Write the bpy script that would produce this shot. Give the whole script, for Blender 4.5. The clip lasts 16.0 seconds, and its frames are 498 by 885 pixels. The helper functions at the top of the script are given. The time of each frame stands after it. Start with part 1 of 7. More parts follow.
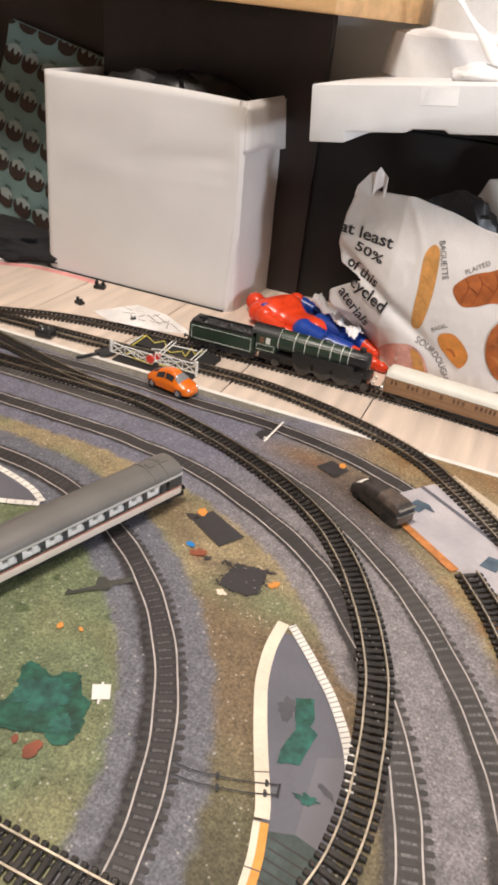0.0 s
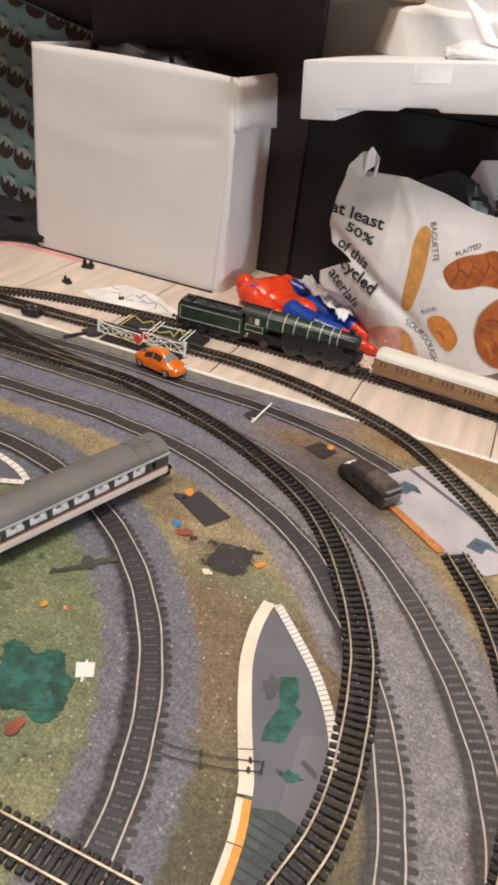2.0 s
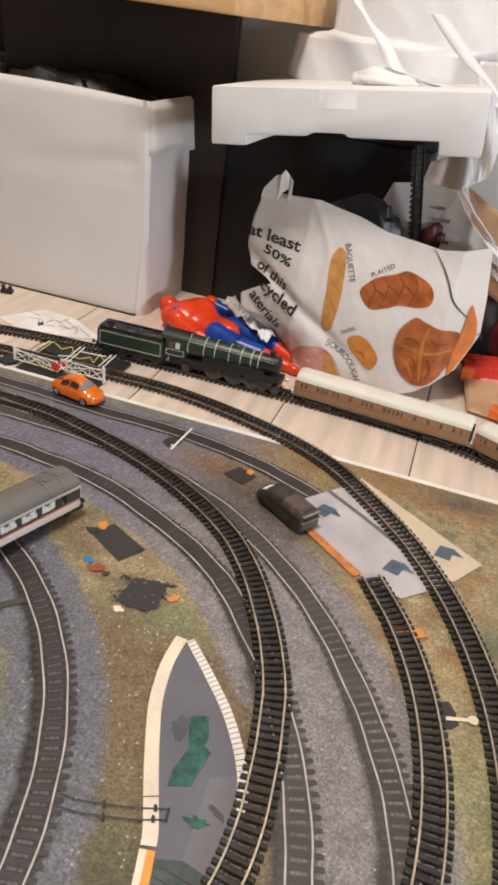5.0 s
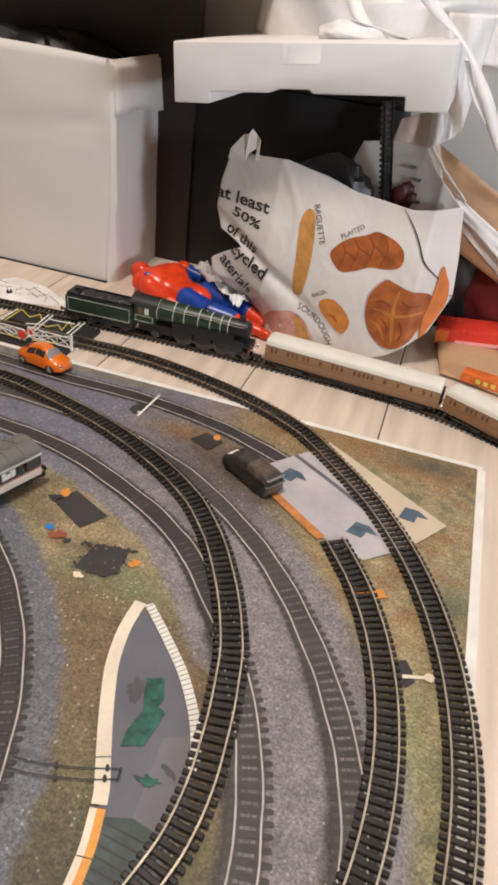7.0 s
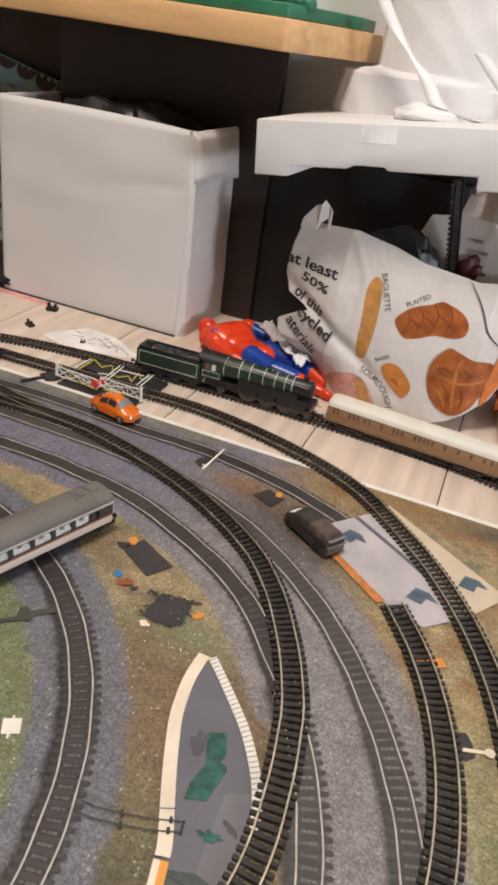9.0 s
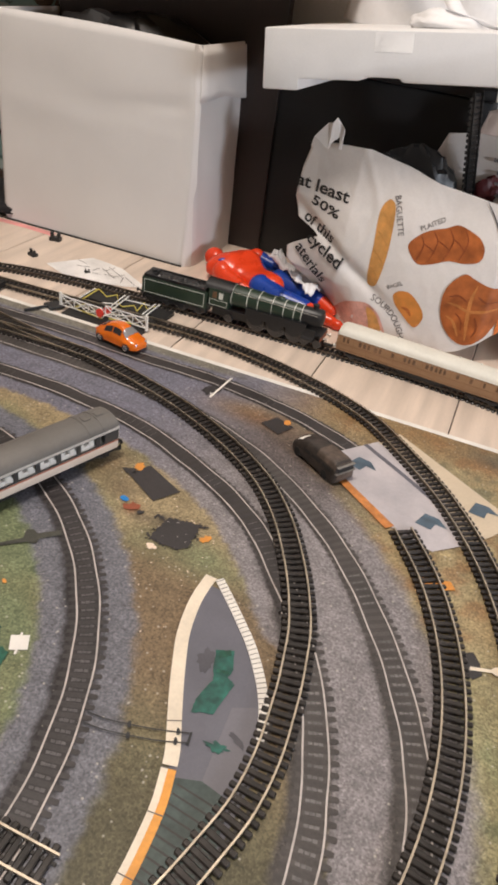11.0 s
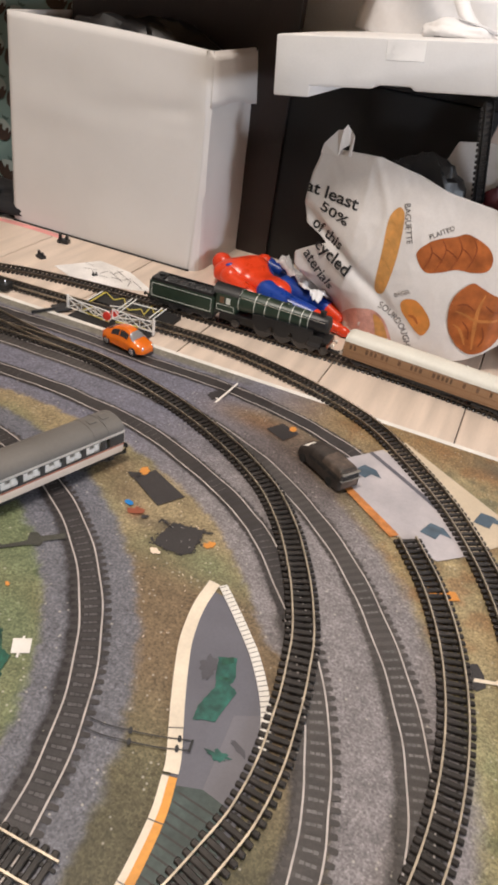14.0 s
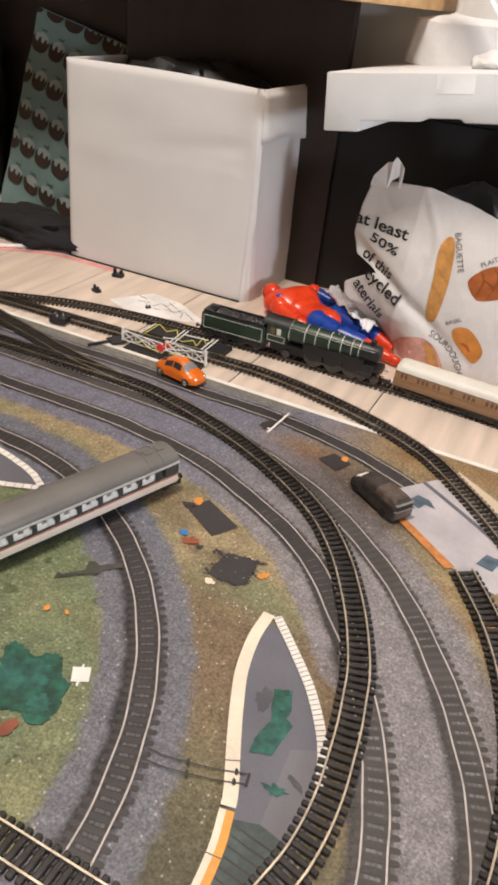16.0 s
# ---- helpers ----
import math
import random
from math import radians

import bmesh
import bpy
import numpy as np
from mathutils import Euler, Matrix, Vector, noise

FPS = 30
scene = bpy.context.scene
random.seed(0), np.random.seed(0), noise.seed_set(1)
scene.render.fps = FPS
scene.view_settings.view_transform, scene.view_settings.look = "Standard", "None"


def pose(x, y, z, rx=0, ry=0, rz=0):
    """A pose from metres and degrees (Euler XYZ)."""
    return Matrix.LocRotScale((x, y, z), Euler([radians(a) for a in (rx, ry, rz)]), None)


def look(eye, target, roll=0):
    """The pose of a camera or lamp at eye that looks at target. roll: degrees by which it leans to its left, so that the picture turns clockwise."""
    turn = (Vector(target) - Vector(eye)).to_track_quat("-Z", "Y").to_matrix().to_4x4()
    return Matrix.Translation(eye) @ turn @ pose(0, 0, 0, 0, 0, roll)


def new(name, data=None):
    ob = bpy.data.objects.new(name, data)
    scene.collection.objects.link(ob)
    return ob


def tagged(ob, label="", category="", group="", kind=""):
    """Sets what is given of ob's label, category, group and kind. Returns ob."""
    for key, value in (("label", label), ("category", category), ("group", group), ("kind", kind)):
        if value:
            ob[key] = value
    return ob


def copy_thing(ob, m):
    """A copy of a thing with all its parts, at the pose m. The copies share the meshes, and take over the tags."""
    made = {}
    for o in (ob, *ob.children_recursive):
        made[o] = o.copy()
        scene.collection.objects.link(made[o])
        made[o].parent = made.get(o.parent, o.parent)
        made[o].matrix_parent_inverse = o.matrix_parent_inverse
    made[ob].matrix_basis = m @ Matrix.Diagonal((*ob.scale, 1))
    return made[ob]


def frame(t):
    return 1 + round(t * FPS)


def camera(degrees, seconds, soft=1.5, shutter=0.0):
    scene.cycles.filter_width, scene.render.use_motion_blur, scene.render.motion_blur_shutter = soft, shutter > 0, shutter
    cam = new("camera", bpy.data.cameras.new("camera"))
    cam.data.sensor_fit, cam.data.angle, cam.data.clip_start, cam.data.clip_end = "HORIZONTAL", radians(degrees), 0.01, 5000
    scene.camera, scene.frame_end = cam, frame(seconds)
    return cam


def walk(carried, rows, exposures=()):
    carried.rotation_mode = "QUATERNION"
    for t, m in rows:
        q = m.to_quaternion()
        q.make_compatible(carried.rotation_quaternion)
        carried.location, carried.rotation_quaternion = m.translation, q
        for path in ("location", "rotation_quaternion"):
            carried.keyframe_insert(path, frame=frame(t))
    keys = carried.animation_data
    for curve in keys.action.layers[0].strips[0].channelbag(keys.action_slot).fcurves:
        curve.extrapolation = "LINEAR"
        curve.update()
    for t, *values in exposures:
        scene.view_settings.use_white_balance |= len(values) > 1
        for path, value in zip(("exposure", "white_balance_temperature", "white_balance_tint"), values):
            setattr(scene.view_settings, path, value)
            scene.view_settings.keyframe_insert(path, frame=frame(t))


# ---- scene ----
cam = camera(39.0, 16.0, soft=3.3)
PATH = [
    (0, (-0.159, -0.72, 0.416), (-0.729, 0.883, -0.636), 6.8),
    (0.5, (-0.16, -0.719, 0.414), (-0.722, 0.879, -0.651), 6.8),
    (1, (-0.158, -0.717, 0.411), (-0.728, 0.873, -0.661), 6.3),
    (1.2, (-0.1586, -0.716, 0.4092), (-0.7183, 0.8734, -0.6796), 6.9),
    (1.5, (-0.158, -0.714, 0.407), (-0.693, 0.874, -0.685), 7.3),
    (2, (-0.156, -0.718, 0.409), (-0.689, 0.877, -0.673), 7.8),
    (2.5, (-0.149, -0.713, 0.409), (-0.659, 0.878, -0.691), 7.5),
    (2.7, (-0.1483, -0.7149, 0.409), (-0.6687, 0.8884, -0.6747), 7.39),
    (3, (-0.148, -0.716, 0.409), (-0.657, 0.904, -0.647), 8.6),
    (3.2, (-0.1494, -0.7183, 0.4104), (-0.6742, 0.9008, -0.6221), 8.75),
    (3.5, (-0.151, -0.721, 0.412), (-0.678, 0.896, -0.641), 9.3),
    (3.7, (-0.149, -0.717, 0.413), (-0.6573, 0.9044, -0.6636), 9.1),
    (4, (-0.144, -0.713, 0.415), (-0.64, 0.917, -0.631), 8.6),
    (4.2, (-0.141, -0.7148, 0.4166), (-0.6747, 0.9222, -0.6019), 7.41),
    (4.5, (-0.138, -0.713, 0.419), (-0.606, 0.93, -0.622), 8.3),
    (4.7, (-0.1341, -0.7018, 0.4225), (-0.5414, 0.93, -0.5879), 8.26),
    (6.8, (-0.105, -0.6788, 0.4186), (-0.5062, 0.94, -0.7237), 7.87),
    (7, (-0.1, -0.683, 0.419), (-0.478, 0.94, -0.687), 7.8),
    (7.2, (-0.1001, -0.6815, 0.4166), (-0.4657, 0.9348, -0.7172), 8.07),
    (7.5, (-0.102, -0.683, 0.414), (-0.483, 0.927, -0.71), 8.5),
    (7.7, (-0.1002, -0.6828, 0.4165), (-0.4619, 0.9262, -0.7211), 8.54),
    (8, (-0.101, -0.68, 0.422), (-0.485, 0.925, -0.708), 8),
    (8.2, (-0.1058, -0.6827, 0.4236), (-0.5067, 0.9274, -0.7126), 8.15),
    (8.5, (-0.112, -0.693, 0.428), (-0.561, 0.931, -0.65), 8.3),
    (8.7, (-0.1158, -0.6972, 0.4297), (-0.5772, 0.9378, -0.6244), 8.6),
    (9, (-0.123, -0.703, 0.434), (-0.643, 0.948, -0.569), 8.7),
    (9.2, (-0.1178, -0.7045, 0.4314), (-0.6426, 0.9384, -0.5675), 8.06),
    (9.5, (-0.115, -0.701, 0.427), (-0.648, 0.924, -0.609), 9.4),
    (9.7, (-0.118, -0.704, 0.4238), (-0.6453, 0.924, -0.6528), 9.04),
    (11.8, (-0.1173, -0.6991, 0.4081), (-0.6126, 0.872, -0.7314), 8.65),
    (12, (-0.117, -0.699, 0.408), (-0.611, 0.872, -0.727), 8.8),
    (12.5, (-0.12, -0.701, 0.408), (-0.606, 0.864, -0.74), 9.2),
    (13, (-0.118, -0.7, 0.409), (-0.615, 0.868, -0.728), 9.6),
    (13.5, (-0.121, -0.701, 0.406), (-0.617, 0.864, -0.736), 9.6),
    (14, (-0.121, -0.7, 0.41), (-0.633, 0.874, -0.714), 9.3),
    (14.2, (-0.1199, -0.7003, 0.4128), (-0.6381, 0.8756, -0.7075), 8.69),
    (14.5, (-0.118, -0.7, 0.417), (-0.66, 0.878, -0.686), 8),
    (14.7, (-0.1197, -0.6988, 0.4173), (-0.6894, 0.8752, -0.6809), 7.49),
    (15, (-0.12, -0.702, 0.417), (-0.699, 0.871, -0.674), 7.5),
    (15.2, (-0.1211, -0.7012, 0.4154), (-0.6986, 0.871, -0.6855), 7.66),
    (15.5, (-0.123, -0.7, 0.413), (-0.682, 0.871, -0.692), 8.4),
    (15.7, (-0.1244, -0.701, 0.4149), (-0.7304, 0.8614, -0.6717), 7.47),
    (16, (-0.127, -0.705, 0.417), (-0.779, 0.847, -0.663), 6.6),
]
walk(cam, [(t, look(eye, target, roll)) for t, eye, target, roll in PATH],
     ((0, 0.12), (0.5, 0.0), (1.5, -0.03), (4, -0.08), (7, -0.20), (9.5, -0.20), (12, -0.12), (14.5, -0.10), (16, 0.0)))

# ---- light ----
world = bpy.data.worlds.new("room_air")
scene.world = world
world.use_nodes = True
world.node_tree.nodes["Background"].inputs[0].default_value = (0.95, 0.95, 1.0, 1)
world.node_tree.nodes["Background"].inputs[1].default_value = 0.05
scene.view_settings.exposure = 0.0


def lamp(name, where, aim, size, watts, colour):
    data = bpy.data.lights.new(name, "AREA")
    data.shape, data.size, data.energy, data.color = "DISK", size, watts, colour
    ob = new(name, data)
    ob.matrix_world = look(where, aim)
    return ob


lamp("ceiling_lamp", (-0.56, -0.62, 2.28), (-0.35, 0.0, 0), 0.5, 45, (1.0, 0.885, 0.79))
# cool area lamp added by the east wall for a source out of view
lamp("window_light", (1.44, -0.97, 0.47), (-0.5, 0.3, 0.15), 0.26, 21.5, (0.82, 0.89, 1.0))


# ---- materials ----
def nodes_of(name):
    m = bpy.data.materials.new(name)
    m.use_nodes = True
    t = m.node_tree
    return m, t.nodes, t.links, t.nodes["Principled BSDF"]


def stuff_mat(name, colour, rough=0.6, metal=0.0, grain=900.0, vary=0.15, blot=25.0, blots=0.12, bump=0.15, depth=0.0004,
              stretch=(1, 1, 1), own=0.0, coat=0.0, tint=None):
    """A surface with fine grain, larger blots and a little relief. own: how much single pieces differ."""
    m, n, l, b = nodes_of(name)
    co = n.new("ShaderNodeTexCoord")
    mp = n.new("ShaderNodeMapping")
    mp.inputs["Scale"].default_value = stretch
    l.new(co.outputs["Object"], mp.inputs["Vector"])
    fine, big = n.new("ShaderNodeTexNoise"), n.new("ShaderNodeTexNoise")
    for node, sc, det in ((fine, grain, 4), (big, blot, 5)):
        node.inputs["Scale"].default_value, node.inputs["Detail"].default_value = sc, det
        l.new(mp.outputs[0], node.inputs["Vector"])
    ramp = n.new("ShaderNodeMapRange")
    ramp.inputs["From Min"].default_value, ramp.inputs["From Max"].default_value = 0.25, 0.75
    ramp.inputs["To Min"].default_value, ramp.inputs["To Max"].default_value = 1 - vary, 1 + vary
    l.new(fine.outputs["Fac"], ramp.inputs["Value"])
    ramp2 = n.new("ShaderNodeMapRange")
    ramp2.inputs["From Min"].default_value, ramp2.inputs["From Max"].default_value = 0.3, 0.7
    ramp2.inputs["To Min"].default_value, ramp2.inputs["To Max"].default_value = 1 - blots, 1 + blots
    l.new(big.outputs["Fac"], ramp2.inputs["Value"])
    mul = n.new("ShaderNodeMath")
    mul.operation = "MULTIPLY"
    l.new(ramp.outputs[0], mul.inputs[0]), l.new(ramp2.outputs[0], mul.inputs[1])
    out = mul.outputs[0]
    if own:
        info = n.new("ShaderNodeObjectInfo")
        r3 = n.new("ShaderNodeMapRange")
        r3.inputs["To Min"].default_value, r3.inputs["To Max"].default_value = 1 - own, 1 + own
        l.new(info.outputs["Random"], r3.inputs["Value"])
        m2 = n.new("ShaderNodeMath")
        m2.operation = "MULTIPLY"
        l.new(out, m2.inputs[0]), l.new(r3.outputs[0], m2.inputs[1])
        out = m2.outputs[0]
    sc = n.new("ShaderNodeVectorMath")
    sc.operation = "SCALE"
    if tint is None:
        sc.inputs[0].default_value = colour
    else:
        mx = n.new("ShaderNodeMix")
        mx.data_type = "RGBA"
        mx.inputs[6].default_value, mx.inputs[7].default_value = (*colour, 1), (*tint, 1)
        l.new(big.outputs["Fac"], mx.inputs[0])
        l.new(mx.outputs[2], sc.inputs[0])
    l.new(out, sc.inputs["Scale"])
    l.new(sc.outputs[0], b.inputs["Base Color"])
    rr = n.new("ShaderNodeMapRange")
    rr.inputs["To Min"].default_value, rr.inputs["To Max"].default_value = max(0.03, rough - 0.12), min(1, rough + 0.12)
    l.new(big.outputs["Fac"], rr.inputs["Value"])
    l.new(rr.outputs[0], b.inputs["Roughness"])
    b.inputs["Metallic"].default_value = metal
    b.inputs["Coat Weight"].default_value = coat
    if bump:
        bp = n.new("ShaderNodeBump")
        bp.inputs["Strength"].default_value, bp.inputs["Distance"].default_value = bump, depth
        l.new(fine.outputs["Fac"], bp.inputs["Height"])
        l.new(bp.outputs[0], b.inputs["Normal"])
    return m


def print_mat():
    """The printed sheet: its colours lie in the mesh, grains, flecks and blots are added here."""
    m, n, l, b = nodes_of("printed_vinyl")
    at = n.new("ShaderNodeAttribute")
    at.attribute_name = "print"
    co = n.new("ShaderNodeTexCoord")

    def tex(kind, scale, detail=None):
        t = n.new(kind)
        t.inputs["Scale"].default_value = scale
        if detail is not None:
            t.inputs["Detail"].default_value = detail
        l.new(co.outputs["Object"], t.inputs["Vector"])
        return t

    def span(value, a, c, lo, hi):
        r = n.new("ShaderNodeMapRange")
        for k, v in zip(("From Min", "From Max", "To Min", "To Max"), (a, c, lo, hi)):
            r.inputs[k].default_value = v
        l.new(value, r.inputs["Value"])
        return r.outputs[0]

    def times(a, c):
        r = n.new("ShaderNodeMath")
        r.operation = "MULTIPLY"
        l.new(a, r.inputs[0])
        if isinstance(c, float):
            r.inputs[1].default_value = c
        else:
            l.new(c, r.inputs[1])
        return r.outputs[0]

    mid = tex("ShaderNodeTexNoise", 190, 4)
    grains, fine, blots, spots = tex("ShaderNodeTexVoronoi", 820), tex("ShaderNodeTexNoise", 420, 5), tex("ShaderNodeTexNoise", 55, 6), tex("ShaderNodeTexVoronoi", 230)
    g = n.new("ShaderNodeSeparateColor")
    l.new(grains.outputs["Color"], g.inputs[0])
    tone = times(times(times(span(g.outputs[0], 0, 1, 0.72, 1.28), span(fine.outputs["Fac"], 0.32, 0.68, 0.74, 1.26)), span(blots.outputs["Fac"], 0.3, 0.7, 0.84, 1.16)), span(mid.outputs["Fac"], 0.34, 0.66, 0.87, 1.13))
    sc = n.new("ShaderNodeVectorMath")
    sc.operation = "SCALE"
    l.new(at.outputs["Color"], sc.inputs[0]), l.new(tone, sc.inputs["Scale"])
    sep = n.new("ShaderNodeSeparateColor")
    l.new(spots.outputs["Color"], sep.inputs[0])
    pick = n.new("ShaderNodeMath")
    pick.operation = "GREATER_THAN"
    pick.inputs[1].default_value = 0.86
    l.new(sep.outputs[0], pick.inputs[0])
    both = times(times(span(spots.outputs["Distance"], 0.26, 0.14, 0.0, 1.0), pick.outputs[0]), 0.5)
    mx = n.new("ShaderNodeMix")
    mx.data_type = "RGBA"
    mx.inputs[7].default_value = (0.62, 0.58, 0.50, 1)
    l.new(both, mx.inputs[0]), l.new(sc.outputs[0], mx.inputs[6])
    l.new(mx.outputs[2], b.inputs["Base Color"])
    b.inputs["Roughness"].default_value = 0.42
    b.inputs["Specular IOR Level"].default_value = 0.35
    return m


M = {
    "print": print_mat(),
    "floor": stuff_mat("pale_laminate", (0.68, 0.565, 0.47), 0.42, grain=260, vary=0.05, blot=9, blots=0.15, bump=0.05, stretch=(6, 0.5, 1), own=0.04),
    "gap": stuff_mat("joint_dirt", (0.05, 0.04, 0.035), 0.9),
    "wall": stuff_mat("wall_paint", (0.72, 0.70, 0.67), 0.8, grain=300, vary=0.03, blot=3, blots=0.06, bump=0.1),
    # darker colour for the unseen walls, to cut bounced light
    "wall_low_bounce": stuff_mat("low_bounce_wall", (0.36, 0.33, 0.30), 0.8, grain=300, vary=0.03, blot=3, blots=0.06, bump=0.1),
    "ceil": stuff_mat("ceiling_paint", (0.8, 0.79, 0.77), 0.85, grain=200, vary=0.02),
    "sleeper": stuff_mat("black_sleeper_plastic", (0.022, 0.018, 0.016), 0.33, grain=500, vary=0.3, blot=40, blots=0.3, bump=0.2, own=0.35),
    "rail": stuff_mat("nickel_rail", (0.56, 0.49, 0.39), 0.38, metal=1.0, grain=400, vary=0.12, blot=60, blots=0.2, bump=0.05),
    "dullrail": stuff_mat("dark_rail", (0.16, 0.13, 0.10), 0.45, metal=0.8, grain=400, vary=0.15, blot=60, blots=0.3, bump=0.05),
    "p_band": stuff_mat("printed_dark", (0.036, 0.031, 0.030), 0.45, grain=700, vary=0.2, blot=40, blots=0.25, bump=0),
    "p_band_deep": stuff_mat("printed_black", (0.024, 0.021, 0.022), 0.45, grain=700, vary=0.2, blot=40, blots=0.25, bump=0),
    # paler print of p2 and p4, partly gloss painted into the colour
    "p_band_sheen": stuff_mat("printed_brown_sheen", (0.072, 0.064, 0.061), 0.42, grain=700, vary=0.2, blot=40, blots=0.25, bump=0),
    "p_tie": stuff_mat("printed_sleeper", (0.040, 0.035, 0.036), 0.45, grain=700, vary=0.2, blot=40, blots=0.2, bump=0),
    "p_tie_sheen": stuff_mat("printed_sleeper_sheen", (0.056, 0.049, 0.047), 0.45, grain=700, vary=0.2, blot=40, blots=0.2, bump=0),
    "p_gap_sheen": stuff_mat("printed_sleeper_light_sheen", (0.150, 0.141, 0.140), 0.45, grain=500, vary=0.3, blot=60, blots=0.35, bump=0),
    "p_gap": stuff_mat("printed_sleeper_light", (0.092, 0.086, 0.088), 0.45, grain=500, vary=0.3, blot=60, blots=0.35, bump=0),
    "p_rail": stuff_mat("printed_rail", (0.50, 0.455, 0.43), 0.45, grain=500, vary=0.1, blot=60, blots=0.2, bump=0),
    "white": stuff_mat("white_border", (0.80, 0.77, 0.72), 0.45, grain=400, vary=0.03, bump=0),
    "cream": stuff_mat("cream_print", (0.80, 0.70, 0.56), 0.45, grain=400, vary=0.05, bump=0),
    "orange_p": stuff_mat("orange_print", (0.75, 0.33, 0.06), 0.45, grain=300, vary=0.1, bump=0),
    "slab": stuff_mat("platform_grey", (0.125, 0.124, 0.150), 0.42, grain=700, vary=0.06, blot=18, blots=0.12, bump=0),
    "box": stuff_mat("white_fabric", (0.70, 0.675, 0.655), 0.75, grain=1500, vary=0.05, blot=6, blots=0.05, bump=0.25),
    "foam": stuff_mat("polystyrene", (0.73, 0.73, 0.735), 0.55, grain=400, vary=0.02, blot=30, blots=0.03, bump=0.2),
    "pine": stuff_mat("pine", (0.66, 0.40, 0.19), 0.5, grain=300, vary=0.08, blot=18, blots=0.15, bump=0.1, stretch=(0.4, 4, 4)),
    "brown": stuff_mat("dark_brown_board", (0.022, 0.014, 0.012), 0.5, grain=200, vary=0.2, blot=8, blots=0.2, stretch=(4, 4, 0.5)),
    "black": stuff_mat("black_plastic", (0.004, 0.004, 0.0045), 0.55, grain=300, vary=0.2, bump=0.05),
    "bag": stuff_mat("bag_white", (0.75, 0.715, 0.69), 0.5, grain=300, vary=0.03, blot=14, blots=0.05, bump=0.1, coat=0.1),
}


# ---- mesh helpers ----
def part(name, bm, material, parent=None, label=""):
    me = bpy.data.meshes.new(name)
    bm.to_mesh(me)
    bm.free()
    for m in (material if isinstance(material, (list, tuple)) else (material,)):
        me.materials.append(m)
    ob = new(name, me)
    if parent:
        ob.parent = parent
    if label:
        ob["label"] = label
    return ob


def share(name, me, m, parent):
    ob = new(name, me)
    ob.parent = parent
    ob.matrix_local = m
    return ob


def smooth(ob, angle=40):
    for p in ob.data.polygons:
        p.use_smooth = True
    ob.data.set_sharp_from_angle(angle=radians(angle))
    return ob


def base(name, where=(0, 0, 0), turn=0.0):
    e = new(name)
    e.empty_display_size = 0.01
    e.matrix_world = pose(*where, 0, 0, turn)
    return e


def add_box(bm, lo, hi, bevel=0.0, m=None, seg=2, mi=0):
    """A box between two corners, bevelled and posed by m."""
    lo, hi = Vector(lo), Vector(hi)
    r = bmesh.ops.create_cube(bm, size=1.0, matrix=Matrix.Translation((lo + hi) / 2) @ Matrix.Diagonal((*(hi - lo), 1)))
    vs = r["verts"]
    if bevel:
        es = list({e for v in vs for e in v.link_edges})
        rb = bmesh.ops.bevel(bm, geom=es, offset=bevel, segments=seg, affect="EDGES", profile=0.5)
        vs = list({v for f in rb["faces"] for v in f.verts} | {v for v in vs if v.is_valid})
    if m is not None:
        bmesh.ops.transform(bm, matrix=m, verts=vs)
    if mi:
        for f in {f for v in vs for f in v.link_faces}:
            f.material_index = mi
    return vs


def box(lo, hi, bevel=0.0, m=None, seg=2):
    bm = bmesh.new()
    add_box(bm, lo, hi, bevel, m, seg)
    return bm


def add_tube(bm, a, b, r1, r2=None, seg=16, caps=True, mi=0):
    a, b = Vector(a), Vector(b)
    d = b - a
    m = Matrix.Translation((a + b) / 2) @ d.to_track_quat("Z", "Y").to_matrix().to_4x4()
    r = bmesh.ops.create_cone(bm, cap_ends=caps, segments=seg, radius1=r1, radius2=r1 if r2 is None else r2, depth=d.length, matrix=m)
    if mi:
        for f in {f for v in r["verts"] for f in v.link_faces}:
            f.material_index = mi
    return r["verts"]


def spline(pts, step=0.002):
    """A smooth line through control points in the plan, stepped evenly."""
    p = np.array(pts, float)
    p = np.vstack([2 * p[0] - p[1], p, 2 * p[-1] - p[-2]])
    out = []
    for i in range(1, len(p) - 2):
        u = np.linspace(0, 1, 40, endpoint=False)[:, None]
        a, b, c, d = p[i - 1], p[i], p[i + 1], p[i + 2]
        out.append(0.5 * (2 * b + (c - a) * u + (2 * a - 5 * b + 4 * c - d) * u ** 2 + (3 * b - a - 3 * c + d) * u ** 3))
    q = np.vstack(out + [p[-2][None]])
    for _ in range(30):
        q[1:-1] = 0.25 * q[:-2] + 0.5 * q[1:-1] + 0.25 * q[2:]
    s = np.r_[0, np.cumsum(np.linalg.norm(np.diff(q, axis=0), axis=1))]
    g = np.linspace(0, s[-1], max(2, int(s[-1] / step)))
    return np.c_[np.interp(g, s, q[:, 0]), np.interp(g, s, q[:, 1])]


def arc(cx, cy, r, a0, a1, n=8):
    return [(cx + r * math.cos(radians(a)), cy + r * math.sin(radians(a))) for a in np.linspace(a0, a1, n)]


def normals(line):
    d = np.gradient(line, axis=0)
    d /= np.linalg.norm(d, axis=1)[:, None]
    return np.c_[-d[:, 1], d[:, 0]], d


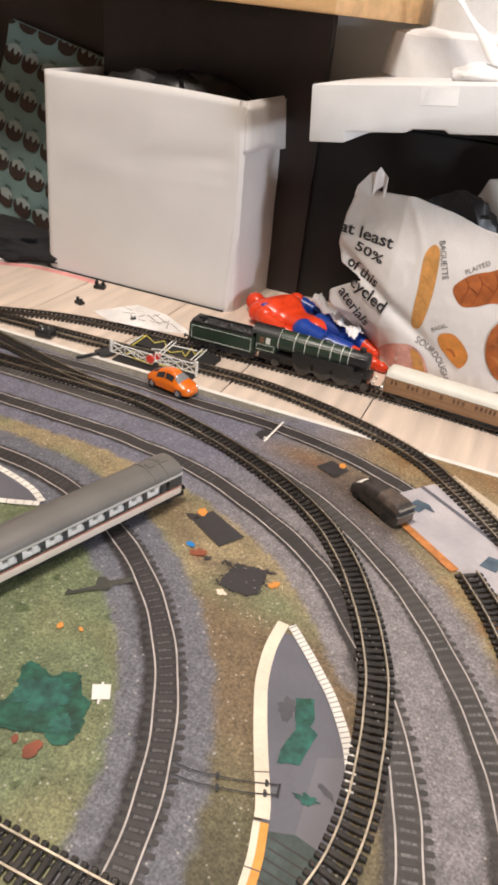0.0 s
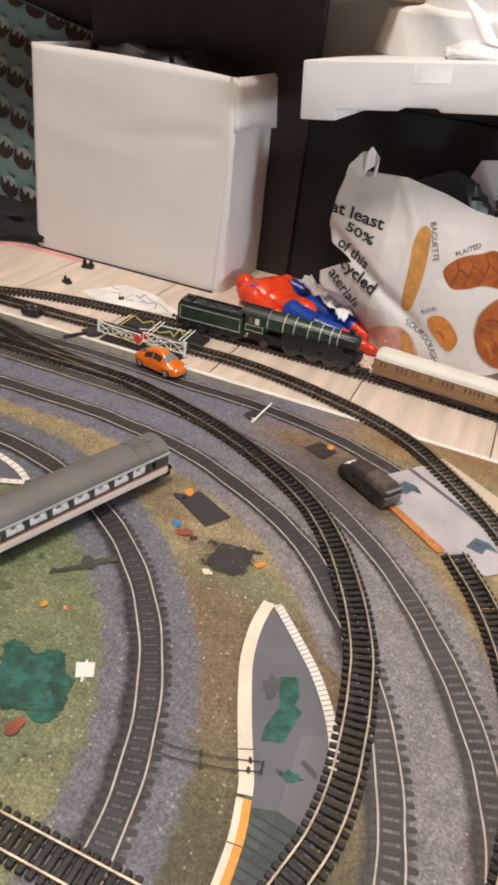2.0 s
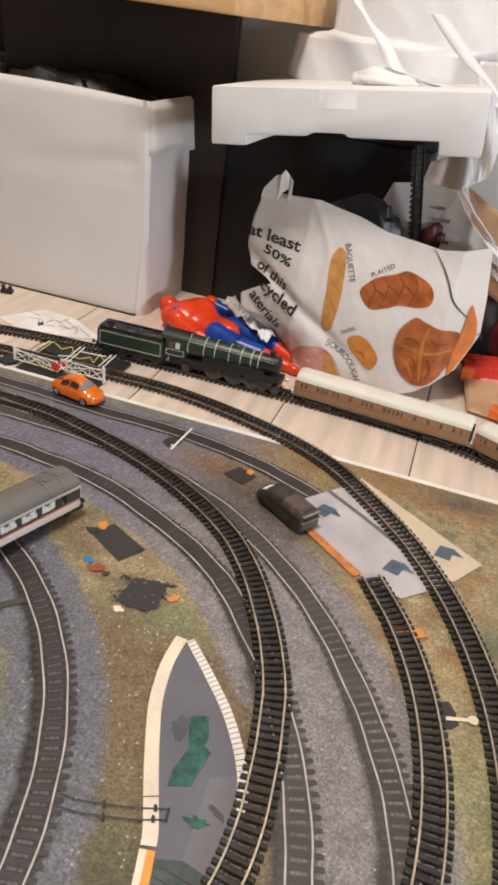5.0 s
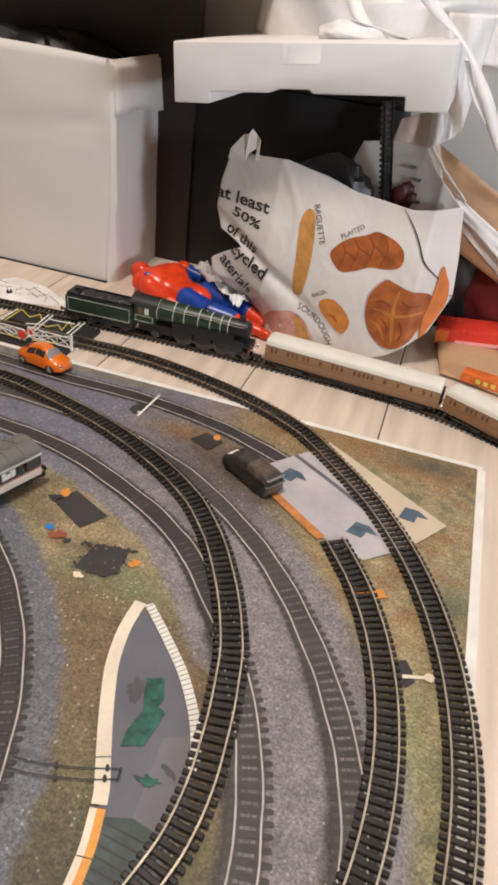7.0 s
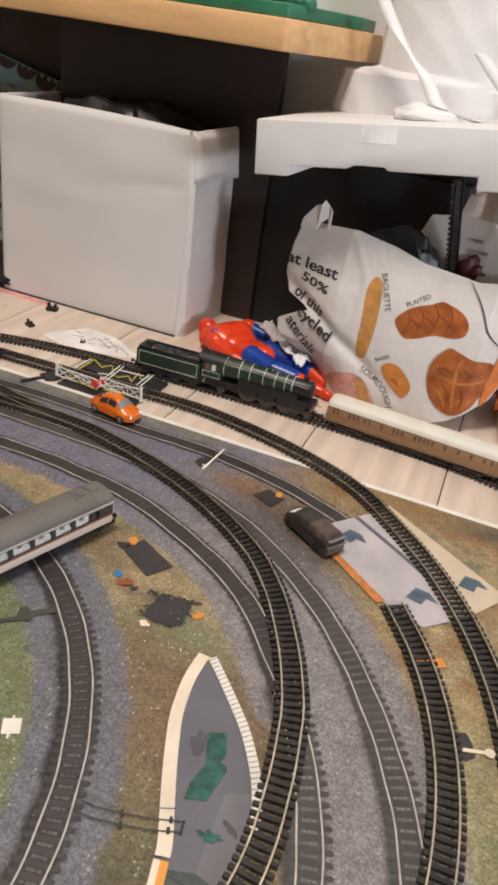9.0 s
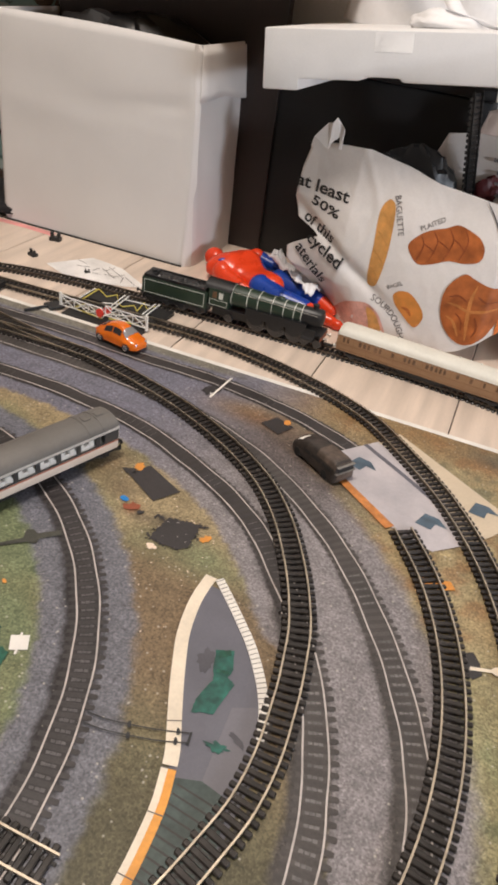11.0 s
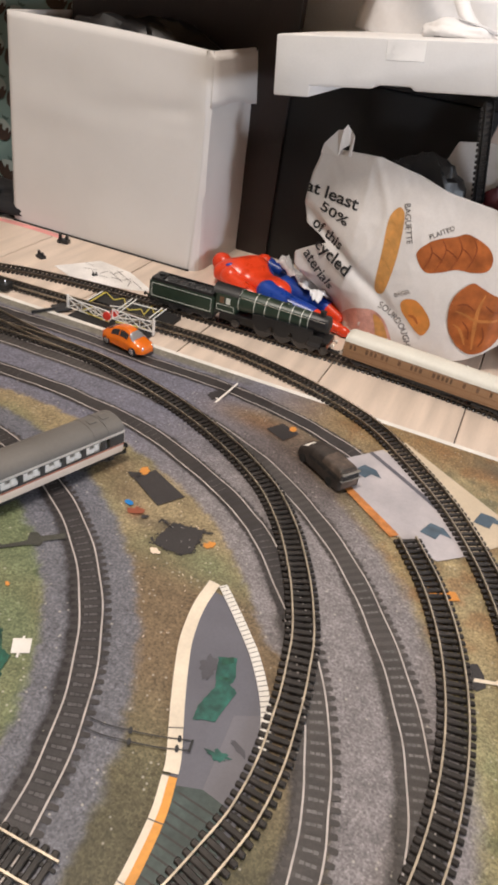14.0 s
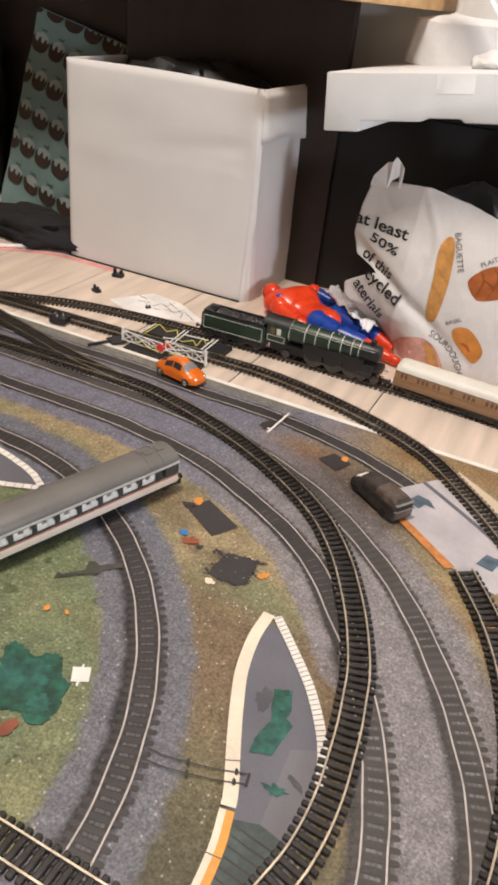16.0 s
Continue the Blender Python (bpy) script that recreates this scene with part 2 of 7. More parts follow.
def ribbon(line, off, half, z0, z1=None):
    """A strip beside a line; with z1 a bar with sides."""
    nn, _ = normals(line)
    bm = bmesh.new()
    rows = []
    for (x, y), (nx, ny) in zip(line, nn):
        row = []
        for o, z in (((off - half), z0), ((off + half), z0)) if z1 is None else ((off - half, z0), (off - half, z1), (off + half, z1), (off + half, z0)):
            row.append(bm.verts.new((x + nx * o, y + ny * o, z)))
        rows.append(row)
    for a, b in zip(rows, rows[1:]):
        for i in range(len(a) - 1):
            bm.faces.new((a[i], a[i + 1], b[i + 1], b[i]))
    if z1 is not None:
        bm.faces.new(rows[0]), bm.faces.new(rows[-1][::-1])
    bmesh.ops.recalc_face_normals(bm, faces=bm.faces)
    return bm


def flat(points, z, thick=0.0):
    """A flat outline in the plan."""
    bm = bmesh.new()
    f = bm.faces.new([bm.verts.new((x, y, z)) for x, y in points])
    if f.normal.z < 0 or f.calc_area() and sum((points[i - 1][0] * p[1] - p[0] * points[i - 1][1]) for i, p in enumerate(points)) < 0:
        f.normal_flip()
    return bm


# ---- the lines of the tracks in the plan ----
GAUGE = 0.0165
REAL = {
    "loop": [(-0.98, -0.075), (-0.80, -0.076), (-0.652, -0.073), (-0.571, -0.071), (-0.531, -0.073), (-0.506, -0.077), (-0.4605, -0.0885), (-0.420, -0.101), (-0.383, -0.115), (-0.347, -0.132), (-0.3155, -0.1497), (-0.2877, -0.168), (-0.2605, -0.190), (-0.240, -0.2127), (-0.2213, -0.238), (-0.2034, -0.2685), (-0.190, -0.2945), (-0.1785, -0.3217), (-0.1705, -0.345), *arc(-0.54, -0.449, 0.383, 12, 5, 3), (-0.156, -0.444), (-0.157, -0.475), (-0.163, -0.505), (-0.185, -0.57), (-0.225, -0.635), (-0.29, -0.69)],
    "outer": [(-1.35, 0.005), (-1.0, 0.022), (-0.82, 0.031), (-0.66, 0.039), (-0.5, 0.049), (-0.435, 0.05), (-0.379, 0.043), (-0.314, 0.028), (-0.252, 0.007), (-0.2, -0.02), *arc(-0.477, -0.415, 0.480, 49, -40, 9)],
    "siding": arc(-0.425, -0.416, 0.377, 37.4, -40, 9),
    "far": [(-1.15, -0.16), (-1.05, -0.075), (-0.94, 0.005), (-0.841, 0.052), (-0.763, 0.083), (-0.68, 0.100), (-0.58, 0.110), (-0.45, 0.115), (-0.3, 0.116), (-0.18, 0.113), (-0.1, 0.105), (-0.03, 0.088), (0.04, 0.060), (0.14, 0.0), (0.22, -0.075), (0.28, -0.17)],
    "inner": [(-0.95, -0.5605), (-0.6, -0.5605), (-0.236, -0.5605)],
}
PRINTED = {
    "p1": [(-1.0, -0.244), (-0.8, -0.244), (-0.66, -0.244), *arc(-0.6, -0.578, 0.334, 90, -25, 12)],
    "p3": [(-1.0, -0.153), (-0.7, -0.153), (-0.58, -0.151), (-0.52, -0.1505), (-0.487, -0.1545), (-0.45, -0.158), (-0.412, -0.165), (-0.374, -0.1775), (-0.343, -0.191), (-0.308, -0.2075), (-0.286, -0.2195), (-0.2585, -0.2385), (-0.2465, -0.248), (-0.224, -0.2715), (-0.19, -0.312), (-0.175, -0.331)],
    "p2": [(-1.0, -0.094), (-0.72, -0.093), (-0.6, -0.093), (-0.5, -0.094), (-0.43, -0.101), (-0.36, -0.118), (-0.284, -0.150), (-0.23, -0.186), (-0.182, -0.227), (-0.142, -0.273), (-0.105, -0.328), (-0.084, -0.368), (-0.069, -0.405), (-0.058, -0.45), (-0.052, -0.52)],
    "p5": [(-1.0, -0.037), (-0.77, -0.037), (-0.6, -0.032), (-0.48, -0.0375), (-0.41, -0.0365), (-0.35, -0.0405), (-0.28, -0.054), (-0.235, -0.0695), (-0.205, -0.0825), (-0.172, -0.100)],
    "p4": [(-0.183, -0.325), (-0.165, -0.352), (-0.148, -0.384), (-0.137, -0.408), (-0.128, -0.434), (-0.122, -0.456), (-0.115, -0.49), (-0.112, -0.56)],
}
REAL = {k: spline(v) for k, v in REAL.items()}
PRINTED = {k: spline(v) for k, v in PRINTED.items()}


def away(px, py, line):
    """Distance of plan points from a line."""
    q = line[::3]
    best = np.full(px.shape, 9.0)
    for x, y in q:
        best = np.minimum(best, (px - x) ** 2 + (py - y) ** 2)
    return np.sqrt(best)


def inward(line, most):
    """The line shifted towards the inside of its bend, the more the further south."""
    nn, _ = normals(line)
    return line - nn * (most * np.clip((-0.25 - line[:, 1]) / 0.12, 0, 1))[:, None]


# ---- floor and room ----
floor = tagged(base("floor"), "pale beige laminate floor boards with thin dark joints", "floor", kind="structure")
part("underlay", box((-2.6, -3.0, -0.03), (1.5, 1.0, -0.0045)), M["gap"], floor)
wb = box((-0.0869, -0.949, -0.0115), (0.0869, 0.949, 0), 0.0008, seg=1)
bd = part("board", wb, M["floor"], floor)
bd.matrix_local = pose(-0.376, -0.255, -0.0012)
for i in range(-12, 11):
    for j, y in enumerate((-2.157, -0.255)):
        if (i, j) != (0, 1):
            share("board", bd.data, pose(-0.376 + 0.1752 * i, y, -0.0012), floor)
# walls out of view are darkened so that less light bounces back
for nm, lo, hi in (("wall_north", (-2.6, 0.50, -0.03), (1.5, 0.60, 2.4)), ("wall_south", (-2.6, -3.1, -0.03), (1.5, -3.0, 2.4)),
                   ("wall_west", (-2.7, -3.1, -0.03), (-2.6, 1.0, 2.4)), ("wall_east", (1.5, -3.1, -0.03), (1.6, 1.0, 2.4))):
    tagged(part(nm, box(lo, hi), M["wall" if nm == "wall_north" else "wall_low_bounce"]), "plain off-white painted room wall" if nm == "wall_north" else "plain unseen room wall in taupe, dark to cut bounced light", "wall", kind="structure")
tagged(part("ceiling", box((-2.7, -3.1, 2.4), (1.6, 1.0, 2.5)), M["ceil"]), "plain white ceiling", "ceiling", kind="structure")


# ---- the printed sheet under the railway ----
def mat_sheet():
    sheet = tagged(base("track_mat"), "printed vinyl model railway mat with white border lying on the floor", "play mat")
    w, h = 1.60, 1.18
    ux, uy = np.r_[np.linspace(-w, -0.86, 60, endpoint=False), np.linspace(-0.86, 0, 431)], np.r_[np.linspace(-h, -0.66, 60, endpoint=False), np.linspace(-0.66, 0, 331)]
    nx, ny = len(ux), len(uy)
    gx, gy = np.meshgrid(ux, uy)
    px, py = gx.ravel(), gy.ravel()
    me = bpy.data.meshes.new("sheet")
    idx = np.arange(nx * ny).reshape(ny, nx)
    quads = np.stack([idx[:-1, :-1], idx[:-1, 1:], idx[1:, 1:], idx[1:, :-1]], -1).reshape(-1, 4)
    me.from_pydata(np.c_[px, py, np.zeros_like(px)].tolist(), [], quads.tolist())
    rag = np.array([noise.noise((x * 60, y * 60, 0)) * 0.004 + noise.noise((x * 220, y * 220, 3)) * 0.003 for x, y in zip(px, py)])
    patchy = np.array([noise.noise((x * 38, y * 38, 17)) + 0.6 * noise.noise((x * 90, y * 90, 5)) for x, y in zip(px, py)])
    tone = np.array([noise.noise((x * 14, y * 14, 7)) for x, y in zip(px, py)])
    d = {k: away(px, py, v) + rag for k, v in PRINTED.items()}
    near = np.minimum.reduce([d["p1"], d["p3"], d["p2"], d["p5"]])

    def step(v, a, b):
        t = np.clip((v - a) / (b - a), 0, 1)
        return (t * t * (3 - 2 * t))[:, None]

    ballast, grass = np.array((0.156, 0.155, 0.196)), np.array((0.150, 0.178, 0.096))
    olive, sand, brown = np.array((0.225, 0.205, 0.115)), np.array((0.300, 0.238, 0.138)), np.array((0.172, 0.120, 0.072))
    warm = np.array((0.222, 0.204, 0.210))
    col = np.ones((len(px), 1)) * ballast
    # the ballast turns warmer towards the east, and paler with gloss in its colour
    col = col + (warm - ballast) * step(px + 0.35 * (-py), -0.40, -0.20)
    r1 = np.hypot(px + 0.6, py + 0.578)
    r3 = np.hypot(px + 0.528, py + 0.588)
    g = grass * (1 + 0.10 * tone[:, None] + 0.22 * patchy[:, None]) + np.array((0.050, 0.022, 0.008)) * step(tone, 0.0, 0.5)
    g = g + (np.array((0.060, 0.080, 0.034)) - g) * step(patchy, 0.42, 0.62) * 0.8
    ins = ((r1 < 0.334) & (px > -0.6)) | ((px <= -0.6) & (py < -0.244))
    k = step(d["p1"], 0.0315, 0.036) * ins[:, None]
    col = col * (1 - k) + g * k
    # between the first and the second loop
    mid = (~ins) & (((r3 < 0.4365) & (px > -0.528)) | ((px <= -0.528) & (py < -0.153)))
    k = step(np.minimum(d["p1"], d["p3"]), 0.0285, 0.036) * mid[:, None]
    s = sand + (olive - sand) * step(tone, -0.2, 0.3)
    s = s * (1 + 0.20 * patchy[:, None])
    s = s + (brown - s) * step(-py, 0.305, 0.345) * (1 - step(-py, 0.42, 0.50)) * 0.9
    s = s + (np.array((0.095, 0.084, 0.048)) - s) * step(-py, 0.42, 0.52)
    s = s + (brown * 1.2 - s) * np.exp(-((px + 0.40) ** 2 + (py + 0.235) ** 2) / 0.0009)[:, None] * 0.8
    # smudges printed round the ragged roof and the small marks beside it
    for cx, cy, vx, vy, tint, amount in ((-0.3205, -0.2815, 0.00006, 0.00004, (0.035, 0.032, 0.034), 0.75), (-0.3005, -0.2915, 0.00042, 0.00042, (0.060, 0.052, 0.042), 0.45),
                                         (-0.3500, -0.2815, 0.00005, 0.00005, (0.270, 0.085, 0.050), 0.75), (-0.3720, -0.2640, 0.00028, 0.00020, (0.130, 0.085, 0.055), 0.55),
                                         (-0.2640, -0.3070, 0.00050, 0.00030, (0.165, 0.195, 0.105), 0.60), (-0.3360, -0.2885, 0.00010, 0.00004, (0.090, 0.070, 0.055), 0.60)):
        w_ = np.exp(-((px - cx + 0.7 * rag) ** 2 / vx + (py - cy - 0.7 * rag) ** 2 / vy))[:, None] * amount
        s = s + (np.array(tint) - s) * w_
    col = col * (1 - k) + s * k
    # earth between the second and the outer printed line
    blot = np.exp(-((px + 0.315) ** 2 / 0.0022 + (py + 0.078) ** 2 / 0.00035))[:, None]
    col = col * (1 - blot * 0.85) + (np.array((0.255, 0.170, 0.095))) * blot * 0.85
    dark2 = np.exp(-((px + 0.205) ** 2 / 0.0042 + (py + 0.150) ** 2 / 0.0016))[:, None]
    side = d["p2"] * np.where((np.hypot(px + 0.53, py + 0.573) > 0.49) & (px > -0.36), 1, -1)
    k = step(side, 0.028, 0.044) * step(px + 0.02 * tone, -0.34, -0.22)
    e = np.array((0.320, 0.205, 0.100)) + (np.array((0.290, 0.230, 0.130)) - np.array((0.320, 0.205, 0.100))) * step(tone, -0.3, 0.3)
    e = e + (np.array((0.235, 0.236, 0.128)) - e) * step(-py, 0.27, 0.38)
    e = e + (np.array((0.250, 0.215, 0.120)) - e) * step(patchy, -0.5, 0.1) * 0.6
    e = e + (np.array((0.270, 0.150, 0.068)) - e) * step(-patchy, 0.05, 0.5) * 0.45 * (1 - step(-py, 0.27, 0.38))
    e = e * (1.08 + 0.30 * patchy[:, None])
    e = e + (np.array((0.115, 0.115, 0.072)) - e) * step(patchy, 0.12, 0.5) * step(px, -0.16, -0.10) * step(py, -0.20, -0.12) * 0.7
    e = e + (np.array((0.235, 0.128, 0.052)) - e) * step(py, -0.07, -0.03) * 0.55
    e = e + (np.array((0.095, 0.090, 0.068)) - e) * np.exp(-((px + 0.050) ** 2 / 0.0016 + (py + 0.022) ** 2 / 0.0003))[:, None] * 0.8
    e = e + (np.array((0.095, 0.115, 0.075)) - e) * np.exp(-((px + 0.012) ** 2 / 0.0003 + (py + 0.225) ** 2 / 0.0007))[:, None] * 0.8
    # earth and grass outside the second loop, to the east
    col = col * (1 - k) + e * k
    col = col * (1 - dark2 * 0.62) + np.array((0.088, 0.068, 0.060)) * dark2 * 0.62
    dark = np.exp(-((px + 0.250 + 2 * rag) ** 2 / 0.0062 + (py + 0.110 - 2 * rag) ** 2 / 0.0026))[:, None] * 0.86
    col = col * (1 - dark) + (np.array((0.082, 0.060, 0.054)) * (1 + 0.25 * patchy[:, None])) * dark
    rusty = np.exp(-((px + 0.305) ** 2 / 0.0009 + (py + 0.084) ** 2 / 0.00022))[:, None] * 0.55
    col = col * (1 - rusty) + np.array((0.190, 0.100, 0.055)) * rusty
    north = step(py, -0.022, -0.012) * step(-px, 0.33, 0.40)
    col = col * (1 - north) + np.array((0.21, 0.19, 0.125)) * north * 0.7 + col * north * 0.3
    # bluer, darker ballast round the first loop
    k = (1 - step(d["p1"], 0.030, 0.040)) * 0.80
    col = col * (1 - k) + np.array((0.130, 0.135, 0.160)) * k
    for key, shade in (("p4", (0.072, 0.064, 0.061)), ("p2", (0.072, 0.064, 0.061)), ("p5", (0.036, 0.031, 0.031)), ("p3", (0.036, 0.031, 0.031)), ("p1", (0.024, 0.021, 0.022))):
        near = np.clip((-0.25 - py) / 0.12, 0, 1)
        k = 1 - step((away(px, py, inward(PRINTED[key], 0.0030)) + 0.6 * rag - 0.0100 - 0.0006 * near) / (0.0040 + 0.0036 * near), 0, 1)
        col = col * (1 - k) + np.array(shade) * k
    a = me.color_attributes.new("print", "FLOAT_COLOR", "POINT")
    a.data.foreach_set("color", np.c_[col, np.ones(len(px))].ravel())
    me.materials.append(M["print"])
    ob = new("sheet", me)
    ob.parent = sheet
    for lo, hi in (((-w - 0.008, -0.003), (0.0045, 0.0042)), ((-0.0015, -h - 0.008), (0.0072, -0.0035)), ((-w - 0.008, -h), (-w, -0.0035))):
        part("border", box((*lo, -0.0008), (*hi, 0.0003)), M["white"], sheet, "plain white printed border")
    for key, line in PRINTED.items():
        tr = part("printed_track", ribbon(inward(line, 0.0018), 0, 0.0105, 0.0003), M[{"p1": "p_band_deep", "p2": "p_band_sheen", "p4": "p_band_sheen"}.get(key, "p_band")], sheet, "printed picture of a dark track")
        nn, dd = normals(line)
        bm, bl = bmesh.new(), bmesh.new()
        run = np.r_[0, np.cumsum(np.linalg.norm(np.diff(line, axis=0), axis=1))]
        # worn: the lines whose paler print carries painted gloss
        worn = key in ("p2", "p4")
        for i, g in enumerate(np.arange(0.002, run[-1], 0.0076)):
            x, y = np.interp(g, run, line[:, 0]), np.interp(g, run, line[:, 1])
            a = math.degrees(math.atan2(np.interp(g, run, dd[:, 1]), np.interp(g, run, dd[:, 0]))) + 2.5 * noise.noise((i * 0.9, len(line), 6))
            near = float(np.clip((-0.22 - y) / 0.12, 0, 1))
            out = 0.0122 + 0.0030 * near + 0.0012 * noise.noise((i * 0.7, len(line), 1))
            inn = 0.0120 + 0.0024 * near
            m = pose(x, y, 0.0005, 0, 0, a)
            bm.faces.new([bm.verts.new(m @ Vector((u, v, 0))) for u, v in ((-0.0019, -inn), (0.0019, -inn), (0.0019, out - 0.0012), (0.0011, out), (-0.0011, out), (-0.0019, out - 0.0012))])
            if noise.noise((x * 14, y * 14, 2)) > 0.12 - 0.62 * near:
                m = pose(x, y, 0.0006, 0, 0, a) @ Matrix.Translation((0.0038, 0, 0))
                for k in range(3):
                    lo = -0.0050 + 0.0034 * k + 0.0006 * noise.noise((i * 3.1, k * 5.3, 4))
                    th = (0.0007 + 0.0004 * near) * (1 + 0.5 * noise.noise((i * 1.9, k * 2.2, 8)))
                    bl.faces.new([bl.verts.new(m @ Vector((u, v, 0))) for u, v in ((-th, lo), (th, lo + 0.0002), (th * 0.8, lo + 0.0031), (-th * 0.9, lo + 0.0029))])
        tagged(part("sleeper_print", bm, M["p_tie_sheen" if worn else "p_tie"], tr), kind="stuff")
        tagged(part("gap_print", bl, M["p_gap_sheen" if worn else "p_gap"], tr), kind="stuff")
        for o in (-GAUGE / 2, GAUGE / 2):
            part("rail_print", ribbon(line + nn * (0.00035 * np.sin(np.arange(len(line)) * 0.21 + o * 900))[:, None], o, 0.00062, 0.0008), M["p_rail"], tr, "printed light rail line")
    return sheet


sheet = mat_sheet()


# ---- real track ----
def sleeper_mesh():
    bm = bmesh.new()
    add_box(bm, (-0.0021, -0.0138, 0), (0.0021, 0.0138, 0.0024), 0.0007, seg=1)
    for o in (-GAUGE / 2, GAUGE / 2):
        add_box(bm, (-0.0012, o - 0.0018, 0.002), (0.0012, o + 0.0018, 0.0028))
    me = bpy.data.meshes.new("sleeper")
    bm.to_mesh(me)
    bm.free()
    me.materials.append(M["sleeper"])
    return me


SLEEPER = sleeper_mesh()


def real_track(line, z, label, metal="rail"):
    t = tagged(base("model_track", (0, 0, z)), label, "model railway track", "model railway tracks")
    for o in (-GAUGE / 2, GAUGE / 2):
        part("rail", ribbon(line, o, 0.00065, 0.0023, 0.0047), M[metal], t, "worn nickel silver rail")
    for o in (-0.0045, 0.0045):
        part("web", ribbon(line, o, 0.001, 0.0002, 0.0010), M["sleeper"], t)
    nn, dd = normals(line)
    s_ = np.r_[0, np.cumsum(np.linalg.norm(np.diff(line, axis=0), axis=1))]
    for g in np.arange(0.003, s_[-1], 0.0066)[:300]:
        p = (np.interp(g, s_, line[:, 0]), np.interp(g, s_, line[:, 1]))
        d_ = (np.interp(g, s_, dd[:, 0]), np.interp(g, s_, dd[:, 1]))
        share("sleeper", SLEEPER, pose(*p, 0, 0, 0, math.degrees(math.atan2(d_[1], d_[0])) + 1.2 * noise.noise((g * 300, z * 900, 0))), t)
    return t


TRACKS = {}
for key, z, label in (("loop", 0.0009, "curved black-sleepered model track laid on the printed mat"),
                      ("outer", 0.0009, "long curved model track running off the mat over the floor"),
                      ("siding", 0.0009, "short curved model siding ending on the printed mat"),
                      ("far", -0.0012, "model track on the floor carrying the passenger train"),
                      ("inner", 0.0009, "straight model track with cut end crossing the printed mat")):
    TRACKS[key] = real_track(REAL[key], z, label, "dullrail" if key == "far" else "rail")


# ---- the white box ----
def storage_box():
    b = tagged(base("storage_box", (-0.735, 0.346, -0.0012)), "large white fabric-covered storage box with cut-out handle", "storage box")
    bm = bmesh.new()
    W, D, H = 0.174, 0.091, 0.305

    def wall_at(s, v):
        # s runs round the four sides with rounded corners
        r, out = 0.010, 1 + 0.02 * math.sin(v * math.pi)
        x, y = 0, 0
        q = s * 4
        side, u = int(q) % 4, q - int(q)
        w, d = W - 0.006 * v, D
        cor = [(-w, -d), (w, -d), (w, d), (-w, d)]
        a, c = Vector(cor[side]), Vector(cor[(side + 1) % 4])
        dirv = (c - a).normalized()
        L = (c - a).length
        t = u * L
        inward = Vector((-dirv.y, dirv.x))
        p = a + dirv * t
        edge = min(t, L - t)
        if (side == 0 and t > L / 2) or (side == 1 and t < L / 2):
            r = 0.009 + 0.016 * max(0, (0.50 - v) / 0.50) + 0.008 * max(0, (v - 0.72) / 0.28)
        if edge < r:
            p += inward * (0.30 * (r - math.sqrt(max(0, r * r - (r - edge) ** 2))) + 0.30 * r * (1 - edge / r) ** 1.8)
        else:
            p -= inward * min(1, (edge - r) / 0.035) * (0.004 * math.sin(u * math.pi) * math.sin(v * math.pi) - 0.0022 * noise.noise((p.x * 9, p.y * 9, v * 5)) - (0.0040 * math.exp(-((v - 0.75 + 0.15 * (1 - u)) / 0.045) ** 2) * u ** 2 + 0.0022 * math.exp(-((v - 0.66 + 0.04 * (1 - u)) / 0.030) ** 2) * u ** 4 if side == 0 else 0))
        return Vector((p.x, p.y, v * H + (0.004 * math.sin(u * 3.1) if v > 0.99 and side == 0 else 0)))

    ring = [0, 0.006, 0.012, 0.02, 0.03, 0.05, 0.075, 0.1, 0.125, 0.15, 0.2, 0.3, 0.4, 0.5, 0.6, 0.7, 0.8, 0.86, 0.9, 0.925, 0.95, 0.97, 0.98, 0.988, 0.994]
    ss = [(k + u) / 4 for k in range(4) for u in ring]
    vv = [0, 0.03, 0.1, 0.2, 0.3, 0.4, 0.48, 0.54, *np.linspace(0.57, 0.80, 16), 0.85, 0.9, 0.97, 1.0]
    vs = [[bm.verts.new(wall_at(s, v)) for v in vv] for s in ss]
    for i in range(len(ss)):
        a, c = vs[i], vs[(i + 1) % len(ss)]
        for j in range(len(vv) - 1):
            bm.faces.new((a[j], c[j], c[j + 1], a[j + 1]))
    bm.faces.new([v[0] for v in vs][::-1])
    bmesh.ops.recalc_face_normals(bm, faces=bm.faces)
    body = part("body", bm, M["box"], b)
    sol = body.modifiers.new("thick", "SOLIDIFY")
    sol.thickness, sol.offset = 0.004, -1
    smooth(body, 60)
    # dark strip set where the box throws a thin shadow
    part("base_strip", box((-W + 0.004, -D - 0.0030, 0), (W - 0.014, D - 0.01, 0.0020), 0.0006), M["black"], b, "thin dark strip in place of the shadow under the box")
    # turned-over top edge on the short side, wrapped round the front corner
    def flap_at(u, v):
        # u from the front round the corner and along the side, v from the lower hem to the rim
        run = 0.002 + u * 0.160
        hem = 0.236 + 0.005 * math.sin(u * 5)
        z = min(hem, 0.299) + v * max(0.302 - min(hem, 0.299), 0.003)
        out = 0.0010 + 0.0006 * noise.noise((run * 60, z * 60, 2)) + 0.004 * math.sin(math.pi * min(1, z / H)) + 0.0055 * (1 - v) * min(1, u * 6)
        r = 0.016
        if run < -r:
            return Vector((W - 0.004 + run, -D - out, z))
        if run > r:
            return Vector((W - 0.004 + out, -D + run, z))
        a = (run + r) / (2 * r) * math.pi / 2
        return Vector((W - 0.004 - r + (r + out) * math.sin(a), -D + r - (r + out) * math.cos(a), z))

    bm = bmesh.new()
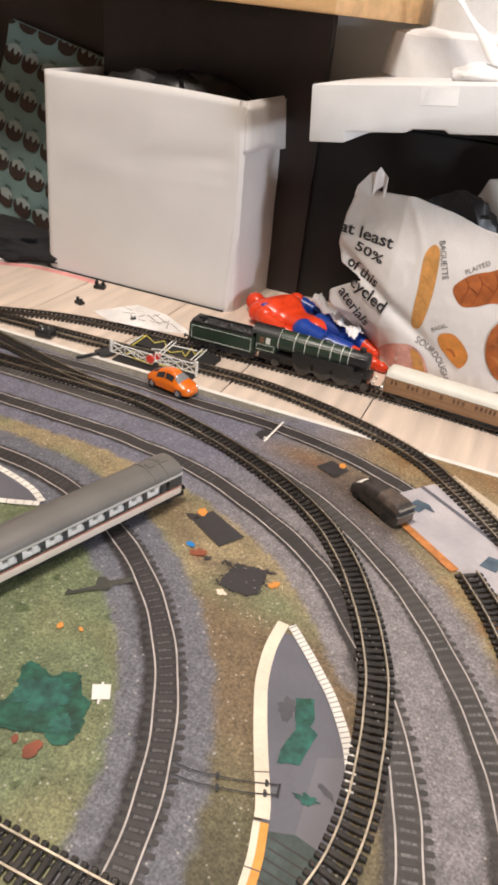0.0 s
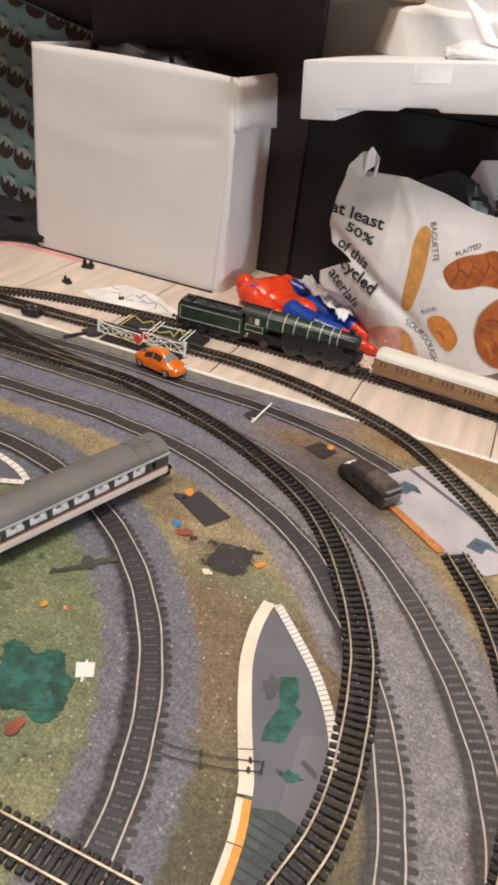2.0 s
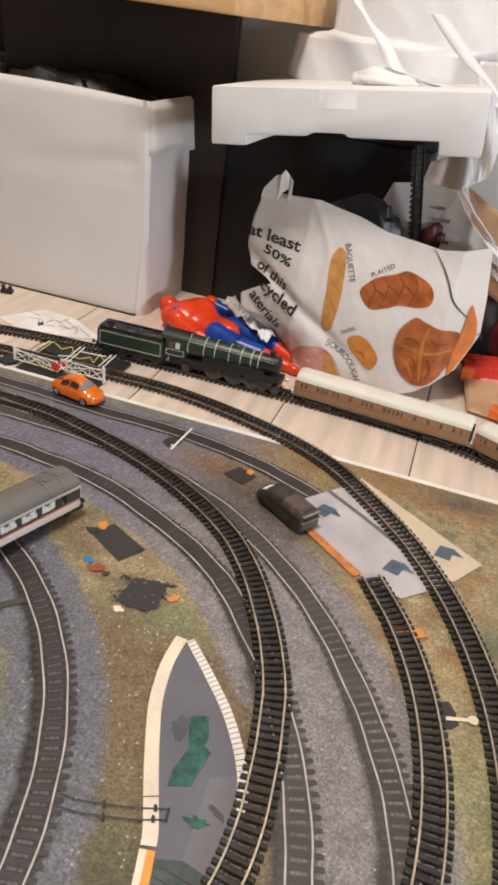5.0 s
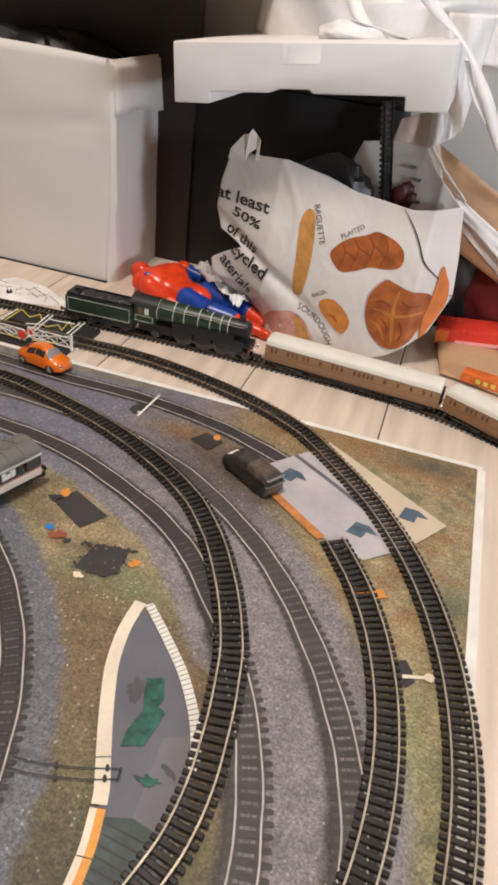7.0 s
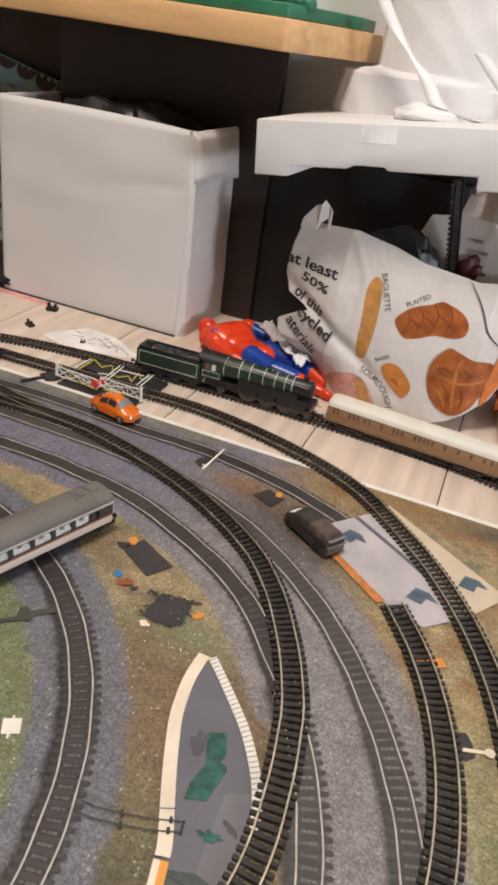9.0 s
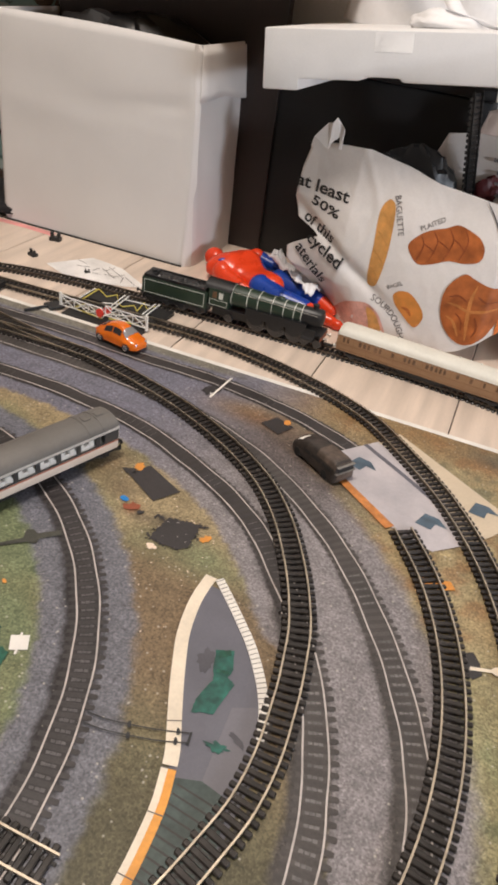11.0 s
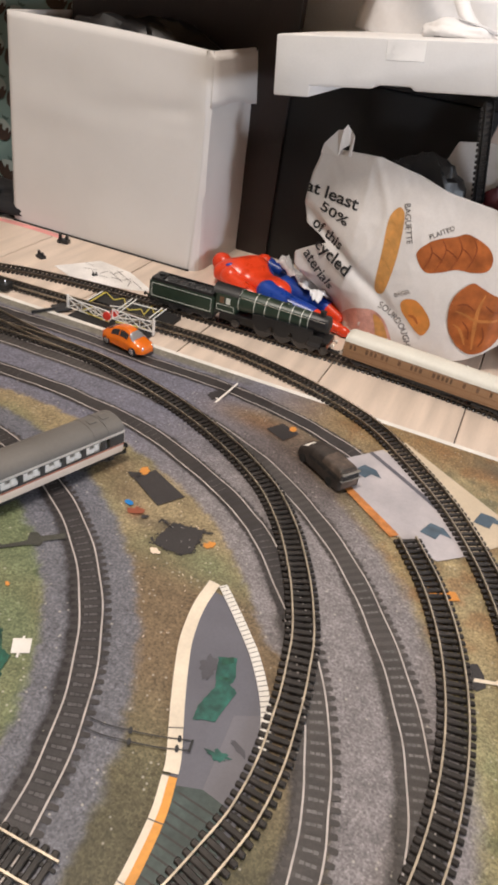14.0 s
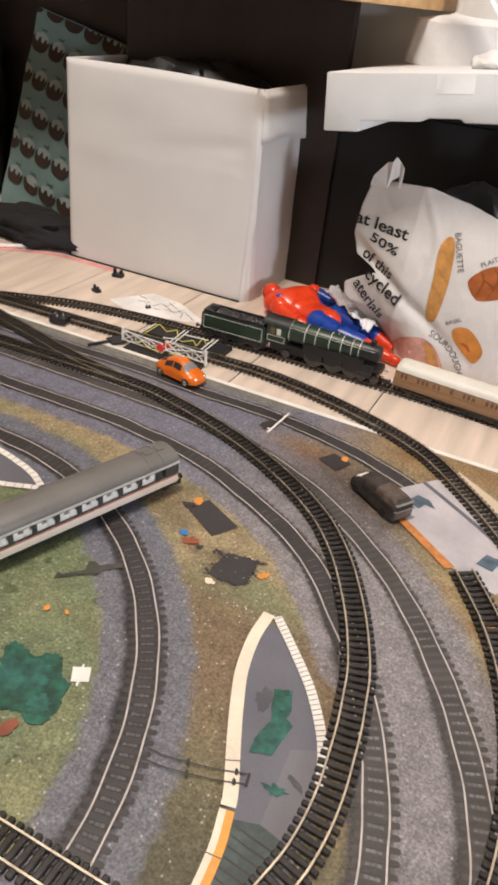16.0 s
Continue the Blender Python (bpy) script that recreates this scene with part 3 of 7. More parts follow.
    rows = [[bm.verts.new(flap_at(u, v)) for v in np.linspace(0, 1, 8)] for u in np.linspace(0, 1, 70)]
    for a, c in zip(rows, rows[1:]):
        for k in range(7):
            bm.faces.new((a[k], c[k], c[k + 1], a[k + 1]))
    fl_ = part("flap", bm, M["box"], b, "turned-over white fabric edge")
    fl_.modifiers.new("thick", "SOLIDIFY").thickness = 0.0008
    smooth(fl_, 60)
    return b


storage_box()

M.update({
    "soot": stuff_mat("satin_black", (0.014, 0.014, 0.015), 0.42, grain=400, vary=0.2, bump=0.1),
    "green": stuff_mat("loco_green", (0.020, 0.038, 0.024), 0.38, grain=500, vary=0.1, blot=30, blots=0.12, bump=0.05),
    "line": stuff_mat("lining_white", (0.62, 0.64, 0.58), 0.5, grain=400, vary=0.05, bump=0),
    "teak": stuff_mat("teak_paint", (0.29, 0.165, 0.085), 0.45, grain=300, vary=0.1, blot=40, blots=0.1, bump=0.1, stretch=(0.3, 1, 3)),
    "teak_line": stuff_mat("teak_beading", (0.255, 0.132, 0.062), 0.5),
    "roof": stuff_mat("cream_roof", (0.72, 0.70, 0.62), 0.5, grain=300, vary=0.04, blot=30, blots=0.06),
    "pane": stuff_mat("dark_pane", (0.125, 0.070, 0.040), 0.25, bump=0, own=0.4),
    "wheel": stuff_mat("wheel_metal", (0.10, 0.095, 0.09), 0.45, metal=0.6),
    "steel": stuff_mat("bright_steel", (0.75, 0.73, 0.70), 0.25, metal=1.0),
    "greyroof": stuff_mat("grey_roof", (0.145, 0.136, 0.126), 0.42, grain=400, vary=0.05, blot=25, blots=0.1),
    "beige": stuff_mat("beige_body", (0.76, 0.64, 0.55), 0.4, grain=400, vary=0.04, blot=40, blots=0.06),
    "greyband": stuff_mat("light_grey_band", (0.62, 0.58, 0.53), 0.4, grain=400, vary=0.05),
    "darkband": stuff_mat("dark_window_band", (0.055, 0.055, 0.055), 0.3),
    "stripe": stuff_mat("orange_stripe", (0.45, 0.13, 0.07), 0.4),
    "seat": stuff_mat("white_seat", (0.88, 0.85, 0.80), 0.6),
    "orange": stuff_mat("orange_car_paint", (0.74, 0.155, 0.008), 0.18, grain=200, vary=0.03, bump=0, coat=0.6),
    "glass_dark": stuff_mat("tinted_glass", (0.035, 0.030, 0.030), 0.2, bump=0, coat=0.1),
    # pale grey stands in for the reflection on the windscreen
    "glass_pale": stuff_mat("glass_painted_reflection", (0.22, 0.21, 0.21), 0.12, bump=0, coat=0.4),
    "tyre": stuff_mat("tyre_rubber", (0.02, 0.02, 0.02), 0.7),
    "van": stuff_mat("dusty_black_van", (0.036, 0.028, 0.024), 0.6, grain=300, vary=0.25, blot=90, blots=0.5, bump=0.3),
    "ink_fleck": stuff_mat("grey_fleck", (0.30, 0.29, 0.27), 0.5, grain=300, vary=0.2, blot=90, blots=0.3, bump=0.0),
    "paletrim": stuff_mat("dusty_grey_trim", (0.20, 0.185, 0.165), 0.5, grain=300, vary=0.2, blot=90, blots=0.3, bump=0.2),
    "vanbox": stuff_mat("dusty_taupe_van", (0.088, 0.064, 0.050), 0.6, grain=300, vary=0.25, blot=90, blots=0.5, bump=0.3),
    "red": stuff_mat("glossy_red_plastic", (0.78, 0.060, 0.016), 0.30, grain=200, vary=0.05, blot=50, blots=0.08, bump=0.02),
    "blue": stuff_mat("blue_plastic", (0.012, 0.055, 0.33), 0.3, grain=200, vary=0.06, blot=50, blots=0.1, bump=0.02),
    "gate": stuff_mat("white_gate_plastic", (0.90, 0.88, 0.83), 0.5),
    "yellow": stuff_mat("yellow_line", (0.70, 0.58, 0.12), 0.6),
    "tarmac": stuff_mat("crossing_black", (0.014, 0.013, 0.013), 0.6, grain=700, vary=0.3),
    "disc": stuff_mat("red_disc", (0.75, 0.05, 0.03), 0.4),
    "paper": stuff_mat("white_paper", (0.82, 0.80, 0.78), 0.7),
    "pinktape": stuff_mat("red_tape", (0.78, 0.34, 0.32), 0.5, blots=0.3),
    "ink": stuff_mat("black_ink", (0.02, 0.02, 0.022), 0.5),
    "ink_grey": stuff_mat("grey_ink", (0.13, 0.115, 0.11), 0.5),
    "crust": stuff_mat("crust_print", (0.35, 0.095, 0.026), 0.42, grain=150, vary=0.1, blot=45, blots=0.35, bump=0, tint=(0.44, 0.13, 0.032)),
    "crust_dark": stuff_mat("crust_dark_print", (0.25, 0.062, 0.018), 0.42, blot=60, blots=0.3, bump=0),
    "bread_mark": stuff_mat("baguette_mark_print", (0.55, 0.27, 0.080), 0.42, blot=60, blots=0.2, bump=0),
    "crust_light": stuff_mat("crust_light_print", (0.52, 0.20, 0.055), 0.42, blot=60, blots=0.2, bump=0),
    "baguette": stuff_mat("baguette_print", (0.66, 0.36, 0.12), 0.42, grain=150, vary=0.1, blot=70, blots=0.22, bump=0, tint=(0.56, 0.24, 0.06)),
    "bagel": stuff_mat("bagel_print", (0.70, 0.30, 0.07), 0.42, grain=150, vary=0.06, blot=60, blots=0.2, bump=0, tint=(0.62, 0.20, 0.04)),
    "pink": stuff_mat("pink_loaf_print", (0.55, 0.24, 0.20), 0.42, blot=60, blots=0.25, bump=0, tint=(0.72, 0.42, 0.34)),
    "slab_dark": stuff_mat("platform_shadow_print", (0.078, 0.076, 0.090), 0.45, grain=700, vary=0.1, blot=40, blots=0.2, bump=0),
    "shade_p": stuff_mat("soft_black_print", (0.050, 0.050, 0.040), 0.5, grain=500, vary=0.2, blot=60, blots=0.25, bump=0),
    "teal": stuff_mat("dark_teal_print", (0.018, 0.092, 0.076), 0.45, grain=300, vary=0.25, blot=90, blots=0.5, bump=0, tint=(0.014, 0.105, 0.08)),
    "tree": stuff_mat("printed_tree", (0.008, 0.060, 0.036), 0.45, grain=260, vary=0.3, blot=70, blots=0.6, bump=0, tint=(0.010, 0.085, 0.055)),
    "darkprint": stuff_mat("charcoal_print", (0.034, 0.030, 0.031), 0.5, grain=500, vary=0.2, bump=0),
    "greenroof": stuff_mat("green_roof_print", (0.052, 0.075, 0.070), 0.4, grain=300, vary=0.2, blot=50, blots=0.3, bump=0),
    "kerb_p": stuff_mat("worn_orange_kerb_print", (0.52, 0.20, 0.055), 0.45, grain=300, vary=0.15, blot=80, blots=0.3, bump=0),
    "tuftp": stuff_mat("olive_tuft_print", (0.090, 0.105, 0.048), 0.45, grain=400, vary=0.3, bump=0),
    "lightslab": stuff_mat("platform_light", (0.155, 0.150, 0.172), 0.42, grain=700, vary=0.06, blot=18, blots=0.1, bump=0),
    "pale": stuff_mat("pale_forecourt", (0.40, 0.39, 0.43), 0.4, grain=500, vary=0.05, blot=25, blots=0.12, bump=0, tint=(0.56, 0.51, 0.51)),
    "palewarm": stuff_mat("pale_beige_print", (0.60, 0.50, 0.37), 0.42, grain=500, vary=0.05, blot=25, blots=0.08, bump=0),
    "bluefold": stuff_mat("blue_grey_print", (0.075, 0.115, 0.155), 0.45, blot=80, blots=0.3, bump=0),
    "flake_o": stuff_mat("orange_flake", (0.66, 0.27, 0.05), 0.5),
    "flake_w": stuff_mat("pale_flake", (0.82, 0.66, 0.52), 0.5),
    "dot": stuff_mat("blue_dot", (0.01, 0.20, 0.55), 0.4),
    "rust": stuff_mat("rust_smear", (0.24, 0.065, 0.030), 0.5, blots=0.4),
})


# ---- printed pictures on the sheet ----
def edge_band(line, off, half, z, mat, name, label, a=0, b=None):
    return part(name, ribbon(line[a:b], off, half, z), M[mat], sheet, label)


def rag_shape(cx, cy, r, n, rough, seed, sx=1.0, sy=1.0, turn=0.0):
    out = []
    for k in range(n):
        t = 2 * math.pi * k / n
        q = r * (1 + rough * noise.noise((math.cos(t) * 2.1 + seed, math.sin(t) * 2.1, seed)) + 0.5 * rough * noise.noise((math.cos(t) * 7 + seed, math.sin(t) * 7, 4)))
        x, y = q * math.cos(t) * sx, q * math.sin(t) * sy
        out.append((cx + x * math.cos(turn) - y * math.sin(turn), cy + x * math.sin(turn) + y * math.cos(turn)))
    return out


def ragged(pts, amp, seed, n=9):
    """An outline with many small uneven steps between its corners."""
    out = []
    for k, (a, c) in enumerate(zip(pts, pts[1:] + pts[:1])):
        for q in range(n):
            f = q / n
            x, y = a[0] * (1 - f) + c[0] * f, a[1] * (1 - f) + c[1] * f
            out.append((x + amp * noise.noise((x * 300 + seed, y * 300, k)), y + amp * noise.noise((x * 300, y * 300 + seed, k + 9))))
    return out


LEFT = spline([(-0.2525, -0.324), (-0.2525, -0.352), (-0.247, -0.383), (-0.2385, -0.407), (-0.229, -0.43), (-0.22, -0.45), (-0.2105, -0.471), (-0.2065, -0.486), (-0.2025, -0.504), (-0.2005, -0.528), (-0.2, -0.553), (-0.201, -0.60), (-0.206, -0.66)])
RIGHT = spline([(-0.2455, -0.3235), (-0.2285, -0.340), (-0.2115, -0.3575), (-0.197, -0.3735), (-0.1835, -0.3925), (-0.1745, -0.408), (-0.1685, -0.422), (-0.163, -0.44)])
slab_pts = [tuple(p) for p in LEFT[4::8]] + [(-0.17, -0.66), (-0.16, -0.5), (-0.158, -0.45)] + [tuple(p) for p in RIGHT[::-8]]
part("platform_print", flat(slab_pts, 0.0009), M["slab"], sheet, "printed grey station platform")
part("platform_light", flat([(-0.190, -0.425), (-0.172, -0.416), (-0.160, -0.45), (-0.160, -0.492), (-0.186, -0.483)], 0.0011), M["lightslab"], sheet)
part("roof_print", flat([(-0.2015, -0.4845), (-0.186, -0.4795), (-0.168, -0.483), (-0.160, -0.52), (-0.172, -0.66), (-0.198, -0.66), (-0.195, -0.55)], 0.0013), M["greenroof"], sheet, "printed dark green glazed roof")
nn, dd = normals(LEFT)
bm = bmesh.new()
for k in range(22):
    y = -0.487 - k * 0.0062
    bm.faces.new([bm.verts.new(p) for p in ((-0.1985, y, 0.0015), (-0.163, y - 0.004, 0.0015), (-0.163, y - 0.0052, 0.0015), (-0.1985, y - 0.0012, 0.0015))])
tagged(part("roof_bar", bm, M["p_band"], sheet), kind="stuff")
yy = LEFT[:, 1]
cut = int(np.argmax(yy < -0.481))
edge_band(LEFT, 0, 0.0048, 0.0016, "cream", "platform_edge", "printed cream platform edge", 0, cut)
edge_band(LEFT, -0.0026, 0.0022, 0.0016, "cream", "platform_edge", "printed cream platform edge", cut)
edge_band(LEFT, 0.0022, 0.0026, 0.0017, "orange_p", "platform_edge", "printed orange platform edge", cut)
for yc in (-0.4505, -0.4805, -0.508, -0.545):
    k = int(np.argmax(yy < yc))
    m = pose(LEFT[k][0], LEFT[k][1], 0.0019, 0, 0, math.degrees(math.atan2(dd[k][1], dd[k][0])))
    part("edge_joint", box((-0.0003, -0.0048, -0.0001), (0.0003, 0.0048, 0.0001), m=m), M["ink_grey"], sheet)
edge_band(RIGHT, 0, 0.0036, 0.0016, "white", "platform_kerb", "printed white kerb stones")
nr, dr = normals(RIGHT)
for k in range(1, len(RIGHT) - 1, 2):
    m = pose(RIGHT[k][0], RIGHT[k][1], 0.0019, 0, 0, math.degrees(math.atan2(dr[k][1], dr[k][0])) + 6)
    part("kerb_joint", box((-0.00018, -0.0036, -0.0001), (0.00018, 0.0036, 0.0001), m=m), M["ink_grey"], sheet)
# printed lorry and other pictures on the platform
lorry = part("lorry_print", flat(ragged([(-0.2195, -0.3874), (-0.207, -0.3822), (-0.2012, -0.3975), (-0.2025, -0.4047), (-0.1955, -0.4087), (-0.1994, -0.4355), (-0.2129, -0.4406), (-0.2144, -0.4303), (-0.2106, -0.4114), (-0.2135, -0.4043)], 0.0009, 6, 5), 0.0014), M["teal"], sheet, "printed dark teal lorry seen from above")
part("lorry_mark", flat([(-0.2165, -0.388), (-0.2095, -0.3825), (-0.2070, -0.387), (-0.2140, -0.393)], 0.0016), M["tree"], lorry)
part("lorry_mark", flat([(-0.2115, -0.402), (-0.2030, -0.400), (-0.2025, -0.4025), (-0.2110, -0.4045)], 0.0016), M["tree"], lorry)
part("teal_print", flat(rag_shape(-0.187, -0.4558, 0.0058, 24, 0.9, 5, 1.2, 0.6, 0.1), 0.0015), M["teal"], sheet)
part("shadow_print", flat(rag_shape(-0.178, -0.4455, 0.0048, 16, 0.6, 8, 1.5, 0.45, -0.5), 0.0014), M["slab_dark"], sheet)
part("shadow_print", flat(rag_shape(-0.2215, -0.3990, 0.0085, 24, 0.5, 5, 0.7, 1.2, 0.2), 0.0012), M["slab_dark"], sheet)
# second platform, far side of the inner loop
P2a = spline([(-0.80, -0.262), (-0.66, -0.262), (-0.60, -0.2645), (-0.56, -0.271), (-0.53, -0.2795), (-0.510, -0.2905)])
P2b = spline([(-0.80, -0.34), (-0.66, -0.33), (-0.58, -0.3175), (-0.545, -0.309), (-0.510, -0.2945)])
part("platform_print", flat([tuple(p) for p in P2a[::6]] + [(-0.509, -0.292)] + [tuple(p) for p in P2b[::-6]], 0.0009), M["slab"], sheet, "printed grey station platform")
for ln in (P2a, P2b):
    part("platform_edge", ribbon(ln, 0, 0.0034, 0.0014), M["white"], sheet, "printed white platform edge")
    _, dl = normals(ln)
    for k in range(3, len(ln) - 1, 4):
        m = pose(ln[k][0], ln[k][1], 0.0017, 0, 0, math.degrees(math.atan2(dl[k][1], dl[k][0])))
        part("kerb_joint", box((-0.0002, -0.0034, -0.0001), (0.0002, 0.0034, 0.0001), m=m), M["ink_grey"], sheet)
# trees, blots, roofs
TREE = [(-0.400, -0.487), (-0.395, -0.4705), (-0.4057, -0.452), (-0.4008, -0.446), (-0.390, -0.4485), (-0.380, -0.4500), (-0.373, -0.4421), (-0.3635, -0.440), (-0.3535, -0.4545), (-0.3454, -0.4551), (-0.3403, -0.4704), (-0.3382, -0.4815), (-0.3396, -0.4905), (-0.3485, -0.4951), (-0.3594, -0.4900), (-0.3694, -0.4941), (-0.379, -0.4991), (-0.392, -0.4982)]
part("tree_print", flat(ragged(TREE, 0.0024, 2), 0.0009), M["tree"], sheet, "printed dark green tree")
part("tree_print", flat(rag_shape(-0.376, -0.466, 0.017, 60, 0.5, 9.0, 1.2, 0.8, 0.5), 0.0012), M["teal"], sheet)
part("tree_print", flat(rag_shape(-0.352, -0.480, 0.008, 30, 0.7, 3.0), 0.0012), M["teal"], sheet)
for x, y, r, mt, sd in ((-0.359, -0.503, 0.0042, "rust", 1), (-0.372, -0.502, 0.003, "rust", 2), (-0.311, -0.3165, 0.0042, "flake_w", 3), (-0.2752, -0.2868, 0.0045, "flake_o", 4),
                        (-0.3725, -0.2275, 0.0055, "flake_o", 5), (-0.361, -0.275, 0.0038, "dot", 6), (-0.350, -0.2815, 0.0062, "rust", 7), (-0.3395, -0.2845, 0.003, "darkprint", 13), (-0.2765, -0.0765, 0.0045, "flake_o", 8),
                        (-0.0845, -0.2395, 0.006, "flake_o", 10), (-0.404, -0.409, 0.0028, "flake_o", 11), (-0.388, -0.405, 0.002, "flake_o", 12), (-0.357, -0.503, 0.006, "rust", 14)):
    part("printed_mark", flat(rag_shape(x, y, r, 14, 0.5 if mt != "dot" else 0.1, sd, 1.2, 0.8, sd), 0.0010 + 0.00002 * sd), M[mt], sheet)
HUT = [(-0.3180, -0.3085), (-0.3165, -0.2925), (-0.3145, -0.2775), (-0.2990, -0.2748), (-0.2855, -0.2735), (-0.2850, -0.2890), (-0.2832, -0.3030), (-0.2900, -0.3092), (-0.3040, -0.3108)]
part("hut_print", flat(ragged(ragged(HUT, 0.0020, 4, 6), 0.0017, 8, 5), 0.0010), M["darkprint"], sheet, "printed charcoal ragged roof")
for x, y, r, sd in ((-0.3210, -0.2805, 0.0030, 31), (-0.3255, -0.2825, 0.0016, 33), (-0.2825, -0.2740, 0.0026, 35), (-0.3195, -0.3060, 0.0020, 37)):
    part("hut_print", flat(rag_shape(x, y, r, 22, 0.9, sd, 1.6, 0.6, sd), 0.0009), M["darkprint"], sheet)
# crumbs of the same ink round its outline
rnd = random.Random(11)
bm = bmesh.new()
for k in range(110):
    i = rnd.randrange(len(HUT))
    f, (ax, ay), (bx, by) = rnd.random(), HUT[i], HUT[(i + 1) % len(HUT)]
    x, y = ax * (1 - f) + bx * f + rnd.gauss(0, 0.0020), ay * (1 - f) + by * f + rnd.gauss(0, 0.0020)
    bm.faces.new([bm.verts.new((p, q, 0.00085)) for p, q in rag_shape(x, y, rnd.uniform(0.0003, 0.0011), 7, 0.7, k * 1.3, 1.6, 0.7, k)])
for f in bm.faces:
    f.normal_update()
    if f.normal.z < 0:
        f.normal_flip()
tagged(part("ink_crumb", bm, M["darkprint"], sheet), kind="stuff")
for x, y, r, sd in ((-0.3050, -0.2800, 0.0009, 41), (-0.2925, -0.2905, 0.0006, 42), (-0.2975, -0.2960, 0.0007, 43), (-0.3125, -0.2835, 0.0005, 44), (-0.2885, -0.2985, 0.0007, 45), (-0.3085, -0.3015, 0.0004, 46)):
    part("printed_mark", flat(rag_shape(x, y, r, 9, 0.7, sd, 1.7, 0.6, sd), 0.0012), M["ink_fleck"], sheet)
part("hut_print", flat([(-0.376, -0.2425), (-0.365, -0.2205), (-0.3225, -0.2415), (-0.3375, -0.2655)], 0.0010), M["darkprint"], sheet, "printed charcoal roof")
part("hut_print", flat([(-0.386, -0.237), (-0.374, -0.232), (-0.371, -0.238), (-0.378, -0.243)], 0.0010), M["darkprint"], sheet)
part("hut_print", flat([(-0.302, -0.092), (-0.290, -0.072), (-0.268, -0.081), (-0.278, -0.103)], 0.0010), M["darkprint"], sheet, "printed charcoal roof")
part("hut_print", flat(rag_shape(-0.375, -0.058, 0.011, 26, 0.7, 21, 0.7, 1.2, -0.2), 0.0008), M["darkprint"], sheet)
sq = part("notice_print", flat([(-0.352, -0.4435), (-0.3405, -0.4375), (-0.3345, -0.4485), (-0.3455, -0.4545)], 0.0010), M["white"], sheet, "printed small white square")
part("notice_pin", flat([(-0.3475, -0.4385), (-0.3460, -0.4377), (-0.3390, -0.4505 - 0.0045), (-0.3405, -0.4513 - 0.0045)], 0.0008), M["white"], sq)
part("post_print", flat([(-0.3715, -0.0765), (-0.3690, -0.0765), (-0.3655, -0.0225), (-0.3680, -0.0225)], 0.0012), M["white"], sheet, "printed white signal post")
part("post_print", flat([(-0.3740, -0.0690), (-0.3680, -0.0720), (-0.3676, -0.0700), (-0.3735, -0.0665)], 0.0014), M["white"], sheet)
part("post_print", flat([(-0.0465, -0.3155), (-0.0465, -0.3120), (-0.029, -0.3065), (-0.0285, -0.3095)], 0.0012), M["cream"], sheet, "printed white signal post")
part("post_print", flat(rag_shape(-0.027, -0.3075, 0.0042, 12, 0.3, 4), 0.0014), M["cream"], sheet)
part("shadow_print", flat([(-0.054, -0.302), (-0.046, -0.297), (-0.040, -0.3055), (-0.037, -0.316), (-0.043, -0.323), (-0.050, -0.319)], 0.0010), M["darkprint"], sheet)
part("printed_mark", flat([(-0.100, -0.2385), (-0.0735, -0.2300), (-0.0685, -0.2380), (-0.078, -0.2435), (-0.098, -0.2435)], 0.00095), M["flake_o"], sheet, "printed orange block")
# printed shadow of a signal, and two cables across the earth
part("shadow_print", flat([(-0.4204, -0.3809), (-0.4225, -0.3734), (-0.4176, -0.3736), (-0.4050, -0.3600), (-0.4088, -0.3507), (-0.4035, -0.3475), (-0.3985, -0.3500), (-0.3838, -0.3366), (-0.3811, -0.3425), (-0.3935, -0.3543), (-0.3925, -0.3600), (-0.3997, -0.3626), (-0.4165, -0.3775)], 0.0011), M["shade_p"], sheet, "printed dark shadow of a signal")
W1, W2 = spline([(-0.272, -0.471), (-0.258, -0.4700), (-0.243, -0.4665), (-0.225, -0.4615), (-0.207, -0.4550)]), spline([(-0.2705, -0.4785), (-0.256, -0.4772), (-0.2405, -0.4735), (-0.222, -0.4683), (-0.205, -0.4615)])
for w in (W1, W2):
    part("wire_print", ribbon(w, 0, 0.00045, 0.0021), M["ink"], sheet, "printed thin black cable")
for x, y in ((-0.2435, -0.4668), (-0.2405, -0.4738), (-0.2135, -0.4572), (-0.2120, -0.4640)):
    part("wire_print", flat(rag_shape(x, y, 0.0017, 10, 0.4, x * 99, 0.8, 1.6, 0.4), 0.0022), M["ink"], sheet)
part("wire_print", flat([(-0.2068, -0.4540), (-0.2052, -0.4535), (-0.2035, -0.4625), (-0.2052, -0.4630)], 0.0022), M["ink"], sheet)
# pale forecourt under the outer track
part("forecourt_print", flat([(-0.212, -0.097), (-0.180, -0.057), (-0.130, -0.085), (-0.093, -0.128), (-0.070, -0.178), (-0.095, -0.201), (-0.133, -0.1885), (-0.197, -0.142)], 0.0010), M["pale"], sheet, "printed pale grey forecourt")
part("forecourt_print", flat([(-0.180, -0.057), (-0.162, -0.028), (-0.027, -0.119), (-0.049, -0.153), (-0.070, -0.178), (-0.093, -0.128), (-0.130, -0.085)], 0.0010), M["palewarm"], sheet, "printed pale beige forecourt")
part("forecourt_edge", flat([(-0.2020, -0.1430), (-0.1945, -0.138), (-0.1330, -0.1845), (-0.1398, -0.1918)], 0.0012), M["kerb_p"], sheet, "printed orange kerb")
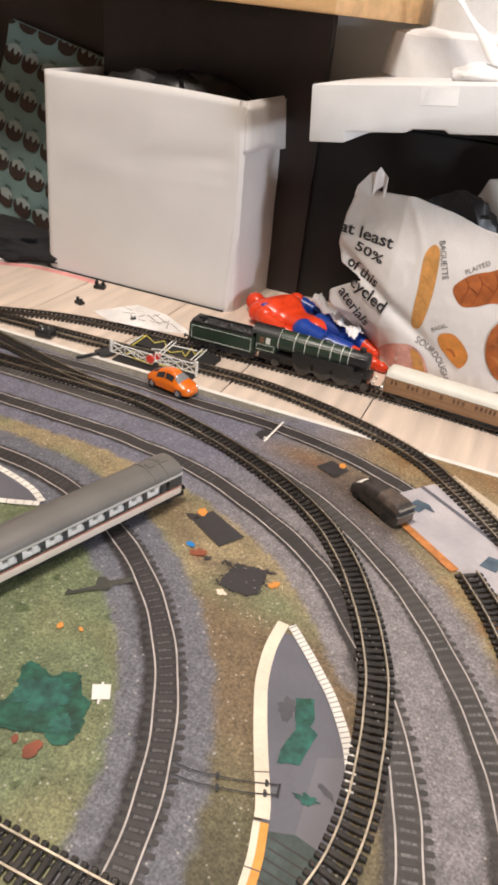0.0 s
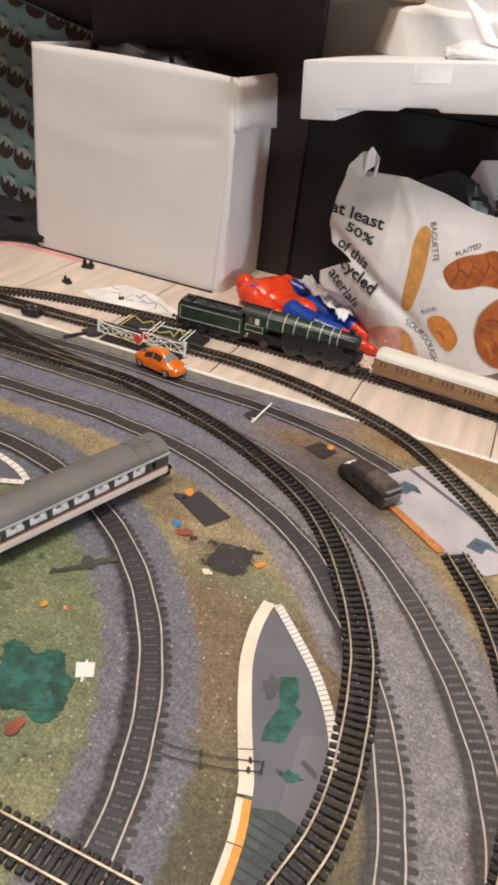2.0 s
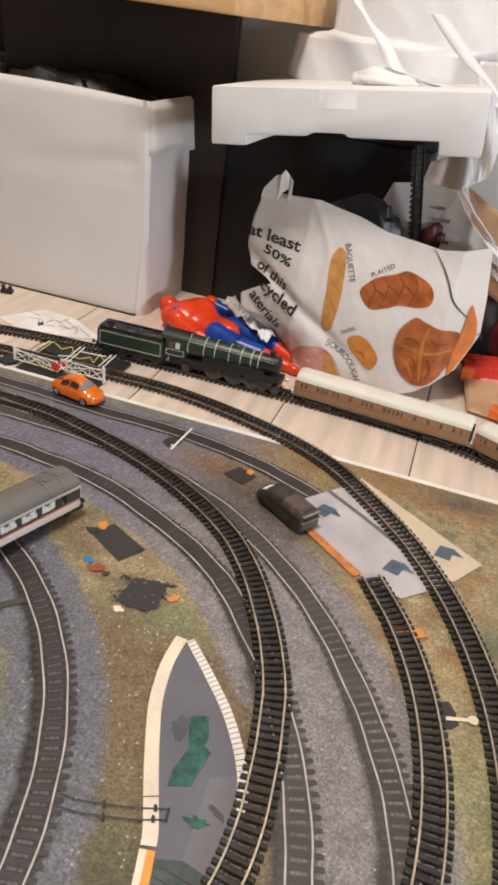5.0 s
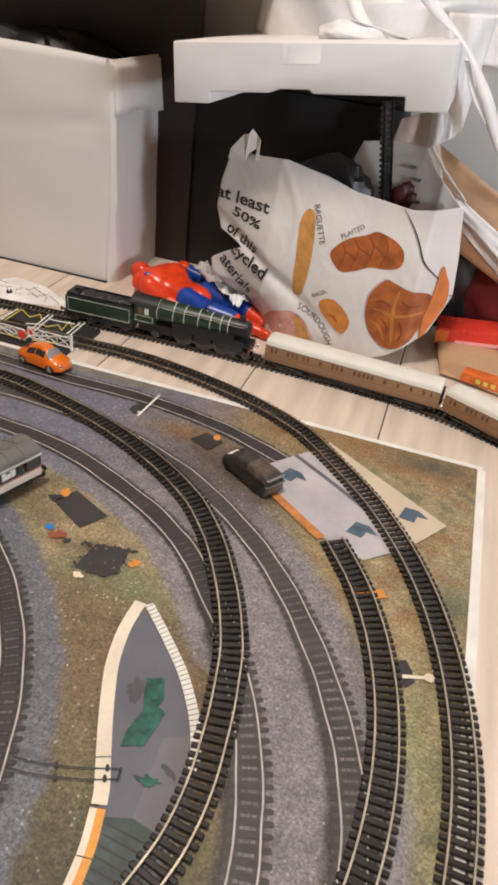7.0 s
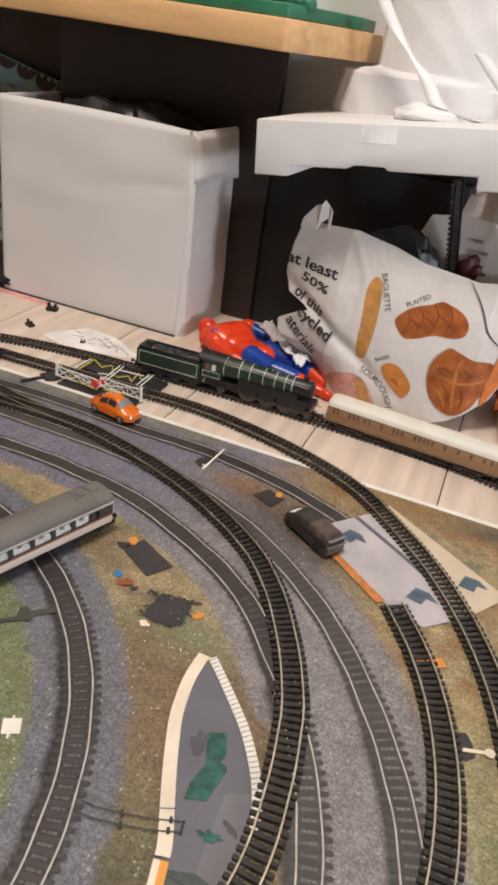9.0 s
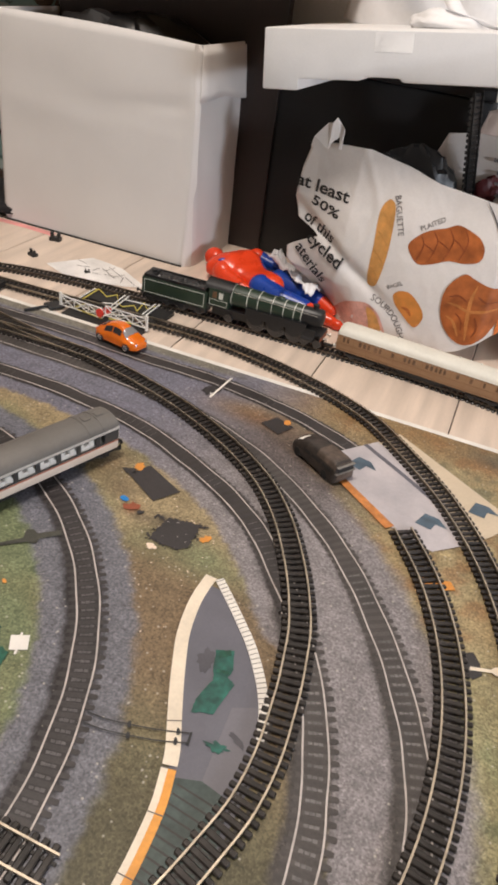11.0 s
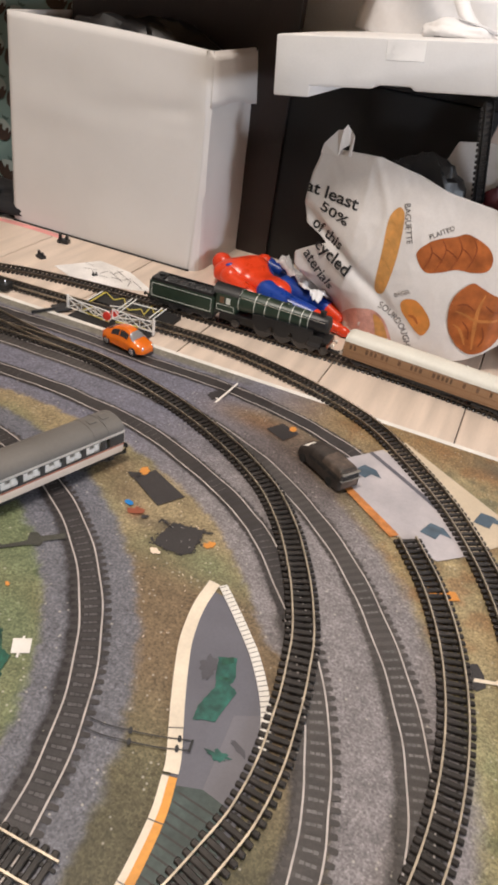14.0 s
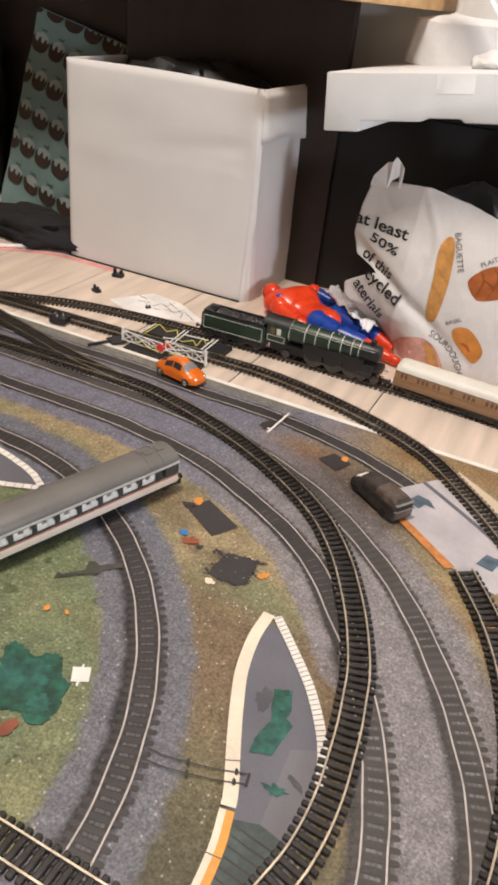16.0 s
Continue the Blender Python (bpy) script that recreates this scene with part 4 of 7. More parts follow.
part("forecourt_line", ribbon(spline([(-0.1905, -0.0695), (-0.166, -0.0858), (-0.1395, -0.1038), (-0.1069, -0.1272), (-0.085, -0.147)]), 0, 0.0026, 0.0012), M["slab"], sheet)
for x, y, a in ((-0.185, -0.108, 0.0), (-0.104, -0.163, 0.1), (-0.061, -0.119, 0.2)):
    c, s_ = math.cos(a), math.sin(a)
    part("tent_print", flat([(x + 1.3 * (c * u - s_ * v), y + 1.3 * (s_ * u + c * v)) for u, v in ((-0.0105, -0.004), (-0.004, 0.0095), (0.006, 0.0075), (0.0125, -0.0015), (0.004, 0.0), (0.001, -0.0075))], 0.0014), M["bluefold"], sheet, "printed blue-grey folded shape")
# scattered flecks and leaf litter printed over grass and earth
rnd = random.Random(5)
for name_, mt, count, zone in (("speck_print", "flake_w", 70, "mid"), ("tuft_print", "tuftp", 60, "grass")):
    bm = bmesh.new()
    made = 0
    while made < count:
        x, y = rnd.uniform(-0.72, -0.18), rnd.uniform(-0.62, -0.17)
        r1 = math.hypot(x + 0.6, y + 0.578)
        r3 = math.hypot(x + 0.528, y + 0.588)
        okay = (r1 > 0.368 and r3 < 0.403 and x < -0.262) if zone == "mid" else r1 < 0.292
        if okay:
            q = rnd.uniform(0.0003, 0.0008) if zone == "mid" else rnd.uniform(0.0006, 0.0016)
            vs = [bm.verts.new((px_, py_, 0.0007)) for px_, py_ in rag_shape(x, y, q, 7, 0.6, made * 1.7, 1.5, 0.7, made)]
            bm.faces.new(vs)
            made += 1
    for f in bm.faces:
        if f.normal.z < 0:
            f.normal_flip()
    tagged(part(name_, bm, M[mt], sheet), kind="stuff")

# ---- rolling stock ----
RAIL_TOP_FLOOR = 0.0035


def wheel_mesh(r, spokes):
    bm = bmesh.new()
    add_tube(bm, (0, -0.0012, 0), (0, 0.0012, 0), r, seg=20)
    add_tube(bm, (0, 0.0012, 0), (0, 0.0018, 0), r * 1.12, seg=20)
    add_tube(bm, (0, -0.0018, 0), (0, -0.0012, 0), r * 0.35, seg=12)
    for k in range(spokes):
        a = 2 * math.pi * k / spokes
        add_box(bm, (0.1 * r, -0.0017, -0.0004), (0.85 * r, -0.0011, 0.0004), m=pose(0, 0, 0, 0, math.degrees(a), 0))
    me = bpy.data.meshes.new("wheel")
    bm.to_mesh(me)
    bm.free()
    me.materials.append(M["wheel"])
    return me


BIG, SMALL = wheel_mesh(0.0125, 12), wheel_mesh(0.0056, 6)


def wheels(parent, mesh, xs, r, z=0.0):
    for x in xs:
        share("wheel", mesh, pose(x, -0.0085, r + z), parent)
        share("wheel", mesh, pose(x, 0.0085, r + z, 0, 0, 180), parent)


def frame_line(bm, x0, x1, z0, z1, y, w=0.0006):
    for lo, hi in (((x0, z0), (x1, z0 + w)), ((x0, z1 - w), (x1, z1)), ((x0, z0), (x0 + w, z1)), ((x1 - w, z0), (x1, z1))):
        add_box(bm, (lo[0], y - 0.0002, lo[1]), (hi[0], y + 0.0002, hi[1]))


def tender(x, y, turn):
    t = tagged(base("tender", (x, y, RAIL_TOP_FLOOR), turn), "dark green model locomotive tender with thin pale lining", "model train")
    L = 0.048
    bm = box((-L, -0.0148, 0.0125), (L, 0.0148, 0.0365), 0.0016)
    smooth(part("body", bm, M["green"], t))
    bm = bmesh.new()
    for y_ in (-0.0130, 0.0130):
        add_box(bm, (-L + 0.003, y_ - 0.001, 0.0362), (L - 0.003, y_ + 0.001, 0.0405), 0.0006)
    add_box(bm, (-L + 0.002, -0.014, 0.036), (-L + 0.018, 0.014, 0.041), 0.002)
    add_tube(bm, (-L + 0.012, 0, 0.04), (-L + 0.012, 0, 0.044), 0.004, seg=16)
    part("coal_rail", bm, M["soot"], t)
    bm = bmesh.new()
    bmesh.ops.create_grid(bm, x_segments=26, y_segments=10, size=1.0, matrix=Matrix.Translation((0.008, 0, 0.0375)) @ Matrix.Diagonal((0.036, 0.0118, 1, 1)))
    for v in bm.verts:
        v.co.z += 0.0035 * (1 - (v.co.y / 0.0118) ** 2) + 0.0022 * noise.noise(v.co * 420)
    part("coal", bm, M["soot"], t)
    bm = bmesh.new()
    for y_ in (-0.0150, 0.0150):
        frame_line(bm, -L + 0.004, L - 0.004, 0.0155, 0.0340, y_)
    part("lining", bm, M["line"], t, "thin pale lining")
    bm = box((-L + 0.001, -0.0135, 0.0060), (L - 0.001, 0.0135, 0.0126), 0.0006)
    for k in range(4):
        for y_ in (-0.0142, 0.0142):
            add_box(bm, (-0.036 + k * 0.024 - 0.004, y_ - 0.0008, 0.0045), (-0.036 + k * 0.024 + 0.004, y_ + 0.0008, 0.0105), 0.0008)
    part("underframe", bm, M["soot"], t)
    wheels(t, SMALL, (-0.036, -0.012, 0.012, 0.036), 0.0062)
    bm = bmesh.new()
    add_box(bm, (-L - 0.002, -0.014, 0.010), (-L, 0.014, 0.0145), 0.0004)
    for y_ in (-0.0085, 0.0085):
        add_tube(bm, (-L - 0.008, y_, 0.0125), (-L - 0.002, y_, 0.0125), 0.0012, seg=10)
        add_tube(bm, (-L - 0.009, y_, 0.0125), (-L - 0.008, y_, 0.0125), 0.0028, seg=14)
    part("buffer_beam", bm, M["soot"], t)
    return t


def locomotive(x, y, turn):
    t = tagged(base("steam_locomotive", (x, y, RAIL_TOP_FLOOR), turn), "dark green model steam locomotive with white boiler bands", "model train")
    # boiler along x: rear at -0.055, smokebox front at 0.072
    def ring_body(stations, seg=28):
        bm = bmesh.new()
        rows = [[bm.verts.new((x_, r * math.cos(2 * math.pi * k / seg), zc + r * math.sin(2 * math.pi * k / seg))) for k in range(seg)] for x_, r, zc in stations]
        for a, b in zip(rows, rows[1:]):
            for k in range(seg):
                bm.faces.new((a[k], a[(k + 1) % seg], b[(k + 1) % seg], b[k]))
        bm.faces.new(rows[0]), bm.faces.new(rows[-1][::-1])
        bmesh.ops.recalc_face_normals(bm, faces=bm.faces)
        return bm
    smooth(part("boiler", ring_body([(-0.055, 0.0142, 0.0375), (-0.018, 0.0142, 0.0375), (-0.012, 0.0138, 0.0375), (0.046, 0.0116, 0.0376)]), M["green"], t))
    smooth(part("smokebox", ring_body([(0.044, 0.0121, 0.0376), (0.068, 0.0121, 0.0376), (0.070, 0.0112, 0.0376), (0.0715, 0.008, 0.0376), (0.0722, 0.002, 0.0376)]), M["soot"], t, "matt black smokebox"))
    for x_, r in ((-0.052, 0.0142), (-0.030, 0.0142), (-0.015, 0.0140), (0.004, 0.0133), (0.020, 0.0127), (0.034, 0.0122), (0.0440, 0.0120)):
        bm = bmesh.new()
        add_tube(bm, (x_ - 0.0005, 0, 0.0376), (x_ + 0.0005, 0, 0.0376), r + 0.0004, seg=28, caps=False)
        part("boiler_band", bm, M["line"], t, "white boiler band")
    bm = bmesh.new()
    add_tube(bm, (0.059, 0, 0.049), (0.059, 0, 0.0548), 0.0036, 0.0042, seg=18)
    smooth(part("chimney", bm, M["soot"], t))
    bm = bmesh.new()
    bmesh.ops.create_uvsphere(bm, u_segments=16, v_segments=8, radius=0.0046, matrix=Matrix.Translation((0.012, 0, 0.0495)) @ Matrix.Diagonal((1.2, 1, 0.9, 1)))
    smooth(part("dome", bm, M["green"], t))
    bm = box((-0.087, -0.0150, 0.0195), (0.076, 0.0150, 0.0210), 0.0003)
    for x0, x1 in ((-0.028, -0.004), (0.000, 0.024), (0.027, 0.049)):
        for y_ in (-0.0135, 0.0135):
            add_tube(bm, ((x0 + x1) / 2, y_ - 0.0012, 0.0205), ((x0 + x1) / 2, y_ + 0.0012, 0.0205), 0.0108, seg=24)
    part("running_plate", bm, M["soot"], t)
    # the plate steps up over the driving wheels, closed by a valance on each side
    bm = box((-0.030, -0.0150, 0.0296), (0.054, 0.0150, 0.0308), 0.0003)
    for y_ in (-0.0147, 0.0147):
        add_box(bm, (-0.030, y_ - 0.0004, 0.0205), (0.054, y_ + 0.0004, 0.0298))
        add_box(bm, (0.052, y_ - 0.0010, 0.0190), (0.068, y_ + 0.0010, 0.0262), 0.0008)
    part("raised_plate", bm, M["soot"], t, "matt black raised running plate")
    # cab
    cab = part("cab", box((-0.084, -0.0148, 0.0205), (-0.0545, 0.0148, 0.0450), 0.0012), M["green"], t)
    bm = bmesh.new()
    n_ = 12
    pts = [(0.0158 * math.sin(a), 0.0440 + 0.0090 * (math.cos(a) - math.cos(1.2)) / (1 - math.cos(1.2))) for a in np.linspace(-1.2, 1.2, n_)]
    rows = [[bm.verts.new((x_, a, z_)) for a, z_ in pts] for x_ in (-0.090, -0.052)]
    for k in range(n_ - 1):
        bm.faces.new((rows[0][k], rows[0][k + 1], rows[1][k + 1], rows[1][k]))
    bm.faces.new(rows[0][::-1]), bm.faces.new(rows[1])
    bmesh.ops.recalc_face_normals(bm, faces=bm.faces)
    smooth(part("cab_roof", bm, M["soot"], cab))
    for y_ in (-0.0150, 0.0150):
        for x_ in (-0.078, -0.069):
            # forward pane is painted white for the light showing through it
            part("cab_window", box((x_, y_ - 0.0002, 0.0325), (x_ + 0.006, y_ + 0.0002, 0.0410), 0.0001, seg=1), M["line"] if x_ > -0.075 else M["pane"], cab)
        bm = bmesh.new()
        frame_line(bm, -0.082, -0.057, 0.0225, 0.0305, y_, 0.0005)
        part("lining", bm, M["line"], cab)
    # frames, cylinders, wheels, rods
    bm = box((-0.080, -0.0075, 0.0070), (0.072, 0.0075, 0.0200), 0.0005)
    for y_ in (-0.0128, 0.0128):
        add_tube(bm, (0.050, y_, 0.0125), (0.066, y_, 0.0125), 0.0042, seg=16)
        add_box(bm, (0.049, y_ - 0.003, 0.0125), (0.067, y_ + 0.003, 0.0196), 0.0006)
    part("frame", bm, M["soot"], t)
    wheels(t, BIG, (-0.016, 0.012, 0.038), 0.0125)
    wheels(t, SMALL, (0.053, 0.070), 0.0060)
    wheels(t, SMALL, (-0.055,), 0.0066)
    for y_ in (-0.0128, 0.0128):
        bm = box((-0.018, y_ - 0.0005, 0.0085), (0.040, y_ + 0.0005, 0.0100), 0.0003)
        add_box(bm, (0.010, y_ - 0.0012, 0.0092), (0.052, y_ - 0.0004, 0.0105), 0.0003, m=pose(0, 0, 0.001, 0, -2, 0))
        part("coupling_rod", bm, M["wheel"], t, "dull steel rod")
    bm = box((0.0745, -0.0145, 0.0130), (0.0765, 0.0145, 0.0185), 0.0004)
    part("buffer_beam", bm, M["rust"], t, "dull red buffer beam")
    for y_ in (-0.0085, 0.0085):
        bm = bmesh.new()
        add_tube(bm, (0.0765, y_, 0.0155), (0.0815, y_, 0.0155), 0.0013, seg=10)
        add_tube(bm, (0.0815, y_, 0.0155), (0.0825, y_, 0.0155), 0.0030, seg=16)
        part("buffer", bm, M["steel"], t, "grey metal buffer")
    bm = box((0.0765, -0.003, 0.0055), (0.090, 0.003, 0.0068), 0.0004)
    add_box(bm, (0.088, -0.005, 0.0055), (0.0895, 0.005, 0.0072), 0.0003)
    part("coupling", bm, M["soot"], t)
    bm = bmesh.new()
    for y_ in (-0.0125, 0.0125):
        add_tube(bm, (-0.05, y_, 0.046), (0.066, y_, 0.0445), 0.00035, seg=6)
    part("handrail", bm, M["steel"], t)
    return t


def coach():
    c = tagged(base("passenger_coach"), "brown teak model passenger coach with cream white roof", "model train", "passenger coaches")
    L, Wd = 0.1115, 0.0155
    # side walls and ends
    bm = box((-L, -Wd, 0.0098), (L, Wd, 0.0315), 0.0012)
    smooth(part("body", bm, M["teak"], c))
    bm = bmesh.new()
    n_ = 14
    prof = [(1.03 * Wd * math.cos(a), 0.0312 + 0.0105 * max(0, math.sin(a)) ** 0.8) for a in np.linspace(math.pi, 0, n_)]
    st = [(-L + 0.0002, 0.55, 0.80), (-L + 0.003, 0.92, 0.95), (-L + 0.008, 1.0, 1.0), (L - 0.008, 1.0, 1.0), (L - 0.003, 0.92, 0.95), (L - 0.0002, 0.55, 0.80)]
    rows = [[bm.verts.new((x_, y_ * (0.94 + 0.06 * w_), 0.0312 + (z_ - 0.0312) * h_)) for y_, z_ in prof] for x_, w_, h_ in st]
    for a, b in zip(rows, rows[1:]):
        for k in range(n_ - 1):
            bm.faces.new((a[k], a[k + 1], b[k + 1], b[k]))
    bm.faces.new(rows[0]), bm.faces.new(rows[-1][::-1])
    bm.faces.new([r[0] for r in rows] + [r[-1] for r in rows[::-1]])
    bmesh.ops.recalc_face_normals(bm, faces=bm.faces)
    roof = smooth(part("roof", bm, M["roof"], c, "smooth cream white arched roof"), 50)
    for x_ in np.linspace(-0.09, 0.09, 8):
        bm = bmesh.new()
        add_tube(bm, (x_, -0.004 if int(x_ * 1000) % 2 else 0.004, 0.0405), (x_, -0.004 if int(x_ * 1000) % 2 else 0.004, 0.0428), 0.0012, seg=10)
        part("roof_vent", bm, M["roof"], roof)
    # windows: pairs and triples along each side
    rw = random.Random(3)
    for y_ in (-Wd, Wd):
        s_ = -1 if y_ < 0 else 1
        x_ = -L + 0.008
        while x_ < L - 0.010:
            w_ = rw.choice((0.0026, 0.0026, 0.0034))
            part("pane", box((x_, y_ - 0.0004, 0.0225), (x_ + w_, y_ + 0.0004, 0.0285), 0.0001, seg=1), M["pane"], c)
            x_ += w_ + rw.choice((0.0026, 0.0030, 0.0060, 0.0130))
        for z_ in (0.0196, 0.0302, 0.0125):
            part("beading", box((-L + 0.001, y_ - 0.0003, z_), (L - 0.001, y_ + 0.0003, z_ + 0.0006)), M["teak_line"], c)
        bm = bmesh.new()
        for k in range(13):
            xk = -L + 0.004 + k * (2 * L - 0.008) / 12
            add_box(bm, (xk, y_ - 0.00025, 0.0105), (xk + 0.0005, y_ + 0.00025, 0.0305))
        part("door_line", bm, M["teak_line"], c)
    bm = box((-L + 0.002, -0.0125, 0.0065), (L - 0.002, 0.0125, 0.0099), 0.0003)
    add_box(bm, (-0.03, -0.010, 0.0025), (0.03, 0.010, 0.0068), 0.0008)
    for y_ in (-0.0120, 0.0120):
        add_tube(bm, (-0.055, y_, 0.0068), (-0.02, y_, 0.0030), 0.0006, seg=6)
        add_tube(bm, (0.055, y_, 0.0068), (0.02, y_, 0.0030), 0.0006, seg=6)
    part("underframe", bm, M["soot"], c)
    for bx in (-0.078, 0.078):
        bm = box((bx - 0.004, -0.0128, 0.0050), (bx + 0.004, 0.0128, 0.0066), 0.0004)
        for y_ in (-0.0128, 0.0128):
            add_box(bm, (bx - 0.020, y_ - 0.0010, 0.0040), (bx + 0.020, y_ + 0.0010, 0.0078), 0.0006)
            for dx in (-0.0125, 0.0125):
                add_box(bm, (bx + dx - 0.0025, y_ - 0.0016, 0.0032), (bx + dx + 0.0025, y_ + 0.0016, 0.0075), 0.0006)
        part("bogie", bm, M["soot"], c)
        wheels(c, SMALL, (bx - 0.0125, bx + 0.0125), 0.0056)
    for sx in (-1, 1):
        bm = box((sx * (L + 0.0014) - 0.0014, -0.0060, 0.0105), (sx * (L + 0.0014) + 0.0014, 0.0060, 0.0315), 0.0006)
        part("gangway", bm, M["soot"], c)
        bm = bmesh.new()
        for y_ in (-0.0090, 0.0090):
            add_tube(bm, (sx * L, y_, 0.0115), (sx * (L + 0.0035), y_, 0.0115), 0.0013, seg=8)
            add_tube(bm, (sx * (L + 0.0035), y_, 0.0115), (sx * (L + 0.0045), y_, 0.0115), 0.0027, seg=12)
        part("buffer", bm, M["steel"], c, "grey metal buffer")
        bm = box((sx * (L + 0.004) - 0.004, -0.0022, 0.0050), (sx * (L + 0.004) + 0.004, 0.0022, 0.0062), 0.0003)
        part("coupling", bm, M["steel"], c)
    return c


FAR = REAL["far"]
SF = np.r_[0, np.cumsum(np.linalg.norm(np.diff(FAR, axis=0), axis=1))]


def on_far(s):
    return np.array((np.interp(s, SF, FAR[:, 0]), np.interp(s, SF, FAR[:, 1])))


def s_at(x):
    return float(np.interp(x, FAR[:, 0], SF))


def ride(s, half):
    a, b = on_far(s - half), on_far(s + half)
    m = (a + b) / 2
    return m[0], m[1], math.degrees(math.atan2(b[1] - a[1], b[0] - a[0]))


tender(*ride(s_at(-0.509), 0.036))
locomotive(*ride(s_at(-0.375), 0.045))
first = None
s0 = s_at(-0.2775) + 0.1115
for k in range(3):
    x_, y_, a_ = ride(s0 + k * 0.2325, 0.078)
    if first is None:
        first = coach()
        first.matrix_world = pose(x_, y_, RAIL_TOP_FLOOR, 0, 0, a_)
    else:
        copy_thing(first, pose(x_, y_, RAIL_TOP_FLOOR, 0, 0, a_))


# ---- grey coach standing across the mat ----
def grey_coach():
    L, Wd = 0.134, 0.0170
    c = tagged(base("grey_coach", (-0.413 + 0.344 * -L, -0.2195 - 0.939 * L, 0.0014), -110.1 + 180), "grey and beige model railway carriage with dark window band", "model train")
    # local +x points to the visible end
    smooth(part("lower_body", box((-L, -Wd, 0.0112), (L, Wd, 0.0222), 0.0022), M["beige"], c, "beige lower side"))
    for y_ in (-Wd - 0.0002, Wd + 0.0002):
        part("stripe", box((-L + 0.001, y_ - 0.0002, 0.0206), (L - 0.001, y_ + 0.0002, 0.0215)), M["stripe"], c, "thin orange red stripe")
    # window band as a frame with real openings
    for y_ in (-Wd, Wd):
        inner = 1 if y_ < 0 else -1
        y0, y1 = sorted((y_, y_ + inner * 0.0012))
        bm = bmesh.new()
        add_box(bm, (-L + 0.0005, y0, 0.0220), (L - 0.0005, y1, 0.0230))
        add_box(bm, (-L + 0.0005, y0, 0.0324), (L - 0.0005, y1, 0.0332))
        wins = [(L - 0.021, L - 0.0165)] + [(L - 0.043 - k * 0.0212, L - 0.043 - k * 0.0212 + 0.0168) for k in range(10)] + [(-L + 0.016, -L + 0.0205)]
        prev = L - 0.0005
        for lo, hi in wins:
            add_box(bm, (hi, y0, 0.0230), (prev, y1, 0.0324))
            prev = lo
        add_box(bm, (-L + 0.0005, y0, 0.0230), (prev, y1, 0.0324))
        part("window_band", bm, M["darkband"], c, "dark grey window band")
        part("cornice", box((-L, min(y_, y_ - inner * 0.0002), 0.0330), (L, max(y_, y_ + inner * 0.001), 0.0360), 0.0003), M["greyband"], c, "light grey upper band")
    for sx in (-1, 1):
        part("end_wall", box((sx * L - 0.0012 if sx > 0 else -L, -Wd, 0.0220), (L if sx > 0 else -L + 0.0012, Wd, 0.0362), 0.0003), M["greyband"], c)
        bm = box((sx * (L + 0.001) - 0.001, -0.0055, 0.0155), (sx * (L + 0.001) + 0.001, 0.0055, 0.0340), 0.0006)
        part("gangway", bm, M["soot"], c)
        bm = box((sx * (L + 0.005) - 0.006, -0.0016, 0.0052), (sx * (L + 0.005) + 0.006, 0.0016, 0.0066), 0.0003)
        for k in range(14):
            a0, a1 = 2 * math.pi * k / 14, 2 * math.pi * (k + 1) / 14
            add_tube(bm, (sx * (L + 0.009), 0.0046 * math.cos(a0), 0.0085 + 0.0052 * math.sin(a0)), (sx * (L + 0.009), 0.0046 * math.cos(a1), 0.0085 + 0.0052 * math.sin(a1)), 0.0008, seg=6)
        for y_ in (-0.0128, 0.0128):
            add_tube(bm, (sx * (L - 0.008), y_, 0.0078), (sx * (L + 0.0050), y_, 0.0055), 0.0011, seg=8)
            add_tube(bm, (sx * (L + 0.0050), y_, 0.0055), (sx * (L + 0.0052), y_, 0.0100), 0.0010, seg=8)
        add_tube(bm, (sx * (L + 0.0050), -0.0128, 0.0055), (sx * (L + 0.0050), 0.0128, 0.0055), 0.0010, seg=8)
        part("coupling", bm, M["soot"], c, "black wire coupling hoop")
        for y_ in (-0.0128, 0.0128):
            bm = bmesh.new()
            add_tube(bm, (sx * (L - 0.001), y_, 0.0136), (sx * (L + 0.0050), y_, 0.0136), 0.0010, seg=8)
            add_tube(bm, (sx * (L + 0.0050), y_, 0.0136), (sx * (L + 0.0060), y_, 0.0136), 0.0026, seg=14)
            part("buffer", bm, M["soot"], c, "black round buffer")
    bm = bmesh.new()
    n_ = 16
    prof = [(Wd * 1.01 * math.cos(a), 0.0358 + 0.0098 * max(0, math.sin(a)) ** 0.85) for a in np.linspace(math.pi, 0, n_)]
    st = [(-L, 0.97, 0.9), (-L + 0.004, 1, 1), (L - 0.004, 1, 1), (L, 0.97, 0.9)]
    rows = [[bm.verts.new((x_, y_ * w_, 0.0358 + (z_ - 0.0358) * h_)) for y_, z_ in prof] for x_, w_, h_ in st]
    for a, b in zip(rows, rows[1:]):
        for k in range(n_ - 1):
            bm.faces.new((a[k], a[k + 1], b[k + 1], b[k]))
    bm.faces.new(rows[0]), bm.faces.new(rows[-1][::-1])
    bm.faces.new([r[0] for r in rows] + [r[-1] for r in rows[::-1]])
    bmesh.ops.recalc_face_normals(bm, faces=bm.faces)
    roof = smooth(part("roof", bm, M["greyroof"], c, "plain mid grey roof"), 50)
    for y_ in (-0.0085, 0.0085):
        part("roof_rib", box((-L + 0.004, y_ - 0.0003, 0.0436), (L - 0.004, y_ + 0.0003, 0.0444)), M["greyroof"], roof)
    for x_ in (L - 0.012, L - 0.026, -L + 0.012):
        part("roof_hatch", box((x_ - 0.004, -0.004, 0.0452), (x_ + 0.004, 0.004, 0.0462), 0.0003), M["greyroof"], roof)
